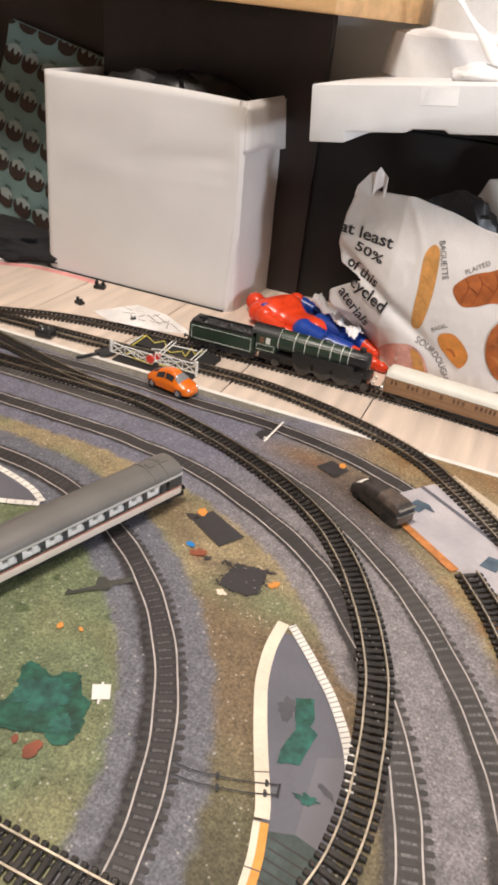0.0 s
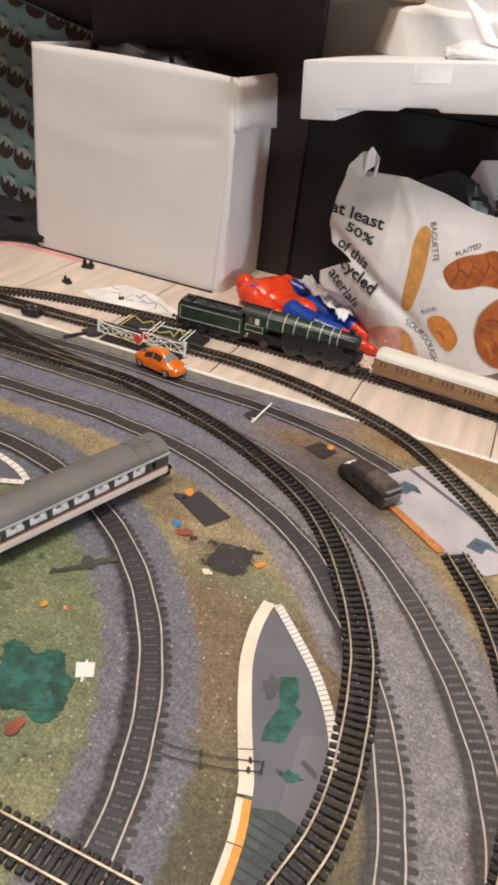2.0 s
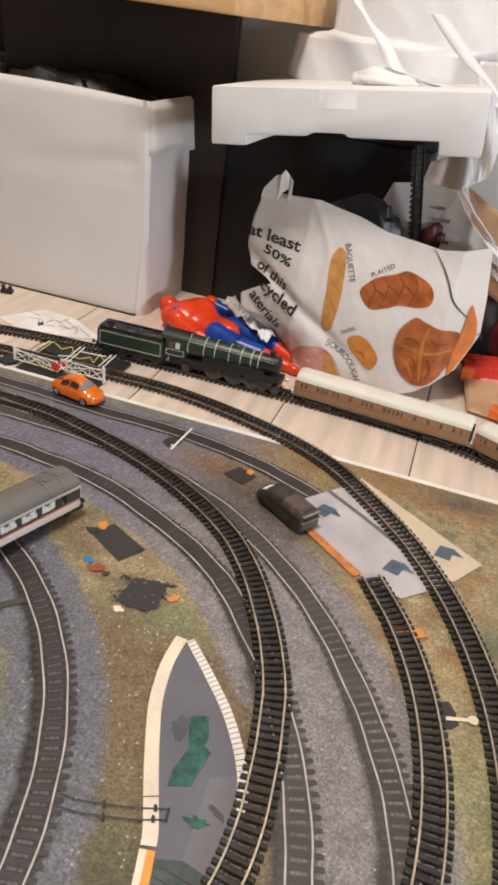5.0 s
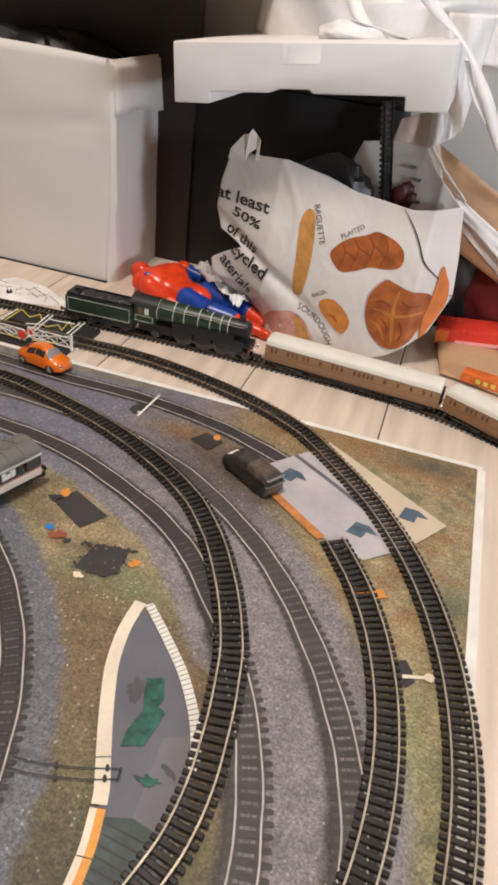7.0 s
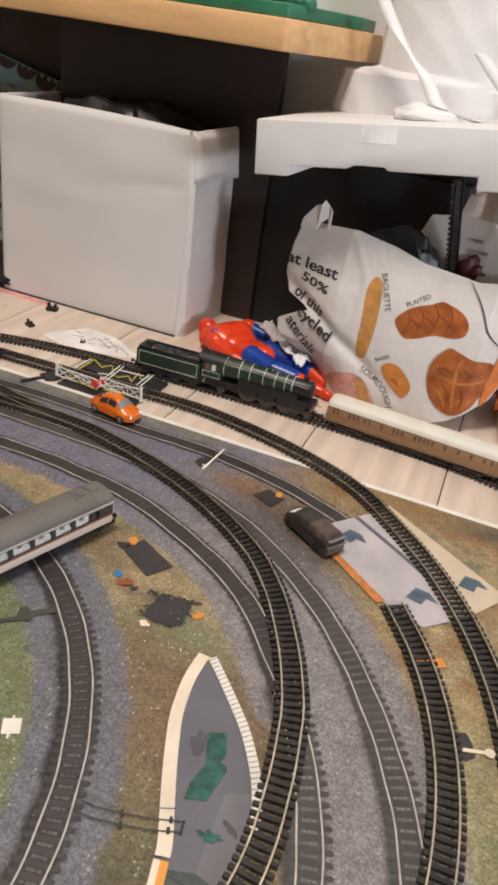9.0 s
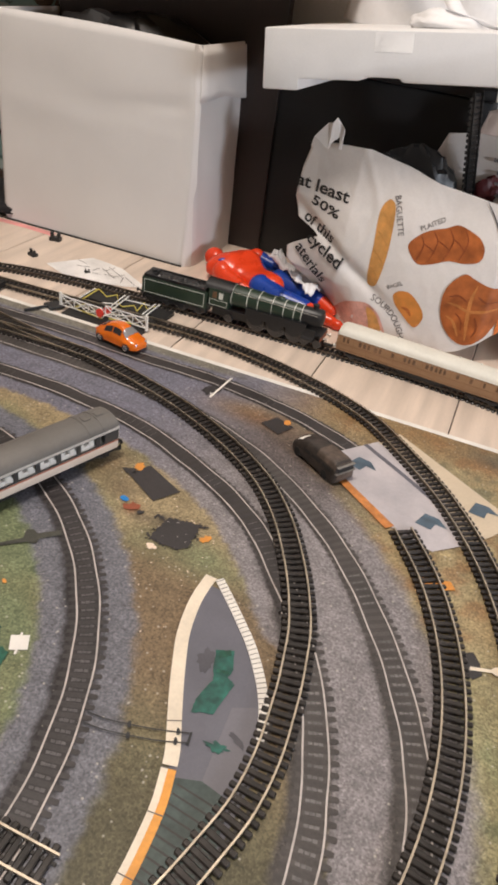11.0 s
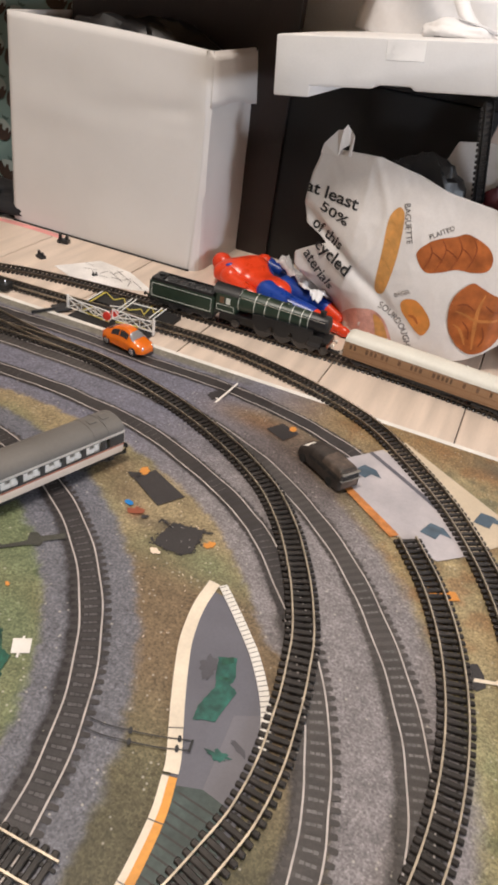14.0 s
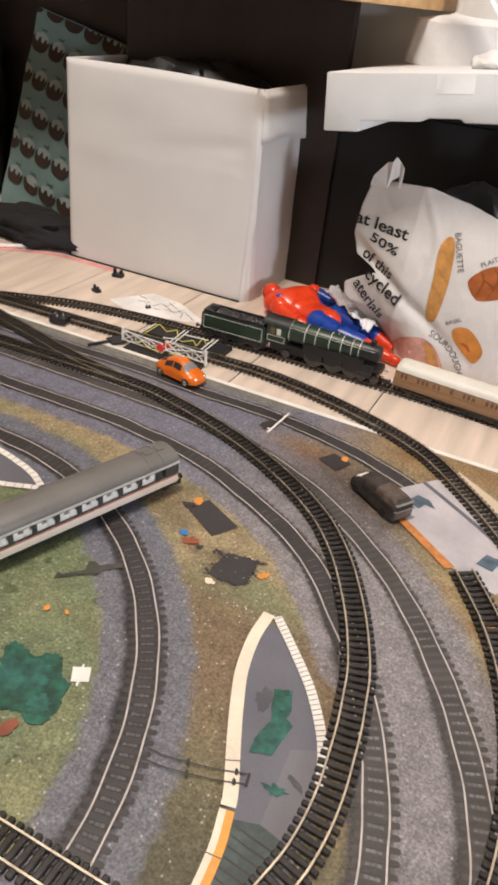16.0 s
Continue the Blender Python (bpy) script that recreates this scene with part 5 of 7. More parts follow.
    for x_ in (L - 0.033, L - 0.018, -L + 0.033):
        seam = bmesh.new()
        rr = [[seam.verts.new((x_ + o, y_ * 1.006, z_ + 0.0005)) for y_, z_ in prof] for o in (-0.0005, 0.0005)]
        for k in range(n_ - 1):
            seam.faces.new((rr[0][k], rr[0][k + 1], rr[1][k + 1], rr[1][k]))
        bmesh.ops.recalc_face_normals(seam, faces=seam.faces)
        bmesh.ops.solidify(seam, geom=list(seam.faces), thickness=0.0006)
        part("roof_seam", seam, M["greyroof"], roof)
    # seats seen through the windows
    part("floor_pan", box((-L + 0.002, -Wd + 0.0015, 0.0221), (L - 0.002, Wd - 0.0015, 0.0228)), M["seat"], c)
    bm = box((-0.0034, -0.0156, 0.0226), (0.0034, -0.002, 0.0318), 0.0022)
    add_box(bm, (-0.0096, -0.0156, 0.0226), (-0.0030, -0.002, 0.0275), 0.0012)
    st_ = part("seat", bm, M["seat"], c, "white plastic seat")
    st_.matrix_local = pose(L - 0.030, 0, 0)
    for k in range(10):
        for d_ in (0.0, -0.0106):
            for mir in (1, -1):
                x_ = L - 0.030 - k * 0.0212 + d_
                if (k, d_, mir) != (0, 0.0, 1):
                    share("seat", st_.data, pose(x_, 0, 0, 0, 0, 0 if mir > 0 else 180), c)
    bm = box((-L + 0.004, -0.0125, 0.0092), (L - 0.004, 0.0125, 0.0116), 0.0003)
    add_box(bm, (-0.04, -0.0130, 0.0050), (0.035, 0.0130, 0.0095), 0.0008)
    part("underframe", bm, M["soot"], c)
    for bx in (-0.104, 0.108):
        bm = box((bx - 0.012, -0.010, 0.0100), (bx + 0.012, 0.010, 0.0120), 0.0005)
        for y_ in (-0.0130, 0.0130):
            add_box(bm, (bx - 0.021, y_ - 0.0010, 0.0065), (bx + 0.021, y_ + 0.0010, 0.0110), 0.0008)
            for dx in (-0.0135, 0.0135):
                add_box(bm, (bx + dx - 0.0032, y_ - 0.0018, 0.0042), (bx + dx + 0.0032, y_ + 0.0018, 0.0105), 0.0008)
        part("bogie", bm, M["soot"], c)
        for x_ in (bx - 0.0135, bx + 0.0135):
            for y_, a_ in ((-0.0088, 0), (0.0088, 180)):
                w_ = share("wheel", SMALL, pose(x_, y_, 0.0072, 0, 0, a_) @ Matrix.Diagonal((1.2, 1, 1.2, 1)), c)
    return c


grey_coach()


# ---- toy car and van ----
def loft(fn, us, vs):
    bm = bmesh.new()
    rows = [[bm.verts.new(fn(u, v)) for v in vs] for u in us]
    for a, b in zip(rows, rows[1:]):
        for k in range(len(vs) - 1):
            bm.faces.new((a[k], a[k + 1], b[k + 1], b[k]))
    return bm, rows


def toy_car():
    c = tagged(base("toy_car", (-0.517, -0.0215, 0.0012), -11), "small glossy orange beetle-shaped toy car on the mat", "toy car")
    hp = ([-0.034, -0.0328, -0.030, -0.026, -0.021, -0.015, -0.008, -0.001, 0.006, 0.012, 0.0165, 0.020, 0.0245, 0.029, 0.0322, 0.034],
          [0.008, 0.0118, 0.0150, 0.0176, 0.0204, 0.0234, 0.0258, 0.0268, 0.0262, 0.0238, 0.0202, 0.0174, 0.0160, 0.0140, 0.0114, 0.0080])
    wp = ([-0.034, -0.0325, -0.028, -0.02, 0.0, 0.02, 0.028, 0.0325, 0.034], [0.007, 0.0105, 0.0138, 0.0150, 0.0150, 0.0150, 0.0138, 0.0105, 0.007])

    def skin(x, v, out=0.0):
        h, w = np.interp(x, *hp), np.interp(x, *wp)
        a = math.pi * v
        cs, sn = math.cos(a), math.sin(a)
        z = 0.0042 + (h - 0.0042) * abs(sn) ** 0.75
        narrow = 1 - 0.34 * np.clip((z - 0.0125) / 0.012, 0, 1)
        arch = 0.0
        for xw in (-0.0205, 0.0205):
            arch = max(arch, 0.0012 * math.exp(-((x - xw) / 0.006) ** 2) * math.exp(-((z - 0.009) / 0.004) ** 2))
        y = -math.copysign(abs(cs) ** 0.42, cs) * (w * narrow + arch)
        return Vector((x, y * (1 + out / 0.012), z + out * sn))

    bm, rows = loft(skin, np.linspace(-0.034, 0.034, 44), np.linspace(0, 1, 28))
    bm.faces.new(rows[0]), bm.faces.new(rows[-1][::-1])
    bm.faces.new([r[0] for r in rows] + [r[-1] for r in rows[::-1]])
    bmesh.ops.recalc_face_normals(bm, faces=bm.faces)
    smooth(part("body", bm, M["orange"], c, "glossy orange painted body"), 60)

    def patch(name, x0, x1, v0, v1, mat, n=8):
        b_, _ = loft(lambda u, v: skin(u, v, 0.00035), np.linspace(x0, x1, n), np.linspace(v0, v1, n))
        bmesh.ops.recalc_face_normals(b_, faces=b_.faces)
        ob = smooth(part(name, b_, M[mat], c), 60)
        return ob

    patch("windscreen", 0.0110, 0.0190, 0.27, 0.73, "glass_pale")
    patch("rear_window", -0.0235, -0.0165, 0.34, 0.66, "glass_dark")
    for v0, v1 in ((0.160, 0.300), (0.700, 0.840)):
        patch("side_window", -0.0025, 0.0100, v0, v1, "glass_dark")
        patch("side_window", -0.0155, -0.0040, v0, v1, "glass_dark")
    bm = bmesh.new()
    add_tube(bm, (0, -0.0020, 0), (0, 0.0020, 0), 0.0054, seg=22)
    wh = part("wheel", bm, M["tyre"], c)
    wh.matrix_local = pose(-0.0205, -0.0138, 0.0054)
    bm = bmesh.new()
    add_tube(bm, (0, -0.0004, 0), (0, 0.0004, 0), 0.0036, seg=18)
    for k in range(5):
        add_box(bm, (0.0, -0.0007, -0.0005), (0.0032, -0.0003, 0.0005), m=pose(0, 0, 0, 0, k * 72, 0))
    rim = part("rim", bm, M["steel"], wh, "silver rim")
    rim.matrix_local = pose(0, -0.0021, 0)
    for x_, y_ in ((0.0205, -0.0138), (-0.0205, 0.0138), (0.0205, 0.0138)):
        w2 = share("wheel", wh.data, pose(x_, y_, 0.0054, 0, 0, 0 if y_ < 0 else 180), c)
        share("rim", rim.data, pose(0, -0.0021, 0), w2)
    for y_ in (-0.0085, 0.0085):
        for x_, mt in ((0.0318, "steel"), (-0.0318, "disc")):
            bm = bmesh.new()
            bmesh.ops.create_uvsphere(bm, u_segments=12, v_segments=8, radius=0.0019, matrix=Matrix.Translation((x_, y_, 0.0108)) @ Matrix.Diagonal((0.6, 1, 1, 1)))
            part("headlight" if x_ > 0 else "tail_light", bm, M[mt], c)
    return c


toy_car()


def toy_van():
    c = tagged(base("toy_van", (-0.2235, -0.1275, 0.0008), -33), "dusty dark brown toy van with one pale windscreen reflection", "toy van")

    def skin(x, v, out=0.0):
        h = np.interp(x, [-0.034, -0.0325, -0.029, -0.024, -0.019, -0.012, 0.0, 0.028, 0.032, 0.0345, 0.0355], [0.008, 0.0115, 0.0140, 0.0185, 0.0212, 0.0228, 0.0236, 0.0240, 0.0232, 0.0205, 0.0170])
        w = np.interp(x, [-0.034, -0.032, -0.026, 0.031, 0.0345, 0.0355], [0.008, 0.0115, 0.0132, 0.0137, 0.0128, 0.0115])
        a = math.pi * v
        cs, sn = math.cos(a), math.sin(a)
        z = 0.003 + (h - 0.003) * abs(sn) ** 0.5
        y = -math.copysign(abs(cs) ** 0.35, cs) * w * (1 - 0.15 * np.clip((z - 0.012) / 0.012, 0, 1))
        return Vector((x, y * (1 + out / 0.012), z + out * sn))

    bm, rows = loft(skin, np.linspace(-0.034, 0.0355, 48), np.linspace(0, 1, 24))
    bm.faces.new(rows[0]), bm.faces.new(rows[-1][::-1])
    bm.faces.new([r[0] for r in rows] + [r[-1] for r in rows[::-1]])
    bmesh.ops.recalc_face_normals(bm, faces=bm.faces)
    smooth(part("body", bm, M["van"], c), 45)
    # the windscreen is an opaque white patch, its reflection put into the colour
    for name_, x0, x1, v0, v1, mt, lab in (("windscreen", -0.0265, -0.0195, 0.30, 0.50, "seat", "windscreen with its reflection painted pale"), ("roof", 0.0050, 0.0335, 0.16, 0.84, "vanbox", "dusty taupe roof"),
                                           ("side_window", -0.0130, -0.0030, 0.07, 0.115, "tyre", ""), ("side_window", 0.0000, 0.0130, 0.07, 0.115, "tyre", ""), ("side_window", 0.0160, 0.0290, 0.07, 0.115, "tyre", "")):
        b_, _ = loft(lambda u, v: skin(u, v, 0.0003), np.linspace(x0, x1, 8), np.linspace(v0, v1, 10))
        bmesh.ops.recalc_face_normals(b_, faces=b_.faces)
        smooth(part(name_, b_, M[mt], c, lab), 60)
    part("rear_door", box((0.0345, -0.0108, 0.0050), (0.0362, 0.0108, 0.0128), 0.0005), M["vanbox"], c, "dusty taupe rear door")
    part("rear_window", box((0.0345, -0.0092, 0.0142), (0.0360, 0.0092, 0.0190), 0.0005), M["tyre"], c, "dark rear window")
    part("rear_ledge", box((0.0340, -0.0122, 0.0128), (0.0370, 0.0124, 0.0140), 0.0003), M["paletrim"], c, "pale grey rear ledge")
    part("rear_ledge", box((0.0335, -0.0110, 0.0196), (0.0364, 0.0112, 0.0208), 0.0003), M["paletrim"], c, "pale grey rear ledge")
    for x_ in (-0.021, 0.021):
        for y_ in (-0.0122, 0.0122):
            bm = bmesh.new()
            add_tube(bm, (x_, y_ - 0.0016, 0.0046), (x_, y_ + 0.0016, 0.0046), 0.0046, seg=18)
            part("wheel", bm, M["tyre"], c)
    return c


toy_van()


# ---- level crossing ----
def crossing():
    c = tagged(base("level_crossing", (-0.56, 0.05, 0.0)), "black model level crossing base with white lattice gates", "level crossing")
    F = -0.0012
    part("road_plate", box((-0.062, -0.046, F), (0.052, -0.020, 0.0016), 0.0006), M["tarmac"], c)
    part("road_plate", box((-0.068, 0.011, F), (0.058, 0.042, 0.0040), 0.0006), M["tarmac"], c)
    part("deck", box((-0.058, -0.0055, F), (0.048, 0.0045, 0.0038), 0.0004), M["tarmac"], c)
    def flat_bar(name, a, b, w, mt, label, z=0.0044):
        d_ = Vector((b[0] - a[0], b[1] - a[1], 0))
        part(name, box((0, -w, 0), (d_.length, w, 0.0012), m=pose(a[0], a[1], z, 0, 0, math.degrees(math.atan2(d_.y, d_.x)))), M[mt], c, label)

    zig = [(-0.065, 0.035), (-0.058, 0.040), (-0.038, 0.026), (-0.030, 0.040), (-0.013, 0.016), (-0.005, 0.011), (0.006, 0.024), (0.018, 0.011), (0.012, 0.041), (0.025, 0.025), (0.030, 0.040)]
    for a, b in zip(zig, zig[1:]):
        flat_bar("road_line", a, b, 0.0005, "yellow", "thin yellow line")
    for a, b in (((-0.049, -0.031), (-0.006, -0.036)), ((-0.052, -0.028), (-0.048, -0.012)), ((0.000, -0.030), (0.040, -0.024))):
        flat_bar("road_line", a, b, 0.0006, "yellow", "thin yellow line")
    for a, b, mt in (((-0.062, -0.003), (-0.063, 0.037), "gate"), ((-0.057, -0.003), (-0.058, 0.038), "yellow"), ((-0.012, -0.039), (-0.019, 0.043), "gate"), ((-0.0065, -0.037), (-0.0135, 0.044), "gate"),
                     ((0.030, 0.003), (0.028, 0.043), "gate"), ((0.0355, 0.003), (0.0335, 0.045), "gate"), ((-0.030, 0.003), (-0.010, 0.012), "gate"), ((-0.012, 0.030), (0.024, 0.034), "gate")):
        flat_bar("barrier_bar", a, b, 0.00065, mt, "thin white bar" if mt == "gate" else "thin yellow bar", 0.0060)

    def gate(x, y, L, turn, low, high, disc=False):
        g = part("gate", box((-0.0014, -0.0014, 0), (0.0014, 0.0014, high + 0.0045), 0.0003), M["gate"], c, "white lattice gate")
        g.matrix_local = pose(x, y, 0.0012, 0, 0, turn)

        def bar(a, b, r):
            bm = bmesh.new()
            add_tube(bm, a, b, r, seg=6)
            part("bar", bm, M["gate"], g)

        for z_ in (low, high):
            bar((0, 0, z_), (L, 0, z_), 0.0008)
        for k in range(1, 4):
            bar((k * L / 3, 0, low), (k * L / 3, 0, high), 0.00065)
        for k in range(3):
            bar((k * L / 3, 0, low), ((k + 1) * L / 3, 0, high), 0.00065)
            bar((k * L / 3, 0, high), ((k + 1) * L / 3, 0, low), 0.00065)
        bar((0, 0, high + 0.003), (L, 0, low + 0.001), 0.0007)
        if disc:
            bm = bmesh.new()
            add_tube(bm, (L - 0.002, -0.0030, 0.0105), (L - 0.002, -0.0012, 0.0105), 0.0056, seg=22)
            part("disc", bm, M["disc"], g, "red warning disc")

    gate(-0.072, -0.031, 0.064, -2, 0.0035, 0.0165, True)
    gate(0.053, -0.026, 0.062, 178, 0.0035, 0.0165, True)
    return c


crossing()
M.update({
    "shine_black": stuff_mat("black_bin_liner", (0.009, 0.009, 0.010), 0.42, grain=120, vary=0.2, bump=0.3, depth=0.001),
    "film": stuff_mat("thin_white_film", (0.81, 0.81, 0.825), 0.45, grain=150, vary=0.03, blot=20, blots=0.05, bump=0.1, depth=0.0004),
    "card": stuff_mat("brown_card", (0.50, 0.31, 0.18), 0.6, grain=300, vary=0.06, blot=14, blots=0.12),
    "greybrown": stuff_mat("pinkish_paper", (0.60, 0.50, 0.44), 0.6, grain=300, vary=0.05, blot=18, blots=0.12),
    "redbox": stuff_mat("red_packet", (0.70, 0.05, 0.03), 0.3, grain=200, vary=0.05, blot=30, blots=0.15),
    "darkred": stuff_mat("dark_red_cloth", (0.16, 0.012, 0.012), 0.7, grain=500, vary=0.2, blot=20, blots=0.3, bump=0.4),
    "wine": stuff_mat("wine_red_foil", (0.085, 0.010, 0.012), 0.5, grain=500, vary=0.2, blot=30, blots=0.3, bump=0.3),
    "orangepack": stuff_mat("orange_packet", (0.72, 0.16, 0.03), 0.35, blot=60, blots=0.3),
    "leafp": stuff_mat("dark_leaf_print", (0.070, 0.120, 0.115), 0.7, bump=0),
    "cloth": stuff_mat("teal_cloth", (0.17, 0.265, 0.26), 0.75, grain=900, vary=0.08, blot=12, blots=0.12, bump=0.3),
    "pud": stuff_mat("brown_pudding_print", (0.042, 0.025, 0.019), 0.7, grain=500, vary=0.3, bump=0),
    "icing": stuff_mat("icing_print", (0.31, 0.37, 0.365), 0.7, grain=500, vary=0.06, bump=0),
    "blackcloth": stuff_mat("black_cloth", (0.012, 0.011, 0.012), 0.9, grain=700, vary=0.3, bump=0.4),
    "greenplast": stuff_mat("green_plastic", (0.025, 0.155, 0.085), 0.4, grain=200, vary=0.08, blot=25, blots=0.2),
    # near-white so that the colour carries the glare on the tape
    "tape": stuff_mat("tape_glare_white", (0.98, 0.98, 0.98), 0.32, grain=100, vary=0.02, bump=0),
    "cable": stuff_mat("white_cable", (0.78, 0.75, 0.72), 0.45),
    "bread_o": stuff_mat("orange_loaf_print", (0.68, 0.22, 0.05), 0.42, blot=60, blots=0.2, bump=0, tint=(0.60, 0.15, 0.03)),
})

# ---- bench with pine top ----
bench = tagged(base("bench", (-0.95, 0.45, -0.0012)), "low bench with pine top and dark brown boards", "bench")


def prism(points, z0, z1, bevel=0.0):
    bm = bmesh.new()
    lo, hi = [bm.verts.new((x, y, z0)) for x, y in points], [bm.verts.new((x, y, z1)) for x, y in points]
    n_ = len(points)
    for k in range(n_):
        bm.faces.new((lo[k], lo[(k + 1) % n_], hi[(k + 1) % n_], hi[k]))
    bm.faces.new(lo[::-1]), bm.faces.new(hi)
    bmesh.ops.recalc_face_normals(bm, faces=bm.faces)
    if bevel:
        bmesh.ops.bevel(bm, geom=list(bm.edges), offset=bevel, segments=2, affect="EDGES", profile=0.5)
    return bm


top_pts = [(-0.60, -0.188), (0.489, -0.190), (0.505, -0.165), (0.560, -0.030), (0.562, 0.046), (-0.60, 0.046)]
smooth(part("top", prism(top_pts, 0.4175, 0.4545, 0.003), M["pine"], bench, "light pine board with rounded corner"), 35)
part("side_board", box((0.060, -0.048, 0), (0.445, -0.030, 0.4172), 0.001), M["brown"], bench, "dark brown board")
part("back_board", box((-0.60, 0.034, 0), (0.385, 0.047, 0.4172), 0.001), M["brown"], bench, "dark brown board")
part("side_board", box((-0.60, -0.045, 0), (-0.50, -0.027, 0.4172), 0.001), M["brown"], bench, "dark brown board")
tray = tagged(base("green_tray", (-0.95, 0.45, 0.4535)), "dark green plastic tray lying on the bench", "tray")
bm = prism([(0.10, -0.172), (0.484, -0.176), (0.500, -0.156), (0.548, -0.035), (0.548, 0.04), (0.10, 0.04)], 0, 0.0165, 0.0025)
smooth(part("body", bm, M["greenplast"], tray), 35)
bm = bmesh.new()
for x_, y_, r_ in ((0.500, -0.145, 0.011), (0.487, -0.140, 0.009)):
    bmesh.ops.create_uvsphere(bm, u_segments=16, v_segments=10, radius=r_, matrix=Matrix.Translation((x_, y_, 0.019)) @ Matrix.Diagonal((1, 1, 0.8, 1)))
smooth(part("clasp", bm, M["greenplast"], tray), 60)
tagged(smooth(part("green_case", box((-0.86, 0.30, 0.4702), (-0.50, 0.48, 0.515), 0.008), M["greenplast"]), 40), "dark green plastic case lying on the tray", "case")


# ---- soft and crumpled things ----
def lump(name, centre, size, seed, rough, mat, label, cat, floor_z=None, seg=(48, 26), sharp=False):
    bm = bmesh.new()
    bmesh.ops.create_uvsphere(bm, u_segments=seg[0], v_segments=seg[1], radius=1.0)
    for v in bm.verts:
        d_ = v.co.normalized()
        q = 1 + rough * noise.noise(d_ * 1.6 + Vector((seed, 0, 0))) + rough * 0.6 * abs(noise.noise(d_ * 3.7 + Vector((0, seed, 0)))) + rough * 0.25 * abs(noise.noise(d_ * 9 + Vector((0, 0, seed))))
        v.co = Vector((d_.x * size[0], d_.y * size[1], d_.z * size[2])) * q
        if floor_z is not None:
            v.co.z = max(v.co.z, floor_z - centre[2])
    ob = part(name, bm, mat)
    ob.location = centre
    smooth(ob, 25 if sharp else 70)
    return tagged(ob, label, cat)


lump("black_bag", (-0.735, 0.352, 0.251), (0.150, 0.074, 0.062), 3.0, 0.35, M["shine_black"], "crumpled black plastic bag stuffed into the box", "plastic bag", sharp=True)
crate = tagged(base("black_crate", (-0.36, 0.455, -0.0012)), "black plastic crate standing behind the bag", "crate")
smooth(part("body", box((-0.164, -0.048, 0), (0.165, 0.040, 0.286), 0.005), M["black"], crate), 40)
smooth(part("rim", box((-0.168, -0.052, 0.2865), (0.169, 0.042, 0.3012), 0.003), M["black"], crate), 40)

# ---- foam slab resting on the crate ----
foam = tagged(base("foam_slab", (-0.29, 0.24, 0.332), 0), "white expanded polystyrene packing slab with notched underside", "packing foam")
tilt = pose(0, 0, 0, 0, -6.9, 0)
bm = bmesh.new()
# front outline, notched below, run back as one block
outline = [(-0.158, -0.0315), (-0.113, -0.0315), (-0.113, -0.0195), (-0.040, -0.0185), (-0.036, -0.0145), (0.004, -0.0145), (0.008, -0.0185), (0.110, -0.0185), (0.110, -0.0330), (0.156, -0.0330), (0.157, 0.0315), (-0.156, 0.0315)]
fr, bk = [bm.verts.new((x_, -0.075, z_)) for x_, z_ in outline], [bm.verts.new((x_ * 0.985, 0.245, z_)) for x_, z_ in outline]
for k in range(len(outline)):
    bm.faces.new((fr[k], fr[(k + 1) % len(outline)], bk[(k + 1) % len(outline)], bk[k]))
bm.faces.new(fr), bm.faces.new(bk[::-1])
bmesh.ops.recalc_face_normals(bm, faces=bm.faces)
bmesh.ops.bevel(bm, geom=list(bm.edges), offset=0.0022, segments=2, affect="EDGES", profile=0.5)
bmesh.ops.transform(bm, matrix=tilt, verts=bm.verts)
smooth(part("block", bm, M["foam"], foam), 35)
part("tape", box((-0.021, -0.0003, -0.0105), (0.021, 0.0, 0.0080), m=tilt @ pose(-0.006, -0.0750, 0.0212, 0, 0, 0)), M["tape"], foam, "white tape with glare in its colour")


# ---- the printed carrier bag ----
LEFT_Z = ([0.0, 0.03, 0.052, 0.067, 0.083, 0.098, 0.110, 0.1155, 0.127, 0.151, 0.192, 0.24], [-0.318, -0.352, -0.384, -0.402, -0.404, -0.380, -0.358, -0.366, -0.393, -0.402, -0.398, -0.384])
RIGHT_Z = ([0.0, 0.012, 0.03, 0.05, 0.098, 0.145, 0.24], [-0.165, -0.137, -0.113, -0.090, -0.071, -0.076, -0.092])
BACK_U = ([0.0, 0.455, 0.468, 0.518, 0.66, 0.81, 0.865, 0.99, 1.0], [0.196, 0.198, 0.208, 0.254, 0.262, 0.263, 0.243, 0.207, 0.206])
TOP_U = ([0.0, 0.26, 0.45, 0.58, 0.81, 1.0], [0.227, 0.233, 0.222, 0.211, 0.203, 0.212])


def front_y(x, z):
    y = 0.203 + 0.06 * z - 0.010 * math.sin(math.pi * np.clip((x + 0.38) / 0.31, 0, 1)) * math.sin(math.pi * np.clip(z / 0.22, 0, 1))
    y += 0.25 * max(0, -0.318 - x) + 0.75 * max(0, x + 0.118)
    # the diagonal fold and lesser creases
    f = (z - 0.112) + 0.62 * (x + 0.345)
    y += 0.006 * math.exp(-(f / 0.010) ** 2) * np.clip((-0.19 - x) / 0.10, 0, 1)
    y += 0.008 * np.clip(-f / 0.05, 0, 1) * np.clip((-0.29 - x) / 0.06, 0, 1)
    y += 0.055 * np.clip((-0.285 - x) / 0.07, 0, 1) * np.clip((0.060 - z) / 0.06, 0, 1)
    g = x + 0.302 + 0.02 * math.sin(z * 30)
    y -= 0.0012 * math.exp(-(g / 0.005) ** 2)
    y += 0.0030 * noise.noise((x * 18, z * 18, 0)) + 0.0010 * abs(noise.noise((x * 60, z * 45, 5)))
    return float(y)


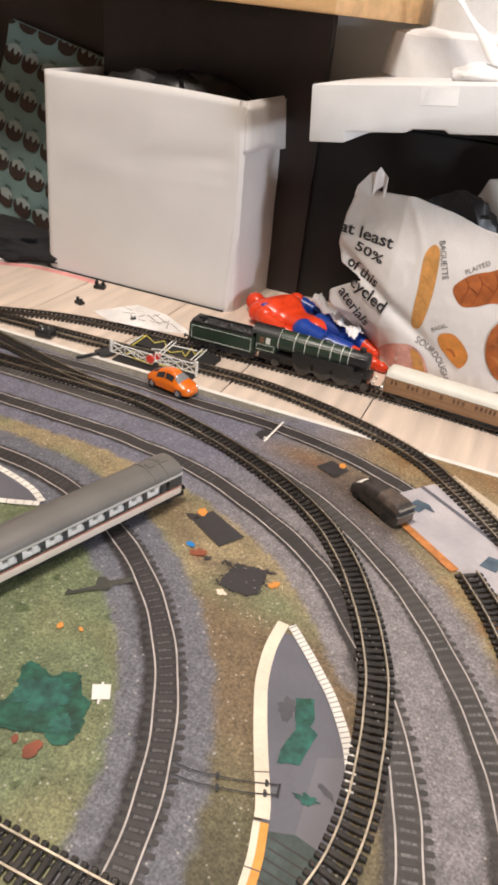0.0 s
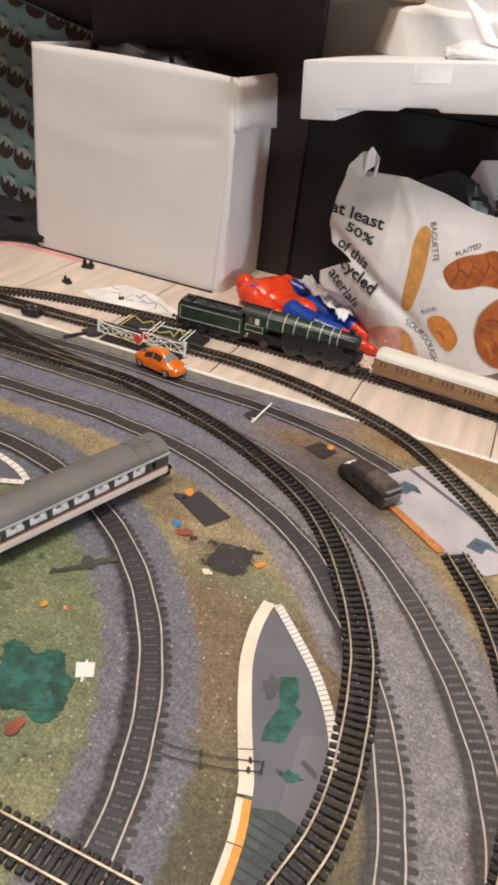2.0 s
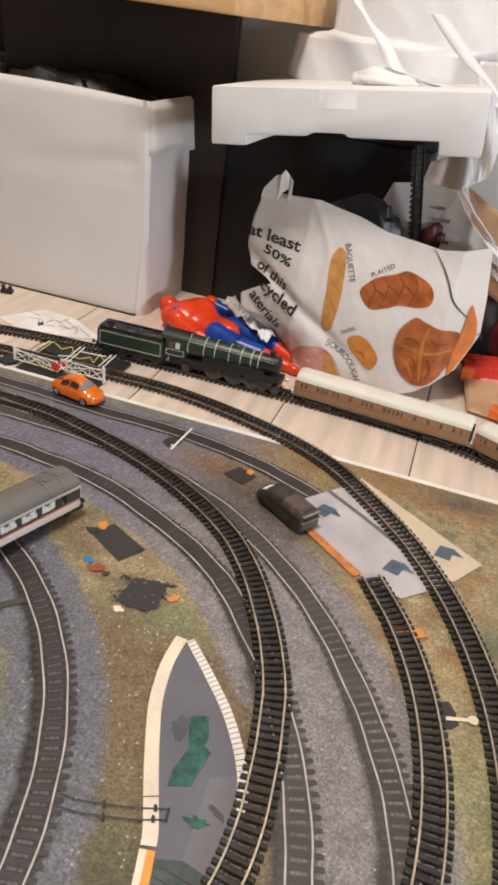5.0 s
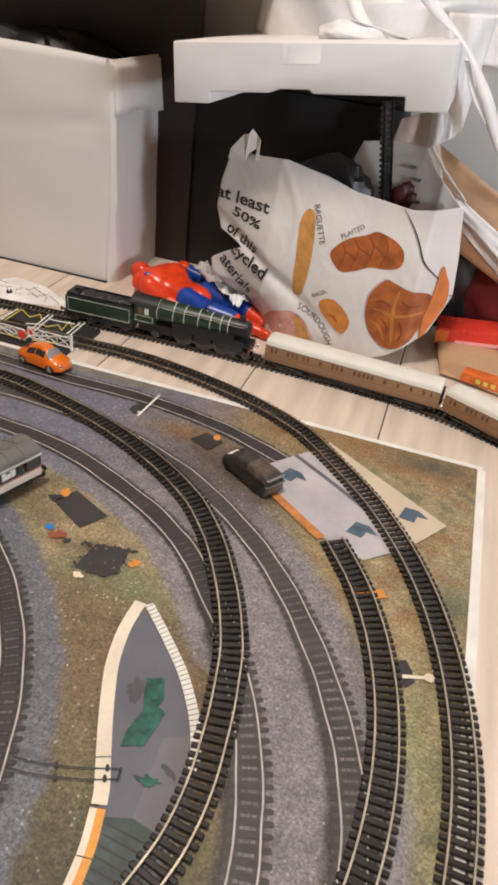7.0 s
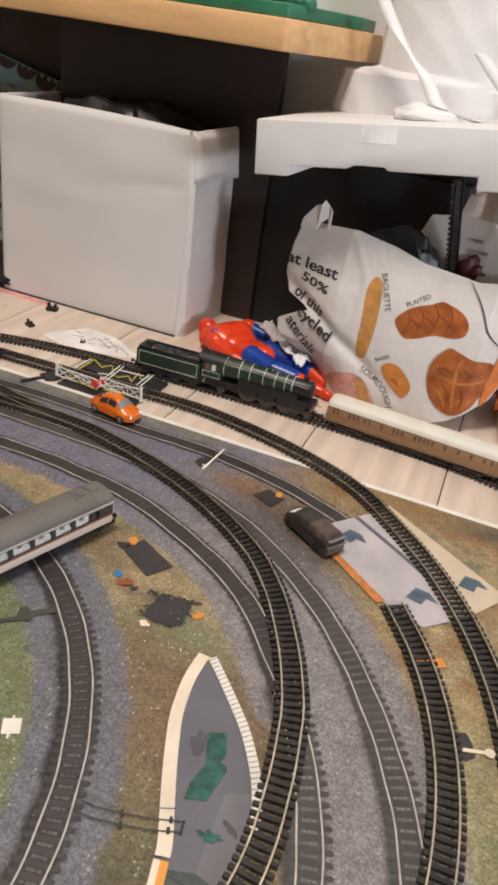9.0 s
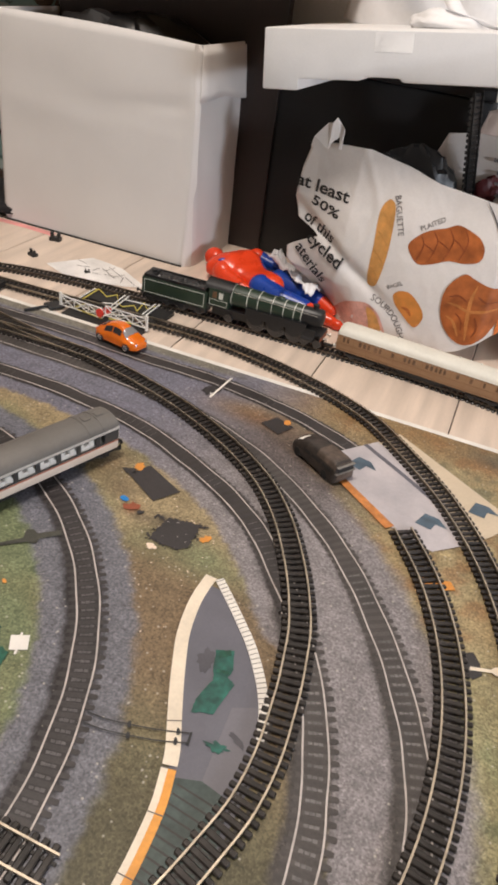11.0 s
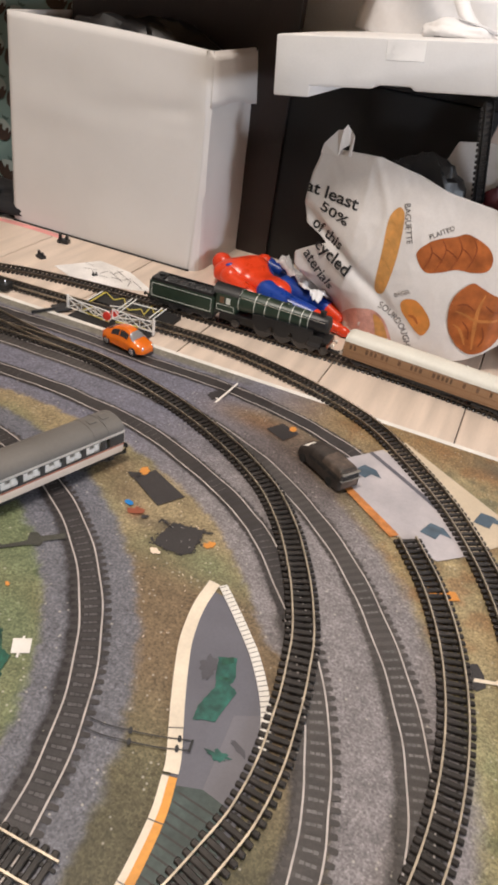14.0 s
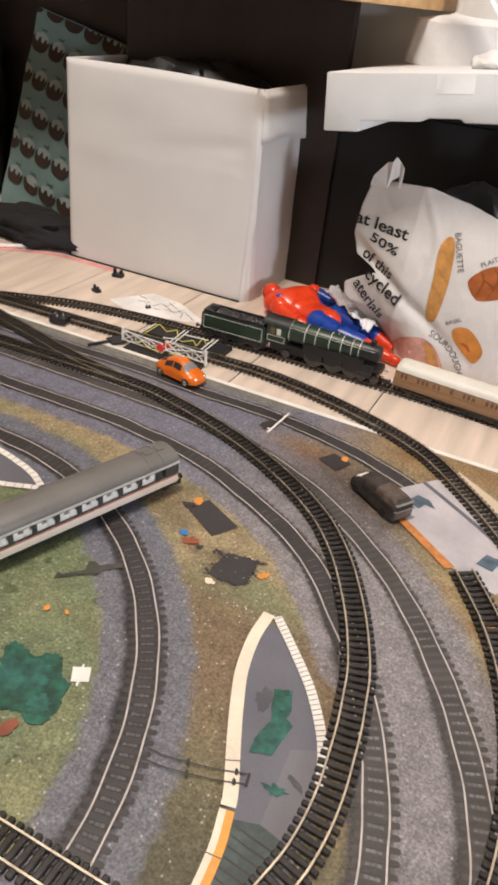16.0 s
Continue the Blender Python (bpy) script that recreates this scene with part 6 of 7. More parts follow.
def bag_point(u, v, back=False):
    zt = np.interp(u, *(BACK_U if back else TOP_U))
    z = v * zt
    x = np.interp(z, *LEFT_Z) * (1 - u) + np.interp(z, *RIGHT_Z) * u
    y = front_y(x, z)
    if back:
        y += 0.004 + 0.085 * max(0.0, math.sin(math.pi * u)) ** 0.6 * (0.6 + 0.4 * v)
    return Vector((x, y, z + 0.0))


bag = tagged(base("carrier_bag", (0, 0, -0.0012)), "white printed carrier bag with bread pictures standing on the floor", "carrier bag")
us, vs = np.linspace(0, 1, 130), np.linspace(0, 1, 96)
bm, rows = loft(lambda u, v: bag_point(u, v), us, vs)
smooth(part("front", bm, M["bag"], bag), 60)
bm, rows = loft(lambda u, v: bag_point(u, v, True), us, vs)
smooth(part("back", bm, M["bag"], bag), 60)
for ob_ in list(bag.children):
    so = ob_.modifiers.new("thick", "SOLIDIFY")
    so.thickness = 0.0006


def strap(name, pts, w, mat, parent, label=""):
    p = [Vector(q) for q in pts]
    dense = []
    for i in range(len(p) - 1):
        a, b, c_, d_ = p[max(i - 1, 0)], p[i], p[i + 1], p[min(i + 2, len(p) - 1)]
        for t_ in np.linspace(0, 1, 10, endpoint=False):
            dense.append(0.5 * (2 * b + (c_ - a) * t_ + (2 * a - 5 * b + 4 * c_ - d_) * t_ ** 2 + (3 * b - a - 3 * c_ + d_) * t_ ** 3))
    dense.append(p[-1])
    bm = bmesh.new()
    prev = None
    for k, q in enumerate(dense):
        tw = 0.5 * math.sin(k * 0.23)
        off = Vector((math.cos(tw) * w, 0.3 * w, math.sin(tw) * w))
        cur = (bm.verts.new(q - off), bm.verts.new(q + Vector((0, -0.2 * w, 0))), bm.verts.new(q + off))
        if prev:
            bm.faces.new((prev[0], prev[1], cur[1], cur[0])), bm.faces.new((prev[1], prev[2], cur[2], cur[1]))
        prev = cur
    ob = part(name, bm, mat, parent, label)
    so = ob.modifiers.new("thick", "SOLIDIFY")
    so.thickness = 0.0007
    return smooth(ob, 60)


bm = bmesh.new()
f_ = bm.faces.new([bm.verts.new((x_, 0.222 + 0.35 * max(0, z_ - 0.225) + 0.003 * math.sin(x_ * 400), z_)) for x_, z_ in ((-0.3893, 0.2200), (-0.3872, 0.2317), (-0.3735, 0.2494), (-0.3660, 0.2516), (-0.3631, 0.2578), (-0.3575, 0.2517), (-0.3495, 0.2471), (-0.3475, 0.2240), (-0.3515, 0.2240), (-0.3536, 0.2370), (-0.3622, 0.2296), (-0.3648, 0.2215))])
bmesh.ops.triangulate(bm, faces=[f_])
hd = part("handle", bm, M["bag"], bag, "crumpled white bag handle")
hd.modifiers.new("thick", "SOLIDIFY").thickness = 0.0008


def lay(name, outline, mat, lift, label="", rings=6):
    """A printed picture that follows the front of the bag: rings from its middle to its outline."""
    cx, cz = sum(p[0] for p in outline) / len(outline), sum(p[1] for p in outline) / len(outline)
    bm = bmesh.new()
    rows = []
    for k in range(1, rings + 1):
        f = k / rings
        rows.append([bm.verts.new((cx + f * (x - cx), front_y(cx + f * (x - cx), cz + f * (z - cz)) - lift, cz + f * (z - cz))) for x, z in outline])
    mid = bm.verts.new((cx, front_y(cx, cz) - lift, cz))
    n_ = len(outline)
    for i in range(n_):
        bm.faces.new((mid, rows[0][i], rows[0][(i + 1) % n_]))
        for a, b in zip(rows, rows[1:]):
            bm.faces.new((a[i], b[i], b[(i + 1) % n_], a[(i + 1) % n_]))
    return smooth(part(name, bm, mat, bag, label), 60)


def soft_outline(pts, n=8):
    p = np.array(pts + pts[:3], float)
    out = []
    for i in range(len(pts)):
        a, b, c_, d_ = p[i], p[i + 1], p[i + 2], p[(i + 3) % len(p)] if i + 3 < len(p) else p[i + 3 - len(pts)]
        for t_ in np.linspace(0, 1, n, endpoint=False):
            q = 0.5 * (2 * b + (c_ - a) * t_ + (2 * a - 5 * b + 4 * c_ - d_) * t_ ** 2 + (3 * b - a - 3 * c_ + d_) * t_ ** 3)
            out.append((q[0], q[1]))
    return out


def stroke(name, pts, w, mat, lift):
    ln = spline(pts, 0.003)
    nn_, _ = normals(ln)
    bm = bmesh.new()
    prev = None
    for k, ((x, z), (nx, nz)) in enumerate(zip(ln, nn_)):
        ww = w * math.sin(math.pi * (k + 0.6) / (len(ln) + 0.2)) ** 0.5
        cur = [bm.verts.new((x + o * nx, front_y(x + o * nx, z + o * nz) - lift, z + o * nz)) for o in (-ww, ww)]
        if prev:
            bm.faces.new((prev[0], prev[1], cur[1], cur[0]))
        prev = cur
    return part(name, bm, mat, bag)


lay("baguette_print", soft_outline([(-0.2715, 0.1815), (-0.2625, 0.1770), (-0.2585, 0.157), (-0.2570, 0.12), (-0.2600, 0.085), (-0.2640, 0.071), (-0.2725, 0.0690), (-0.2770, 0.080), (-0.2775, 0.124), (-0.2795, 0.165)]), M["baguette"], 0.0012, "printed picture of a baguette", 5)
for z_ in (0.165, 0.142, 0.118, 0.095):
    stroke("crust_mark", [(-0.276, z_), (-0.269, z_ - 0.005), (-0.261, z_ - 0.014)], 0.0011, M["bread_mark"], 0.0016)
lay("loaf_print", soft_outline([(-0.2338, 0.1332), (-0.2229, 0.1496), (-0.2103, 0.1577), (-0.1938, 0.1638), (-0.1812, 0.1703), (-0.1665, 0.1679), (-0.1505, 0.1608), (-0.1417, 0.1488), (-0.1435, 0.1343), (-0.1596, 0.1275), (-0.1808, 0.1259), (-0.2007, 0.1173), (-0.2186, 0.1148)]), M["crust"], 0.0012, "printed picture of a plaited loaf")
for a_ in ([(-0.2215, 0.150), (-0.2155, 0.140), (-0.2165, 0.129), (-0.2205, 0.117)], [(-0.2080, 0.158), (-0.2000, 0.147), (-0.2010, 0.133), (-0.2060, 0.118)], [(-0.1900, 0.165), (-0.1815, 0.153), (-0.1830, 0.139), (-0.1880, 0.124)], [(-0.1715, 0.168), (-0.1640, 0.156), (-0.1650, 0.142), (-0.1690, 0.128)],
           [(-0.2155, 0.140), (-0.2085, 0.137), (-0.2010, 0.133)], [(-0.2000, 0.147), (-0.1915, 0.144), (-0.1830, 0.139)], [(-0.1815, 0.153), (-0.1730, 0.149), (-0.1650, 0.142)]):
    stroke("crust_mark", a_, 0.0008, M["crust_dark"], 0.0016)
lay("loaf_print", soft_outline([(-0.1564, 0.1151), (-0.1420, 0.1125), (-0.1257, 0.1075), (-0.0985, 0.1022), (-0.0940, 0.085), (-0.0965, 0.068), (-0.1035, 0.0519), (-0.1114, 0.0362), (-0.1304, 0.0235), (-0.1510, 0.0299), (-0.1674, 0.0491), (-0.1740, 0.0717), (-0.1720, 0.0954)]), M["crust"], 0.0024, "printed picture of a round scored loaf")
for a_, w_ in (([(-0.1360, 0.106), (-0.1390, 0.085), (-0.1365, 0.058), (-0.1315, 0.030)], 0.0024), ([(-0.1660, 0.076), (-0.1520, 0.074), (-0.1380, 0.070), (-0.1180, 0.074), (-0.0990, 0.080)], 0.0020), ([(-0.1640, 0.058), (-0.1530, 0.052), (-0.1420, 0.034)], 0.0018)):
    stroke("crust_mark", a_, w_, M["crust_light"], 0.0029)
for a_ in ([(-0.1660, 0.084), (-0.1550, 0.088), (-0.1430, 0.082)], [(-0.1320, 0.092), (-0.1200, 0.086), (-0.1060, 0.088)], [(-0.1530, 0.064), (-0.1440, 0.056), (-0.1400, 0.042)], [(-0.1280, 0.064), (-0.1220, 0.050), (-0.1250, 0.036)]):
    stroke("crust_mark", a_, 0.0012, M["crust_dark"], 0.0028)
lay("loaf_print", soft_outline([(-0.0921, 0.1388), (-0.0840, 0.126), (-0.0781, 0.1125), (-0.0766, 0.0896), (-0.0869, 0.0628), (-0.0982, 0.0419), (-0.0995, 0.0715), (-0.0947, 0.1058)]), M["bread_o"], 0.0032, "printed orange loaf on the folded edge", 5)
lay("bagel_print", soft_outline([(-0.2365, 0.066), (-0.2300, 0.0735), (-0.2170, 0.0745), (-0.2020, 0.064), (-0.1925, 0.051), (-0.1925, 0.040), (-0.1985, 0.0300), (-0.2070, 0.0330), (-0.2200, 0.044), (-0.2310, 0.054)]), M["bagel"], 0.0012, "printed picture of a bagel")
stroke("crust_mark", [(-0.222, 0.053), (-0.214, 0.052), (-0.208, 0.045)], 0.0018, M["crust"], 0.0016)
lay("sourdough_print", soft_outline([(-0.318, 0.012), (-0.308, 0.030), (-0.292, 0.041), (-0.270, 0.0455), (-0.252, 0.036), (-0.240, 0.018), (-0.236, 0.004), (-0.262, 0.003), (-0.295, 0.004)]), M["pink"], 0.0012, "printed picture of a sourdough loaf")
lay("sourdough_print", soft_outline([(-0.268, 0.040), (-0.256, 0.036), (-0.246, 0.022), (-0.241, 0.006), (-0.256, 0.006), (-0.262, 0.022)]), M["baguette"], 0.0016, "", 4)


def glyphs(text, heavy=0.0):
    cu = bpy.data.curves.new("words", "FONT")
    cu.body, cu.size, cu.resolution_u, cu.offset = text, 1.0, 3, heavy
    tmp = bpy.data.objects.new("words", cu)
    scene.collection.objects.link(tmp)
    dg = bpy.context.evaluated_depsgraph_get()
    me = bpy.data.meshes.new_from_object(tmp.evaluated_get(dg))
    bpy.data.objects.remove(tmp)
    bpy.data.curves.remove(cu)
    return me


def words(text, a, b, tall, mat, lift=0.0014, bend=0.0, bold=0.0):
    """Writing along a line on the front of the bag, from a to b, of the given height."""
    me = glyphs(text, bold)
    xs = [v.co.x for v in me.vertices]
    w = max(xs) - min(xs)
    d_ = Vector((b[0] - a[0], b[1] - a[1]))
    L = d_.length
    d_.normalize()
    n_ = Vector((-d_.y, d_.x))
    for v in me.vertices:
        t_ = (v.co.x - min(xs)) / w
        up = v.co.y * tall / 0.7
        ang = bend * (t_ - 0.5)
        p = Vector(a) + d_ * (t_ * L) + n_ * (bend * L * 0.5 * (0.25 - (t_ - 0.5) ** 2) * 2)
        u_ = Vector((n_.x * math.cos(-2 * ang) - n_.y * math.sin(-2 * ang), n_.x * math.sin(-2 * ang) + n_.y * math.cos(-2 * ang)))
        p = p + u_ * up
        v.co = (p.x, front_y(p.x, p.y) - lift, p.y)
    me.materials.append(mat)
    ob = new("lettering", me)
    ob.parent = bag
    return ob


words("at least", (-0.4035, 0.1685), (-0.3234, 0.1645), 0.0150, M["ink"], bold=0.018)
words("50%", (-0.3765, 0.1510), (-0.3335, 0.1415), 0.0118, M["ink"], bold=0.018)
words("of this", (-0.3850, 0.1265), (-0.3365, 0.1075), 0.0150, M["ink"], bold=0.018)
words("cycled", (-0.3745, 0.1010), (-0.3185, 0.0790), 0.0165, M["ink"], lift=0.0026, bold=0.018)
words("aterials", (-0.3905, 0.0850), (-0.3420, 0.0470), 0.0165, M["ink"], lift=0.0030, bold=0.018)
words("BAGUETTE", (-0.2655, 0.1870), (-0.2490, 0.1420), 0.0075, M["ink_grey"])
words("PLAITED", (-0.2222, 0.1545), (-0.1965, 0.1715), 0.0060, M["ink_grey"])
words("BAGEL", (-0.2457, 0.0720), (-0.2270, 0.0830), 0.0052, M["ink_grey"])
words("SOURDOUGH", (-0.2650, 0.0510), (-0.2170, 0.0085), 0.0085, M["ink_grey"], bend=0.55)
# the dark seam that runs down beside the folded edge
stroke("seam", [(-0.1552, 0.2040), (-0.1401, 0.1864), (-0.1283, 0.1686), (-0.1144, 0.1429), (-0.0919, 0.1206), (-0.0830, 0.1052)], 0.0009, M["ink"], 0.0026)
stroke("seam", [(-0.0790, 0.1000), (-0.0700, 0.0985), (-0.0670, 0.0900)], 0.0006, M["ink"], 0.0026)

# what stands in the bag
lump("black_liner", (-0.262, 0.247, 0.155), (0.072, 0.024, 0.075), 7.0, 0.3, M["shine_black"], "crumpled black plastic liner inside the carrier bag", "plastic bag", sharp=True)
for u_, v_, w_, h_ in ((0.76, 0.905, 0.010, 0.0042), (0.79, 0.855, 0.013, 0.0042), (0.77, 0.805, 0.009, 0.0042), (0.80, 0.760, 0.011, 0.0042)):
    q_ = bag_point(u_, v_, True)
    part("lettering", box((q_.x - w_ / 2, q_.y - 0.0030, q_.z - h_ / 2), (q_.x + w_ / 2, q_.y - 0.0022, q_.z + h_ / 2)), M["ink_grey"], bag, "grey bar of print seen from inside")
up = tagged(base("loose_track", (-0.190, 0.252, 0.120)), "piece of black model track standing upright in the bag", "model railway track", "model railway tracks")
up.matrix_world = pose(-0.178, 0.268, 0.150, 0, -101, 0) @ pose(0, 0, 0, 152, 0, 0)
straight = spline([(0, 0), (0.08, 0.0), (0.162, 0.0)])
for o in (-GAUGE / 2, GAUGE / 2):
    part("rail", ribbon(straight, o, 0.00065, 0.0021, 0.0047), M["soot"], up)
part("web", box((0, -0.0090, 0.0002), (0.160, 0.0090, 0.0009)), M["soot"], up)
for k in range(24):
    share("sleeper", SLEEPER, pose(0.003 + 0.0066 * k, 0, 0), up)

# ---- things beside and behind the bag ----
def sheet_thing(name, fn, nu, nv, mat, label, cat, thick=0.0008):
    bm, _ = loft(fn, np.linspace(0, 1, nu), np.linspace(0, 1, nv))
    ob = part(name, bm, mat)
    ob.modifiers.new("thick", "SOLIDIFY").thickness = thick
    smooth(ob, 35)
    return tagged(ob, label, cat)


def quad_fn(bl, br, tl, tr, amp, seed):
    bl, br, tl, tr = Vector(bl), Vector(br), Vector(tl), Vector(tr)

    def fn(u, v):
        p = (bl * (1 - u) + br * u) * (1 - v) + (tl * (1 - u) + tr * u) * v
        return p + Vector((0, amp * (noise.noise((u * 3 + seed, v * 3, 0)) + 0.5 * abs(noise.noise((u * 7, v * 7 + seed, 2)))), 0))
    return fn


sheet_thing("card_flap", quad_fn((-0.206, 0.330, 0.215), (-0.120, 0.326, 0.215), (-0.192, 0.325, 0.284), (-0.150, 0.322, 0.302), 0.006, 3), 16, 12, M["greybrown"], "folded pinkish brown card flap behind the carrier bag", "cardboard", 0.0015)
# cardboard sleeve leaning at an angle, with torn white edge
sheet_thing("card_sleeve", quad_fn((-0.158, 0.337, 0.170), (0.02, 0.350, 0.075), (-0.152, 0.334, 0.268), (0.02, 0.350, 0.178), 0.007, 9), 22, 14, M["card"], "brown card sleeve leaning behind the carrier bag", "cardboard", 0.0025)
sheet_thing("torn_paper", quad_fn((-0.094, 0.300, 0.188), (0.03, 0.310, 0.100), (-0.101, 0.297, 0.212), (0.03, 0.308, 0.134), 0.004, 11), 24, 8, M["film"], "torn white paper strip on the card sleeve", "paper")
sheet_thing("torn_paper", quad_fn((-0.088, 0.312, 0.168), (0.03, 0.322, 0.072), (-0.086, 0.306, 0.186), (0.03, 0.316, 0.099), 0.004, 15), 24, 8, M["greybrown"], "torn pinkish paper strip below the white one", "paper")
sheet_thing("torn_paper", lambda u, v: Vector((-0.147 + 0.058 * u + 0.0045 * v, 0.292 + 0.004 * u - 0.002 * v, 0.262 - 0.020 * min(1, u * 3) - 0.038 * max(0, u - 0.3) / 0.7 + 0.0015 * v + 0.001 * noise.noise((u * 9, v, 3)))), 20, 4, M["paper"], "white folded paper edge beside the carrier bag", "paper")
lump("dark_red_cloth", (0.02, 0.395, 0.07), (0.085, 0.05, 0.085), 4.0, 0.25, M["darkred"], "folded dark red cloth on the floor", "cloth", floor_z=-0.0012)
lump("dark_red_wrapper", (-0.163, 0.280, 0.192), (0.019, 0.010, 0.021), 3.3, 0.5, M["wine"], "crumpled dark red wrapper inside the carrier bag", "wrapper", sharp=True)
lump("black_sack", (-0.075, 0.40, 0.085), (0.06, 0.042, 0.10), 8.0, 0.25, M["shine_black"], "black plastic sack behind the carrier bag", "plastic bag", floor_z=-0.0012, sharp=True)
pk = tagged(base("red_packet", (-0.030, 0.305, 0.012), 4), "bright red food packet with plain stripes lying on card", "packet")
smooth(part("box", box((-0.046, -0.02, 0), (0.075, 0.03, 0.027), 0.0025, m=pose(0, 0, 0, 0, -5, 0)), M["redbox"], pk), 35)
part("stripe", box((-0.047, -0.0205, 0.004), (-0.030, -0.0198, 0.023), m=pose(0, 0, 0, 0, -5, 0)), M["orangepack"], pk)
part("stripe", box((-0.02, -0.0206, 0.006), (0.06, -0.0199, 0.011), m=pose(0, 0, 0, 0, -5, 0)), M["pinktape"], pk)
sheet_thing("brown_paper", quad_fn((-0.060, 0.205, 0.003), (0.09, 0.165, 0.003), (-0.075, 0.300, 0.018), (0.10, 0.270, 0.022), 0.004, 14), 22, 14, M["card"], "crumpled brown paper on the floor", "paper")
ok = tagged(base("orange_packet", (0.010, 0.196, 0.004), -12), "small orange packet with yellow bars lying by the track", "packet")
smooth(part("box", box((-0.042, -0.010, 0), (0.07, 0.014, 0.013), 0.002), M["orangepack"], ok), 35)
for k in range(5):
    part("bar", box((-0.022 + k * 0.010, -0.0106, 0.0035), (-0.016 + k * 0.010, -0.0098, 0.0095)), M["yellow"], ok)

# white plastic bag heaped on and behind the slab
def big_bag_at(u, v):
    z = 0.352 + 0.30 * v
    left = -0.428 + 0.008 * np.clip((z - 0.36) / 0.045, 0, 1) + 0.050 * np.clip((z - 0.406) / 0.008, 0, 1)
    x = left + (0.055 - left) * u
    y = 0.450 - 0.105 * max(0.0, math.sin(math.pi * min(1, 0.04 + u * 0.98))) ** 0.55 * (1 - 0.12 * v)
    y += 0.010 * noise.noise((u * 3, v * 2, 1)) + 0.004 * abs(noise.noise((u * 8 + v * 5, v * 2, 4))) - 0.004 * math.exp(-((u - 0.45 - 0.25 * v) / 0.03) ** 2)
    return Vector((x, y, z + 0.008 * noise.noise((u * 4, 0, 7))))


big_bag = sheet_thing("white_plastic_bag", big_bag_at, 70, 90, M["film"], "big smooth white plastic bag behind the foam slab", "plastic bag")
lump("white_plastic_bag", (-0.262, 0.285, 0.370), (0.046, 0.030, 0.014), 1.6, 0.22, M["film"], "small crumpled white plastic bag on the foam slab", "plastic bag")
sheet_thing("white_plastic_bag", lambda u, v: Vector((-0.163 + 0.012 * (1 - v) + (0.056 - 0.020 * (1 - v)) * u, 0.318 - 0.016 * math.sin(math.pi * u) + 0.006 * noise.noise((u * 3, v * 3, 9)) + 0.004 * abs(noise.noise((u * 6 + v * 4, v * 2, 5))), 0.256 + 0.024 * u + (0.150 - 0.02 * u) * v)), 30, 30, M["film"], "white plastic bag hanging beside the foam slab", "plastic bag")
strap("handle", [(-0.392, 0.338, 0.530), (-0.349, 0.330, 0.472), (-0.312, 0.315, 0.437), (-0.281, 0.300, 0.411), (-0.255, 0.272, 0.386), (-0.215, 0.266, 0.377), (-0.165, 0.270, 0.374)], 0.0078, M["film"], big_bag)
strap("handle", [(-0.222, 0.272, 0.446), (-0.173, 0.270, 0.405), (-0.132, 0.270, 0.375), (-0.098, 0.270, 0.331), (-0.070, 0.275, 0.285), (-0.048, 0.280, 0.250)], 0.0068, M["film"], big_bag)
strap("handle", [(-0.128, 0.276, 0.362), (-0.111, 0.272, 0.329), (-0.089, 0.272, 0.302), (-0.066, 0.276, 0.274)], 0.0030, M["film"], big_bag)


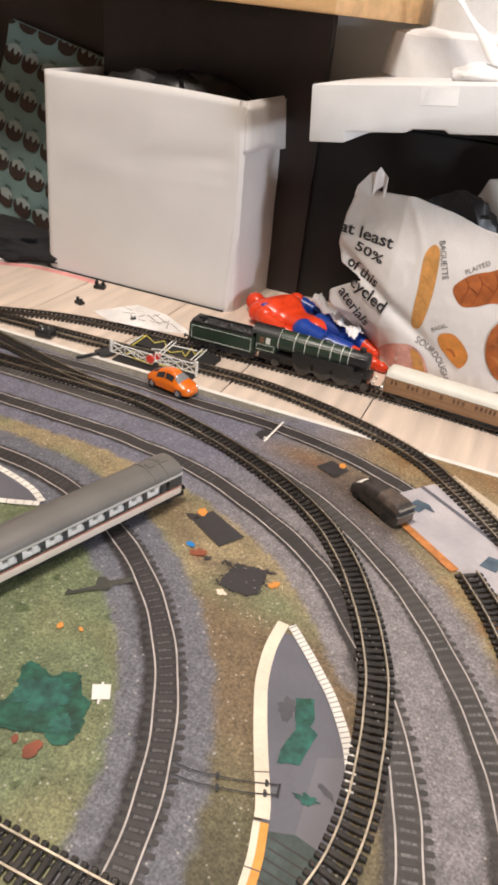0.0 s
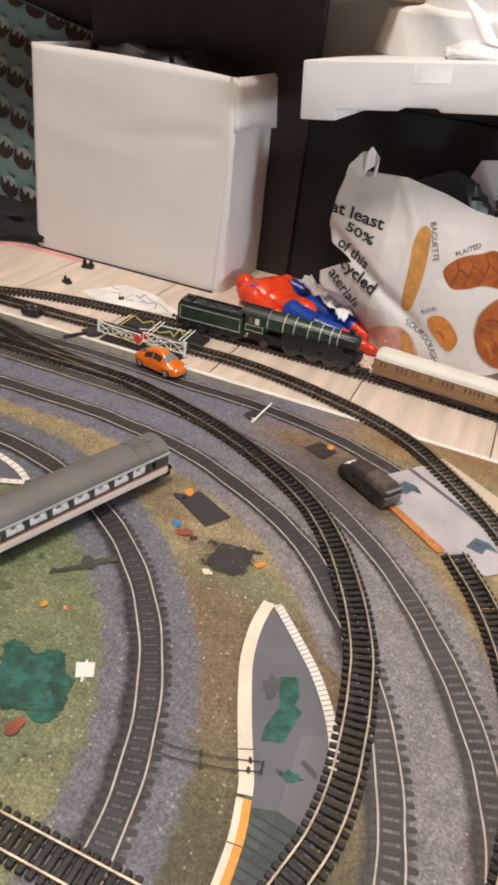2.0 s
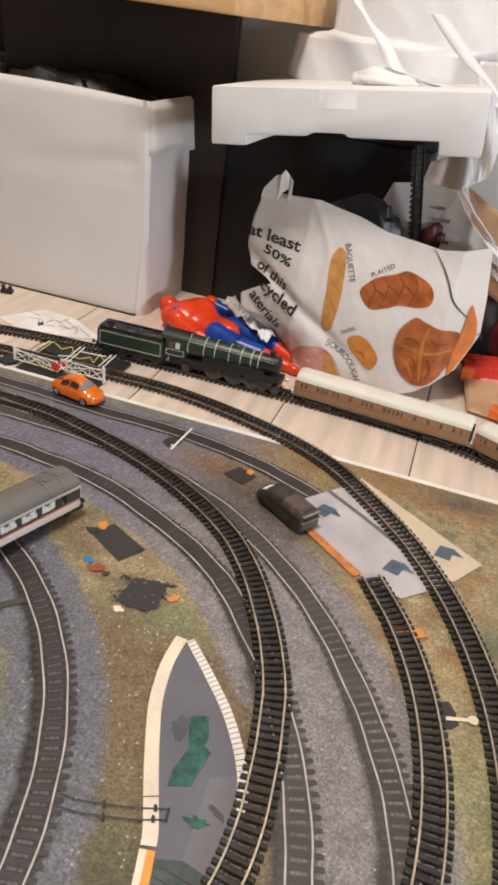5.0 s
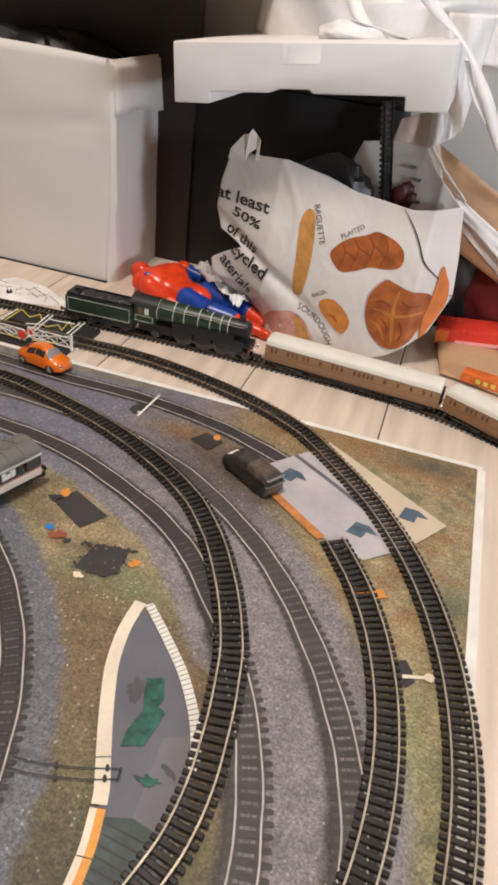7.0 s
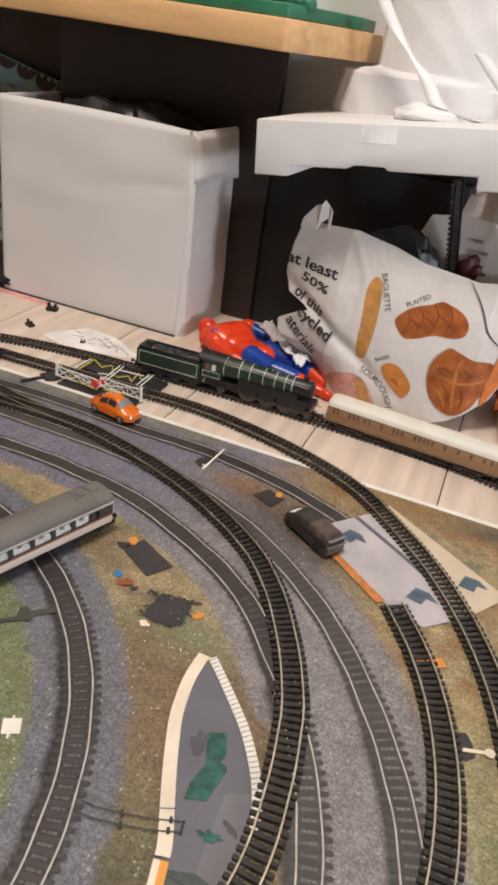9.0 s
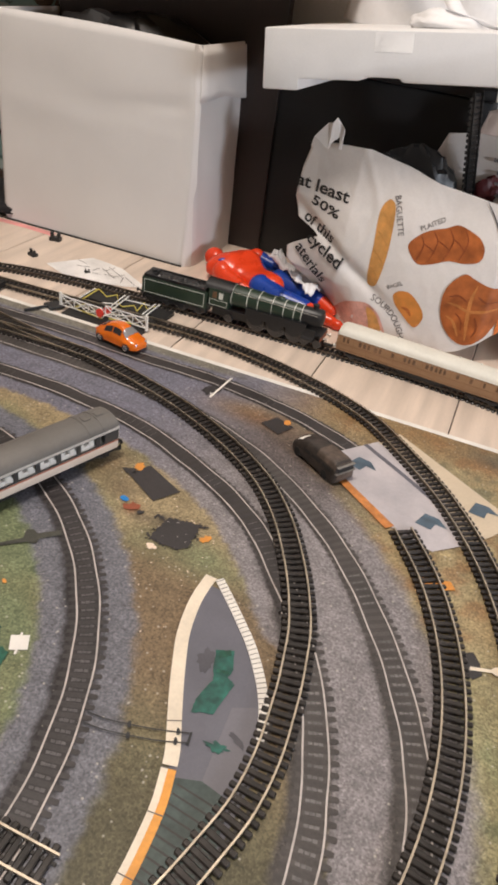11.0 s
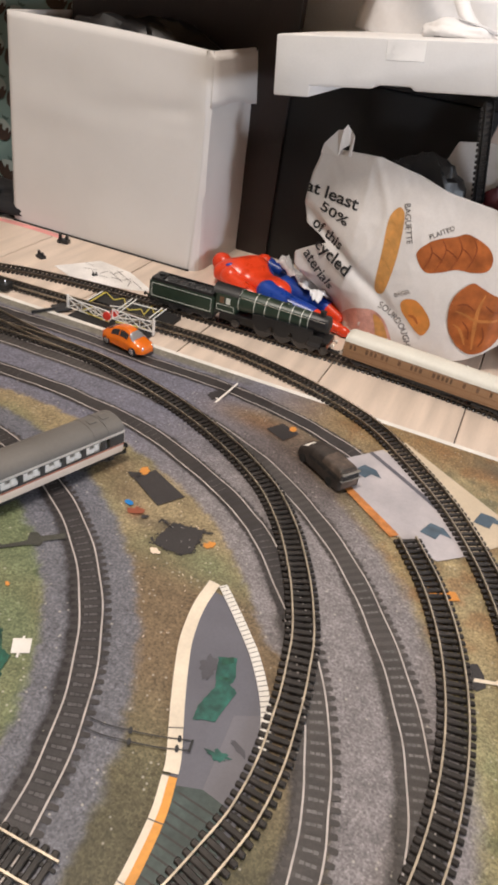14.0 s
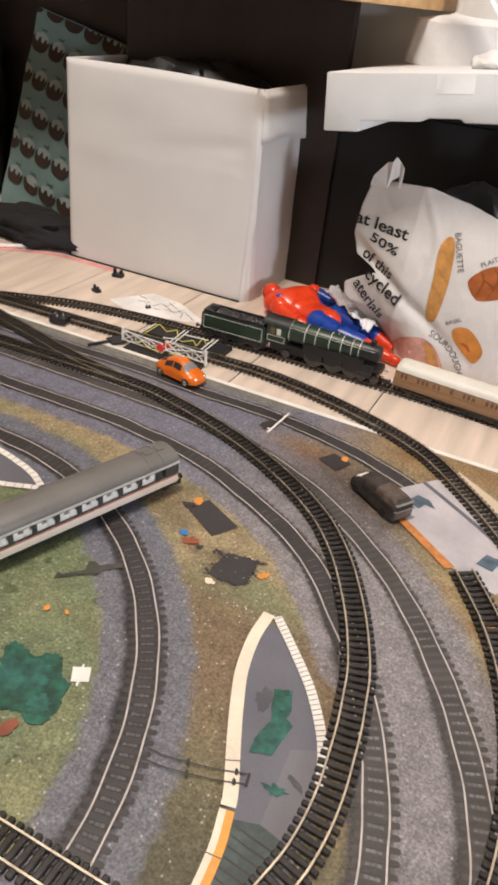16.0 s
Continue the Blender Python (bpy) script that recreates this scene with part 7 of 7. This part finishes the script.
# ---- the doll ----
def doll():
    bm = bmesh.new()

    def blob(c, r, mi, turn=(0, 0, 0)):
        rr = bmesh.ops.create_uvsphere(bm, u_segments=20, v_segments=12, radius=1.0, matrix=pose(*c, *turn) @ Matrix.Diagonal((*r, 1)))
        for f in {f for v in rr["verts"] for f in v.link_faces}:
            f.material_index = mi

    def limb(a, b, ra, rb, mi):
        a, b = Vector(a), Vector(b)
        vs_ = add_tube(bm, a, b, ra, rb, seg=16, mi=mi)
        for c, r in ((a, ra), (b, rb)):
            blob(c, (r, r, r), mi)

    blob((-0.534, 0.289, 0.018), (0.0175, 0.0148, 0.0155), 0, (0, 0, -25))
    blob((-0.517, 0.283, 0.020), (0.013, 0.010, 0.010), 0, (0, 0, -25))
    # torso from the shoulders to the hips: place along the spine, half width, top
    d, n = Vector((0.885, -0.466, 0)), Vector((0.466, 0.885, 0))
    st = ([0.0, 0.006, 0.014, 0.026, 0.045, 0.066, 0.086, 0.102, 0.116, 0.124], [0.008, 0.024, 0.040, 0.049, 0.043, 0.033, 0.0255, 0.026, 0.025, 0.012], [0.026, 0.031, 0.036, 0.041, 0.045, 0.040, 0.034, 0.036, 0.035, 0.028])
    rows, seg = [], 32
    for s_ in np.linspace(0, 0.124, 40):
        w, h = np.interp(s_, st[0], st[1]), np.interp(s_, st[0], st[2])
        c = Vector((-0.522, 0.286, 0)) + d * s_
        row = []
        for k in range(seg):
            a = 2 * math.pi * k / seg
            y = math.copysign(abs(math.cos(a)) ** 0.75, math.cos(a)) * w
            z = 0.5 * (h + 0.004) + 0.5 * (h - 0.004) * math.copysign(abs(math.sin(a)) ** 0.8, math.sin(a))
            if math.sin(a) > 0:
                z += 0.0032 * math.exp(-((s_ - 0.040) / 0.013) ** 2) * (math.exp(-((y - 0.017) / 0.012) ** 2) + math.exp(-((y + 0.017) / 0.012) ** 2)) - 0.0022 * math.exp(-(y / 0.004) ** 2) * math.exp(-((s_ - 0.055) / 0.03) ** 2)
                z -= 0.0016 * math.exp(-((s_ - 0.063) / 0.004) ** 2) + 0.0012 * math.exp(-((s_ - 0.078) / 0.003) ** 2)
            row.append(bm.verts.new(c + n * y + Vector((0, 0, z))))
        rows.append((s_, row))
    for (s_, a), (_, b) in zip(rows, rows[1:]):
        for k in range(seg):
            f = bm.faces.new((a[k], a[(k + 1) % seg], b[(k + 1) % seg], b[k]))
            lateral = math.cos(2 * math.pi * (k + 0.5) / seg)
            f.material_index = 1 if (s_ > 0.036 and lateral > 0.97 - 0.35 * min(1, (s_ - 0.036) / 0.03)) and s_ < 0.098 else 0
    bm.faces.new(rows[0][1]), bm.faces.new(rows[-1][1][::-1])
    blob((-0.496, 0.2395, 0.0375), (0.011, 0.0042, 0.0042), 1, (0, 0, 30))
    blob((-0.414, 0.2255, 0.0270), (0.0200, 0.0160, 0.0150), 0, (0, 0, -28))
    # arms
    blob((-0.496, 0.233, 0.023), (0.0165, 0.0145, 0.0150), 0, (0, 0, -25))
    limb((-0.494, 0.230, 0.021), (-0.456, 0.211, 0.016), 0.0128, 0.0102, 0)
    limb((-0.456, 0.211, 0.016), (-0.420, 0.207, 0.012), 0.0102, 0.0070, 0)
    blob((-0.410, 0.2055, 0.011), (0.012, 0.0065, 0.0055), 0, (0, 0, -8))
    blob((-0.478, 0.326, 0.022), (0.0150, 0.0125, 0.0135), 0, (0, 0, -25))
    limb((-0.472, 0.326, 0.021), (-0.446, 0.322, 0.017), 0.0118, 0.0100, 1)
    limb((-0.446, 0.322, 0.017), (-0.412, 0.302, 0.013), 0.0100, 0.0075, 1)
    # legs and boots
    limb((-0.428, 0.217, 0.022), (-0.388, 0.200, 0.020), 0.0178, 0.0148, 1)
    limb((-0.388, 0.200, 0.020), (-0.354, 0.199, 0.017), 0.0148, 0.0122, 1)
    limb((-0.352, 0.1985, 0.016), (-0.310, 0.192, 0.011), 0.0118, 0.0078, 0)
    blob((-0.302, 0.189, 0.010), (0.0125, 0.0070, 0.0075), 0, (0, 0, -15))
    limb((-0.414, 0.259, 0.021), (-0.376, 0.246, 0.019), 0.0170, 0.0142, 1)
    limb((-0.376, 0.246, 0.019), (-0.340, 0.236, 0.016), 0.0142, 0.0118, 1)
    limb((-0.338, 0.235, 0.016), (-0.320, 0.226, 0.0125), 0.0112, 0.0085, 0)
    bmesh.ops.recalc_face_normals(bm, faces=bm.faces)
    low = min(v.co.z for v in bm.verts)
    bmesh.ops.translate(bm, vec=(0, 0, -0.0012 - low), verts=bm.verts)
    return tagged(smooth(part("toy_figure", bm, [M["red"], M["blue"]]), 70), "glossy red and blue plastic toy figure lying on its back", "doll")


doll()
sheet_thing("clear_wrapper", lambda u, v: Vector((-0.450 + 0.098 * u + 0.012 * v, 0.292 - 0.085 * u + (0.030 - 0.012 * math.sin(6 * u)) * v, 0.040 - 0.010 * u + 0.010 * noise.noise((u * 7, v * 3, 2)) + 0.007 * abs(noise.noise((u * 15, v * 6, 8))))), 60, 16, M["film"], "crinkled white plastic wrapper lying over the toy figure", "wrapper", 0.0005)

# ---- patterned bag, cloth and cable by the wall ----
def gift_point(u, v, lift=0.0):
    bl, br, tl, tr = Vector((-1.185, 0.385, -0.001)), Vector((-0.945, 0.395, -0.001)), Vector((-1.130, 0.468, 0.352)), Vector((-0.865, 0.470, 0.297))
    p = (bl * (1 - u) + br * u) * (1 - v) + (tl * (1 - u) + tr * u) * v
    d_ = 0.022 * math.sin(math.pi * u) * math.sin(math.pi * v) + 0.006 * noise.noise((u * 4, v * 4, 3)) + 0.012 * math.exp(-((v - 0.16) / 0.05) ** 2) * noise.noise((u * 6, 0, 8))
    return p + Vector((-0.02, -1, 0.35)).normalized() * (d_ + lift)


gb = tagged(base("gift_bag", (0, 0, 0)), "teal cloth bag with brown pudding pattern leaning by the wall", "cloth bag")
bm, _ = loft(gift_point, np.linspace(0, 1, 40), np.linspace(0, 1, 50))
smooth(part("front", bm, M["cloth"], gb), 60)
bm, _ = loft(lambda u, v: gift_point(u, v) + Vector((0, 0.01 + 0.04 * math.sin(math.pi * u) * (1 - v), 0)), np.linspace(0, 1, 20), np.linspace(0, 1, 20))
smooth(part("back", bm, M["cloth"], gb), 60)
PUD = [(-0.50, 0.16), (-0.40, 0.30), (-0.33, 0.05), (-0.20, 0.02), (-0.14, 0.26), (-0.04, 0.28), (0.02, 0.06), (0.14, 0.02), (0.20, 0.24), (0.30, 0.26), (0.35, 0.06), (0.44, 0.24), (0.50, 0.10), (0.46, -0.18), (0.34, -0.38), (0.12, -0.48), (-0.14, -0.48), (-0.36, -0.38), (-0.47, -0.18)]
ICE = [(-0.44, 0.16), (-0.38, 0.36), (-0.22, 0.46), (0.0, 0.54), (0.22, 0.46), (0.38, 0.36), (0.44, 0.16), (0.36, 0.0), (-0.36, 0.0)]
LEAF = [(-0.22, 0.74), (-0.08, 0.66), (0.0, 0.72), (0.08, 0.66), (0.22, 0.78), (0.14, 0.58), (-0.10, 0.57)]


def gift_uv(x, z):
    u, v = 0.5, 0.5
    for _ in range(8):
        v = z / (0.352 - 0.055 * u)
        x0, x1 = -1.185 + 0.055 * v, -0.945 + 0.080 * v
        u = (x - x0) / (x1 - x0)
    return u, v


def gift_print(name, shape, mat, x, z, lift):
    c_, s_ = math.cos(radians(-17)), math.sin(radians(-17))
    uv = [gift_uv(x + 0.041 * (a_ * c_ - 0.82 * b_ * s_), z + 0.041 * (a_ * s_ + 0.82 * b_ * c_)) for a_, b_ in shape]
    if min(p[0] for p in uv) < -0.1 or max(p[0] for p in uv) > 1.1 or min(p[1] for p in uv) < 0.0 or max(p[1] for p in uv) > 1.12:
        return
    uv = [(min(1.0, max(0.0, p[0])), min(1.0, p[1])) for p in uv]
    bm = bmesh.new()
    f_ = bm.faces.new([bm.verts.new(gift_point(*p, lift)) for p in uv])
    bmesh.ops.triangulate(bm, faces=[f_])
    part(name, bm, M[mat], gb)


for r_ in range(-2, 7):
    for q in range(-2, 9):
        x_, z_ = -1.0475 + 0.0415 * q - 0.0285 * r_, 0.3348 - 0.0128 * q - 0.0510 * r_
        if -1.20 < x_ < -0.84 and 0.02 < z_ < 0.40:
            gift_print("icing", ICE, "icing", x_, z_, 0.0012)
            gift_print("pudding", PUD, "pud", x_, z_, 0.0018)
            gift_print("leaf", LEAF, "leafp", x_, z_, 0.0020)
lump("black_cloth", (-1.02, 0.285, 0.018), (0.115, 0.055, 0.030), 2.2, 0.4, M["blackcloth"], "crumpled black cloth lying on the floor", "cloth", floor_z=-0.0012)
lump("black_coat", (-1.34, 0.44, 0.27), (0.13, 0.05, 0.27), 6.2, 0.25, M["blackcloth"], "black padded coat hanging by the wall", "coat", floor_z=-0.0012)
cb = bpy.data.curves.new("power_cable", "CURVE")
cb.dimensions, cb.bevel_depth, cb.bevel_resolution = "3D", 0.0035, 4
sp = cb.splines.new("NURBS")
cp = [(-1.30, 0.16), (-1.12, 0.165), (-1.03, 0.195), (-0.985, 0.225), (-0.965, 0.265), (-1.0, 0.31)]
sp.points.add(len(cp) - 1)
for p_, (x_, y_) in zip(sp.points, cp):
    p_.co = (x_, y_, 0.0025, 1)
sp.use_endpoint_u = True
cb.materials.append(M["cable"])
dgc = new("cable_tmp", cb)
me_ = bpy.data.meshes.new_from_object(dgc.evaluated_get(bpy.context.evaluated_depsgraph_get()))
bpy.data.objects.remove(dgc)
tagged(new("power_cable", me_), "white round power cable lying on the floor", "cable")

# ---- small things on the floor by the track ----
RED = spline([(-1.10, 0.16), (-0.98, 0.217), (-0.93, 0.238), (-0.86, 0.243), (-0.80, 0.2405)])
tagged(part("red_tape", ribbon(RED, 0, 0.0070, -0.0009), M["pinktape"]), "faded red tape strip stuck on the floor", "tape")
ps = tagged(part("paper_sheet", flat([(-0.737, 0.133), (-0.697, 0.196), (-0.668, 0.193), (-0.639, 0.187), (-0.576, 0.147), (-0.603, 0.131), (-0.684, 0.109)], -0.0004), M["paper"]), "white paper sheet with thin drawn lines lying on the floor", "paper")
for x_, y_, l_, a_ in ((-0.690, 0.158, 0.020, 20), (-0.680, 0.150, 0.014, -50), (-0.668, 0.160, 0.016, 75), (-0.660, 0.146, 0.012, 10), (-0.640, 0.168, 0.040, -32), (-0.646, 0.158, 0.040, -32),
                       (-0.628, 0.160, 0.016, 60), (-0.640, 0.152, 0.018, 5), (-0.618, 0.150, 0.022, -70), (-0.652, 0.172, 0.020, 75), (-0.606, 0.152, 0.030, -35), (-0.700, 0.172, 0.018, -15)):
    part("drawn_line", box((-l_ / 2, -0.0005, 0), (l_ / 2, 0.0005, 0.0002), m=pose(x_, y_, -0.0002, 0, 0, a_)), M["ink_grey"], ps)


def clip(x, y, a, s_):
    c = tagged(base("rail_clip", (x, y, -0.0012), a), "small black plastic track clip lying on the floor", "clip", "track clips")
    part("base", box((-0.009 * s_, -0.006 * s_, 0), (0.009 * s_, 0.006 * s_, 0.006 * s_), 0.0008), M["soot"], c)
    part("prong", box((-0.008 * s_, -0.002 * s_, 0.005 * s_), (-0.003 * s_, 0.002 * s_, 0.013 * s_), 0.0006), M["soot"], c)
    part("prong", box((0.003 * s_, -0.002 * s_, 0.005 * s_), (0.008 * s_, 0.002 * s_, 0.012 * s_), 0.0006), M["soot"], c)
    return c


clip(-0.783, 0.222, 12, 1.0)
clip(-0.770, 0.146, -20, 0.8)
clip(-0.672, 0.142, 60, 0.45)


def point_motor(x, y, a):
    c = tagged(base("point_lever", (x, y, 0.0012), a), "black plastic point lever box beside the track", "point lever", "point levers")
    part("housing", box((-0.012, -0.009, 0), (0.012, 0.009, 0.009), 0.0012), M["soot"], c)
    bm = bmesh.new()
    for x_ in (-0.005, 0.005):
        add_tube(bm, (x_, 0, 0.008), (x_, 0, 0.014), 0.0022, seg=12)
    part("post", bm, M["steel"], c, "pale metal post")
    return c


point_motor(-0.737, 0.018, 8)
lev = tagged(base("point_lever", (-0.645, 0.006, 0.0012), 60), "black plastic point arm reaching over the mat edge", "point lever", "point levers")
part("arm", box((-0.030, -0.0016, 0), (0.006, 0.0016, 0.0035), 0.0006), M["soot"], lev)
part("plate", box((0.0, -0.010, 0), (0.022, 0.010, 0.003), 0.0008), M["soot"], lev)


# ---- points at the west end of the inner real track ----
pts_ = tagged(base("track_point", (0, 0, 0.0010)), "black model turnout with moving blades on the mat", "model railway track", "model railway tracks")
br = spline([(-0.545, -0.0725), (-0.60, -0.068), (-0.66, -0.058), (-0.73, -0.040), (-0.80, -0.022), (-0.86, -0.006)])
for o in (-GAUGE / 2, GAUGE / 2):
    part("rail", ribbon(br, o, 0.00065, 0.0021, 0.0047), M["rail"], pts_, "worn nickel silver rail")
nb, db = normals(br)
for k in range(8, len(br) - 1, 3):
    share("sleeper", SLEEPER, pose(*br[k], 0, 0, 0, math.degrees(math.atan2(db[k][1], db[k][0]))), pts_)


# ---- small grey and black wheel set on the floor by the toy figure ----
ws = tagged(base("wheel_piece", (-0.334, 0.198, -0.0012), 5), "small grey plastic piece with black rim on the floor", "plastic piece")
bm = bmesh.new()
add_tube(bm, (0, 0, 0), (0, 0, 0.004), 0.0095, 0.0088, seg=24)
bmesh.ops.transform(bm, matrix=Matrix.Diagonal((1.7, 0.7, 1, 1)), verts=bm.verts)
part("base", bm, M["steel"], ws)
bm = bmesh.new()
add_tube(bm, (0, 0, 0.004), (0, 0, 0.0058), 0.0078, 0.0070, seg=24)
bmesh.ops.transform(bm, matrix=Matrix.Diagonal((1.7, 0.7, 1, 1)), verts=bm.verts)
part("rim", bm, M["soot"], ws, "black rim")
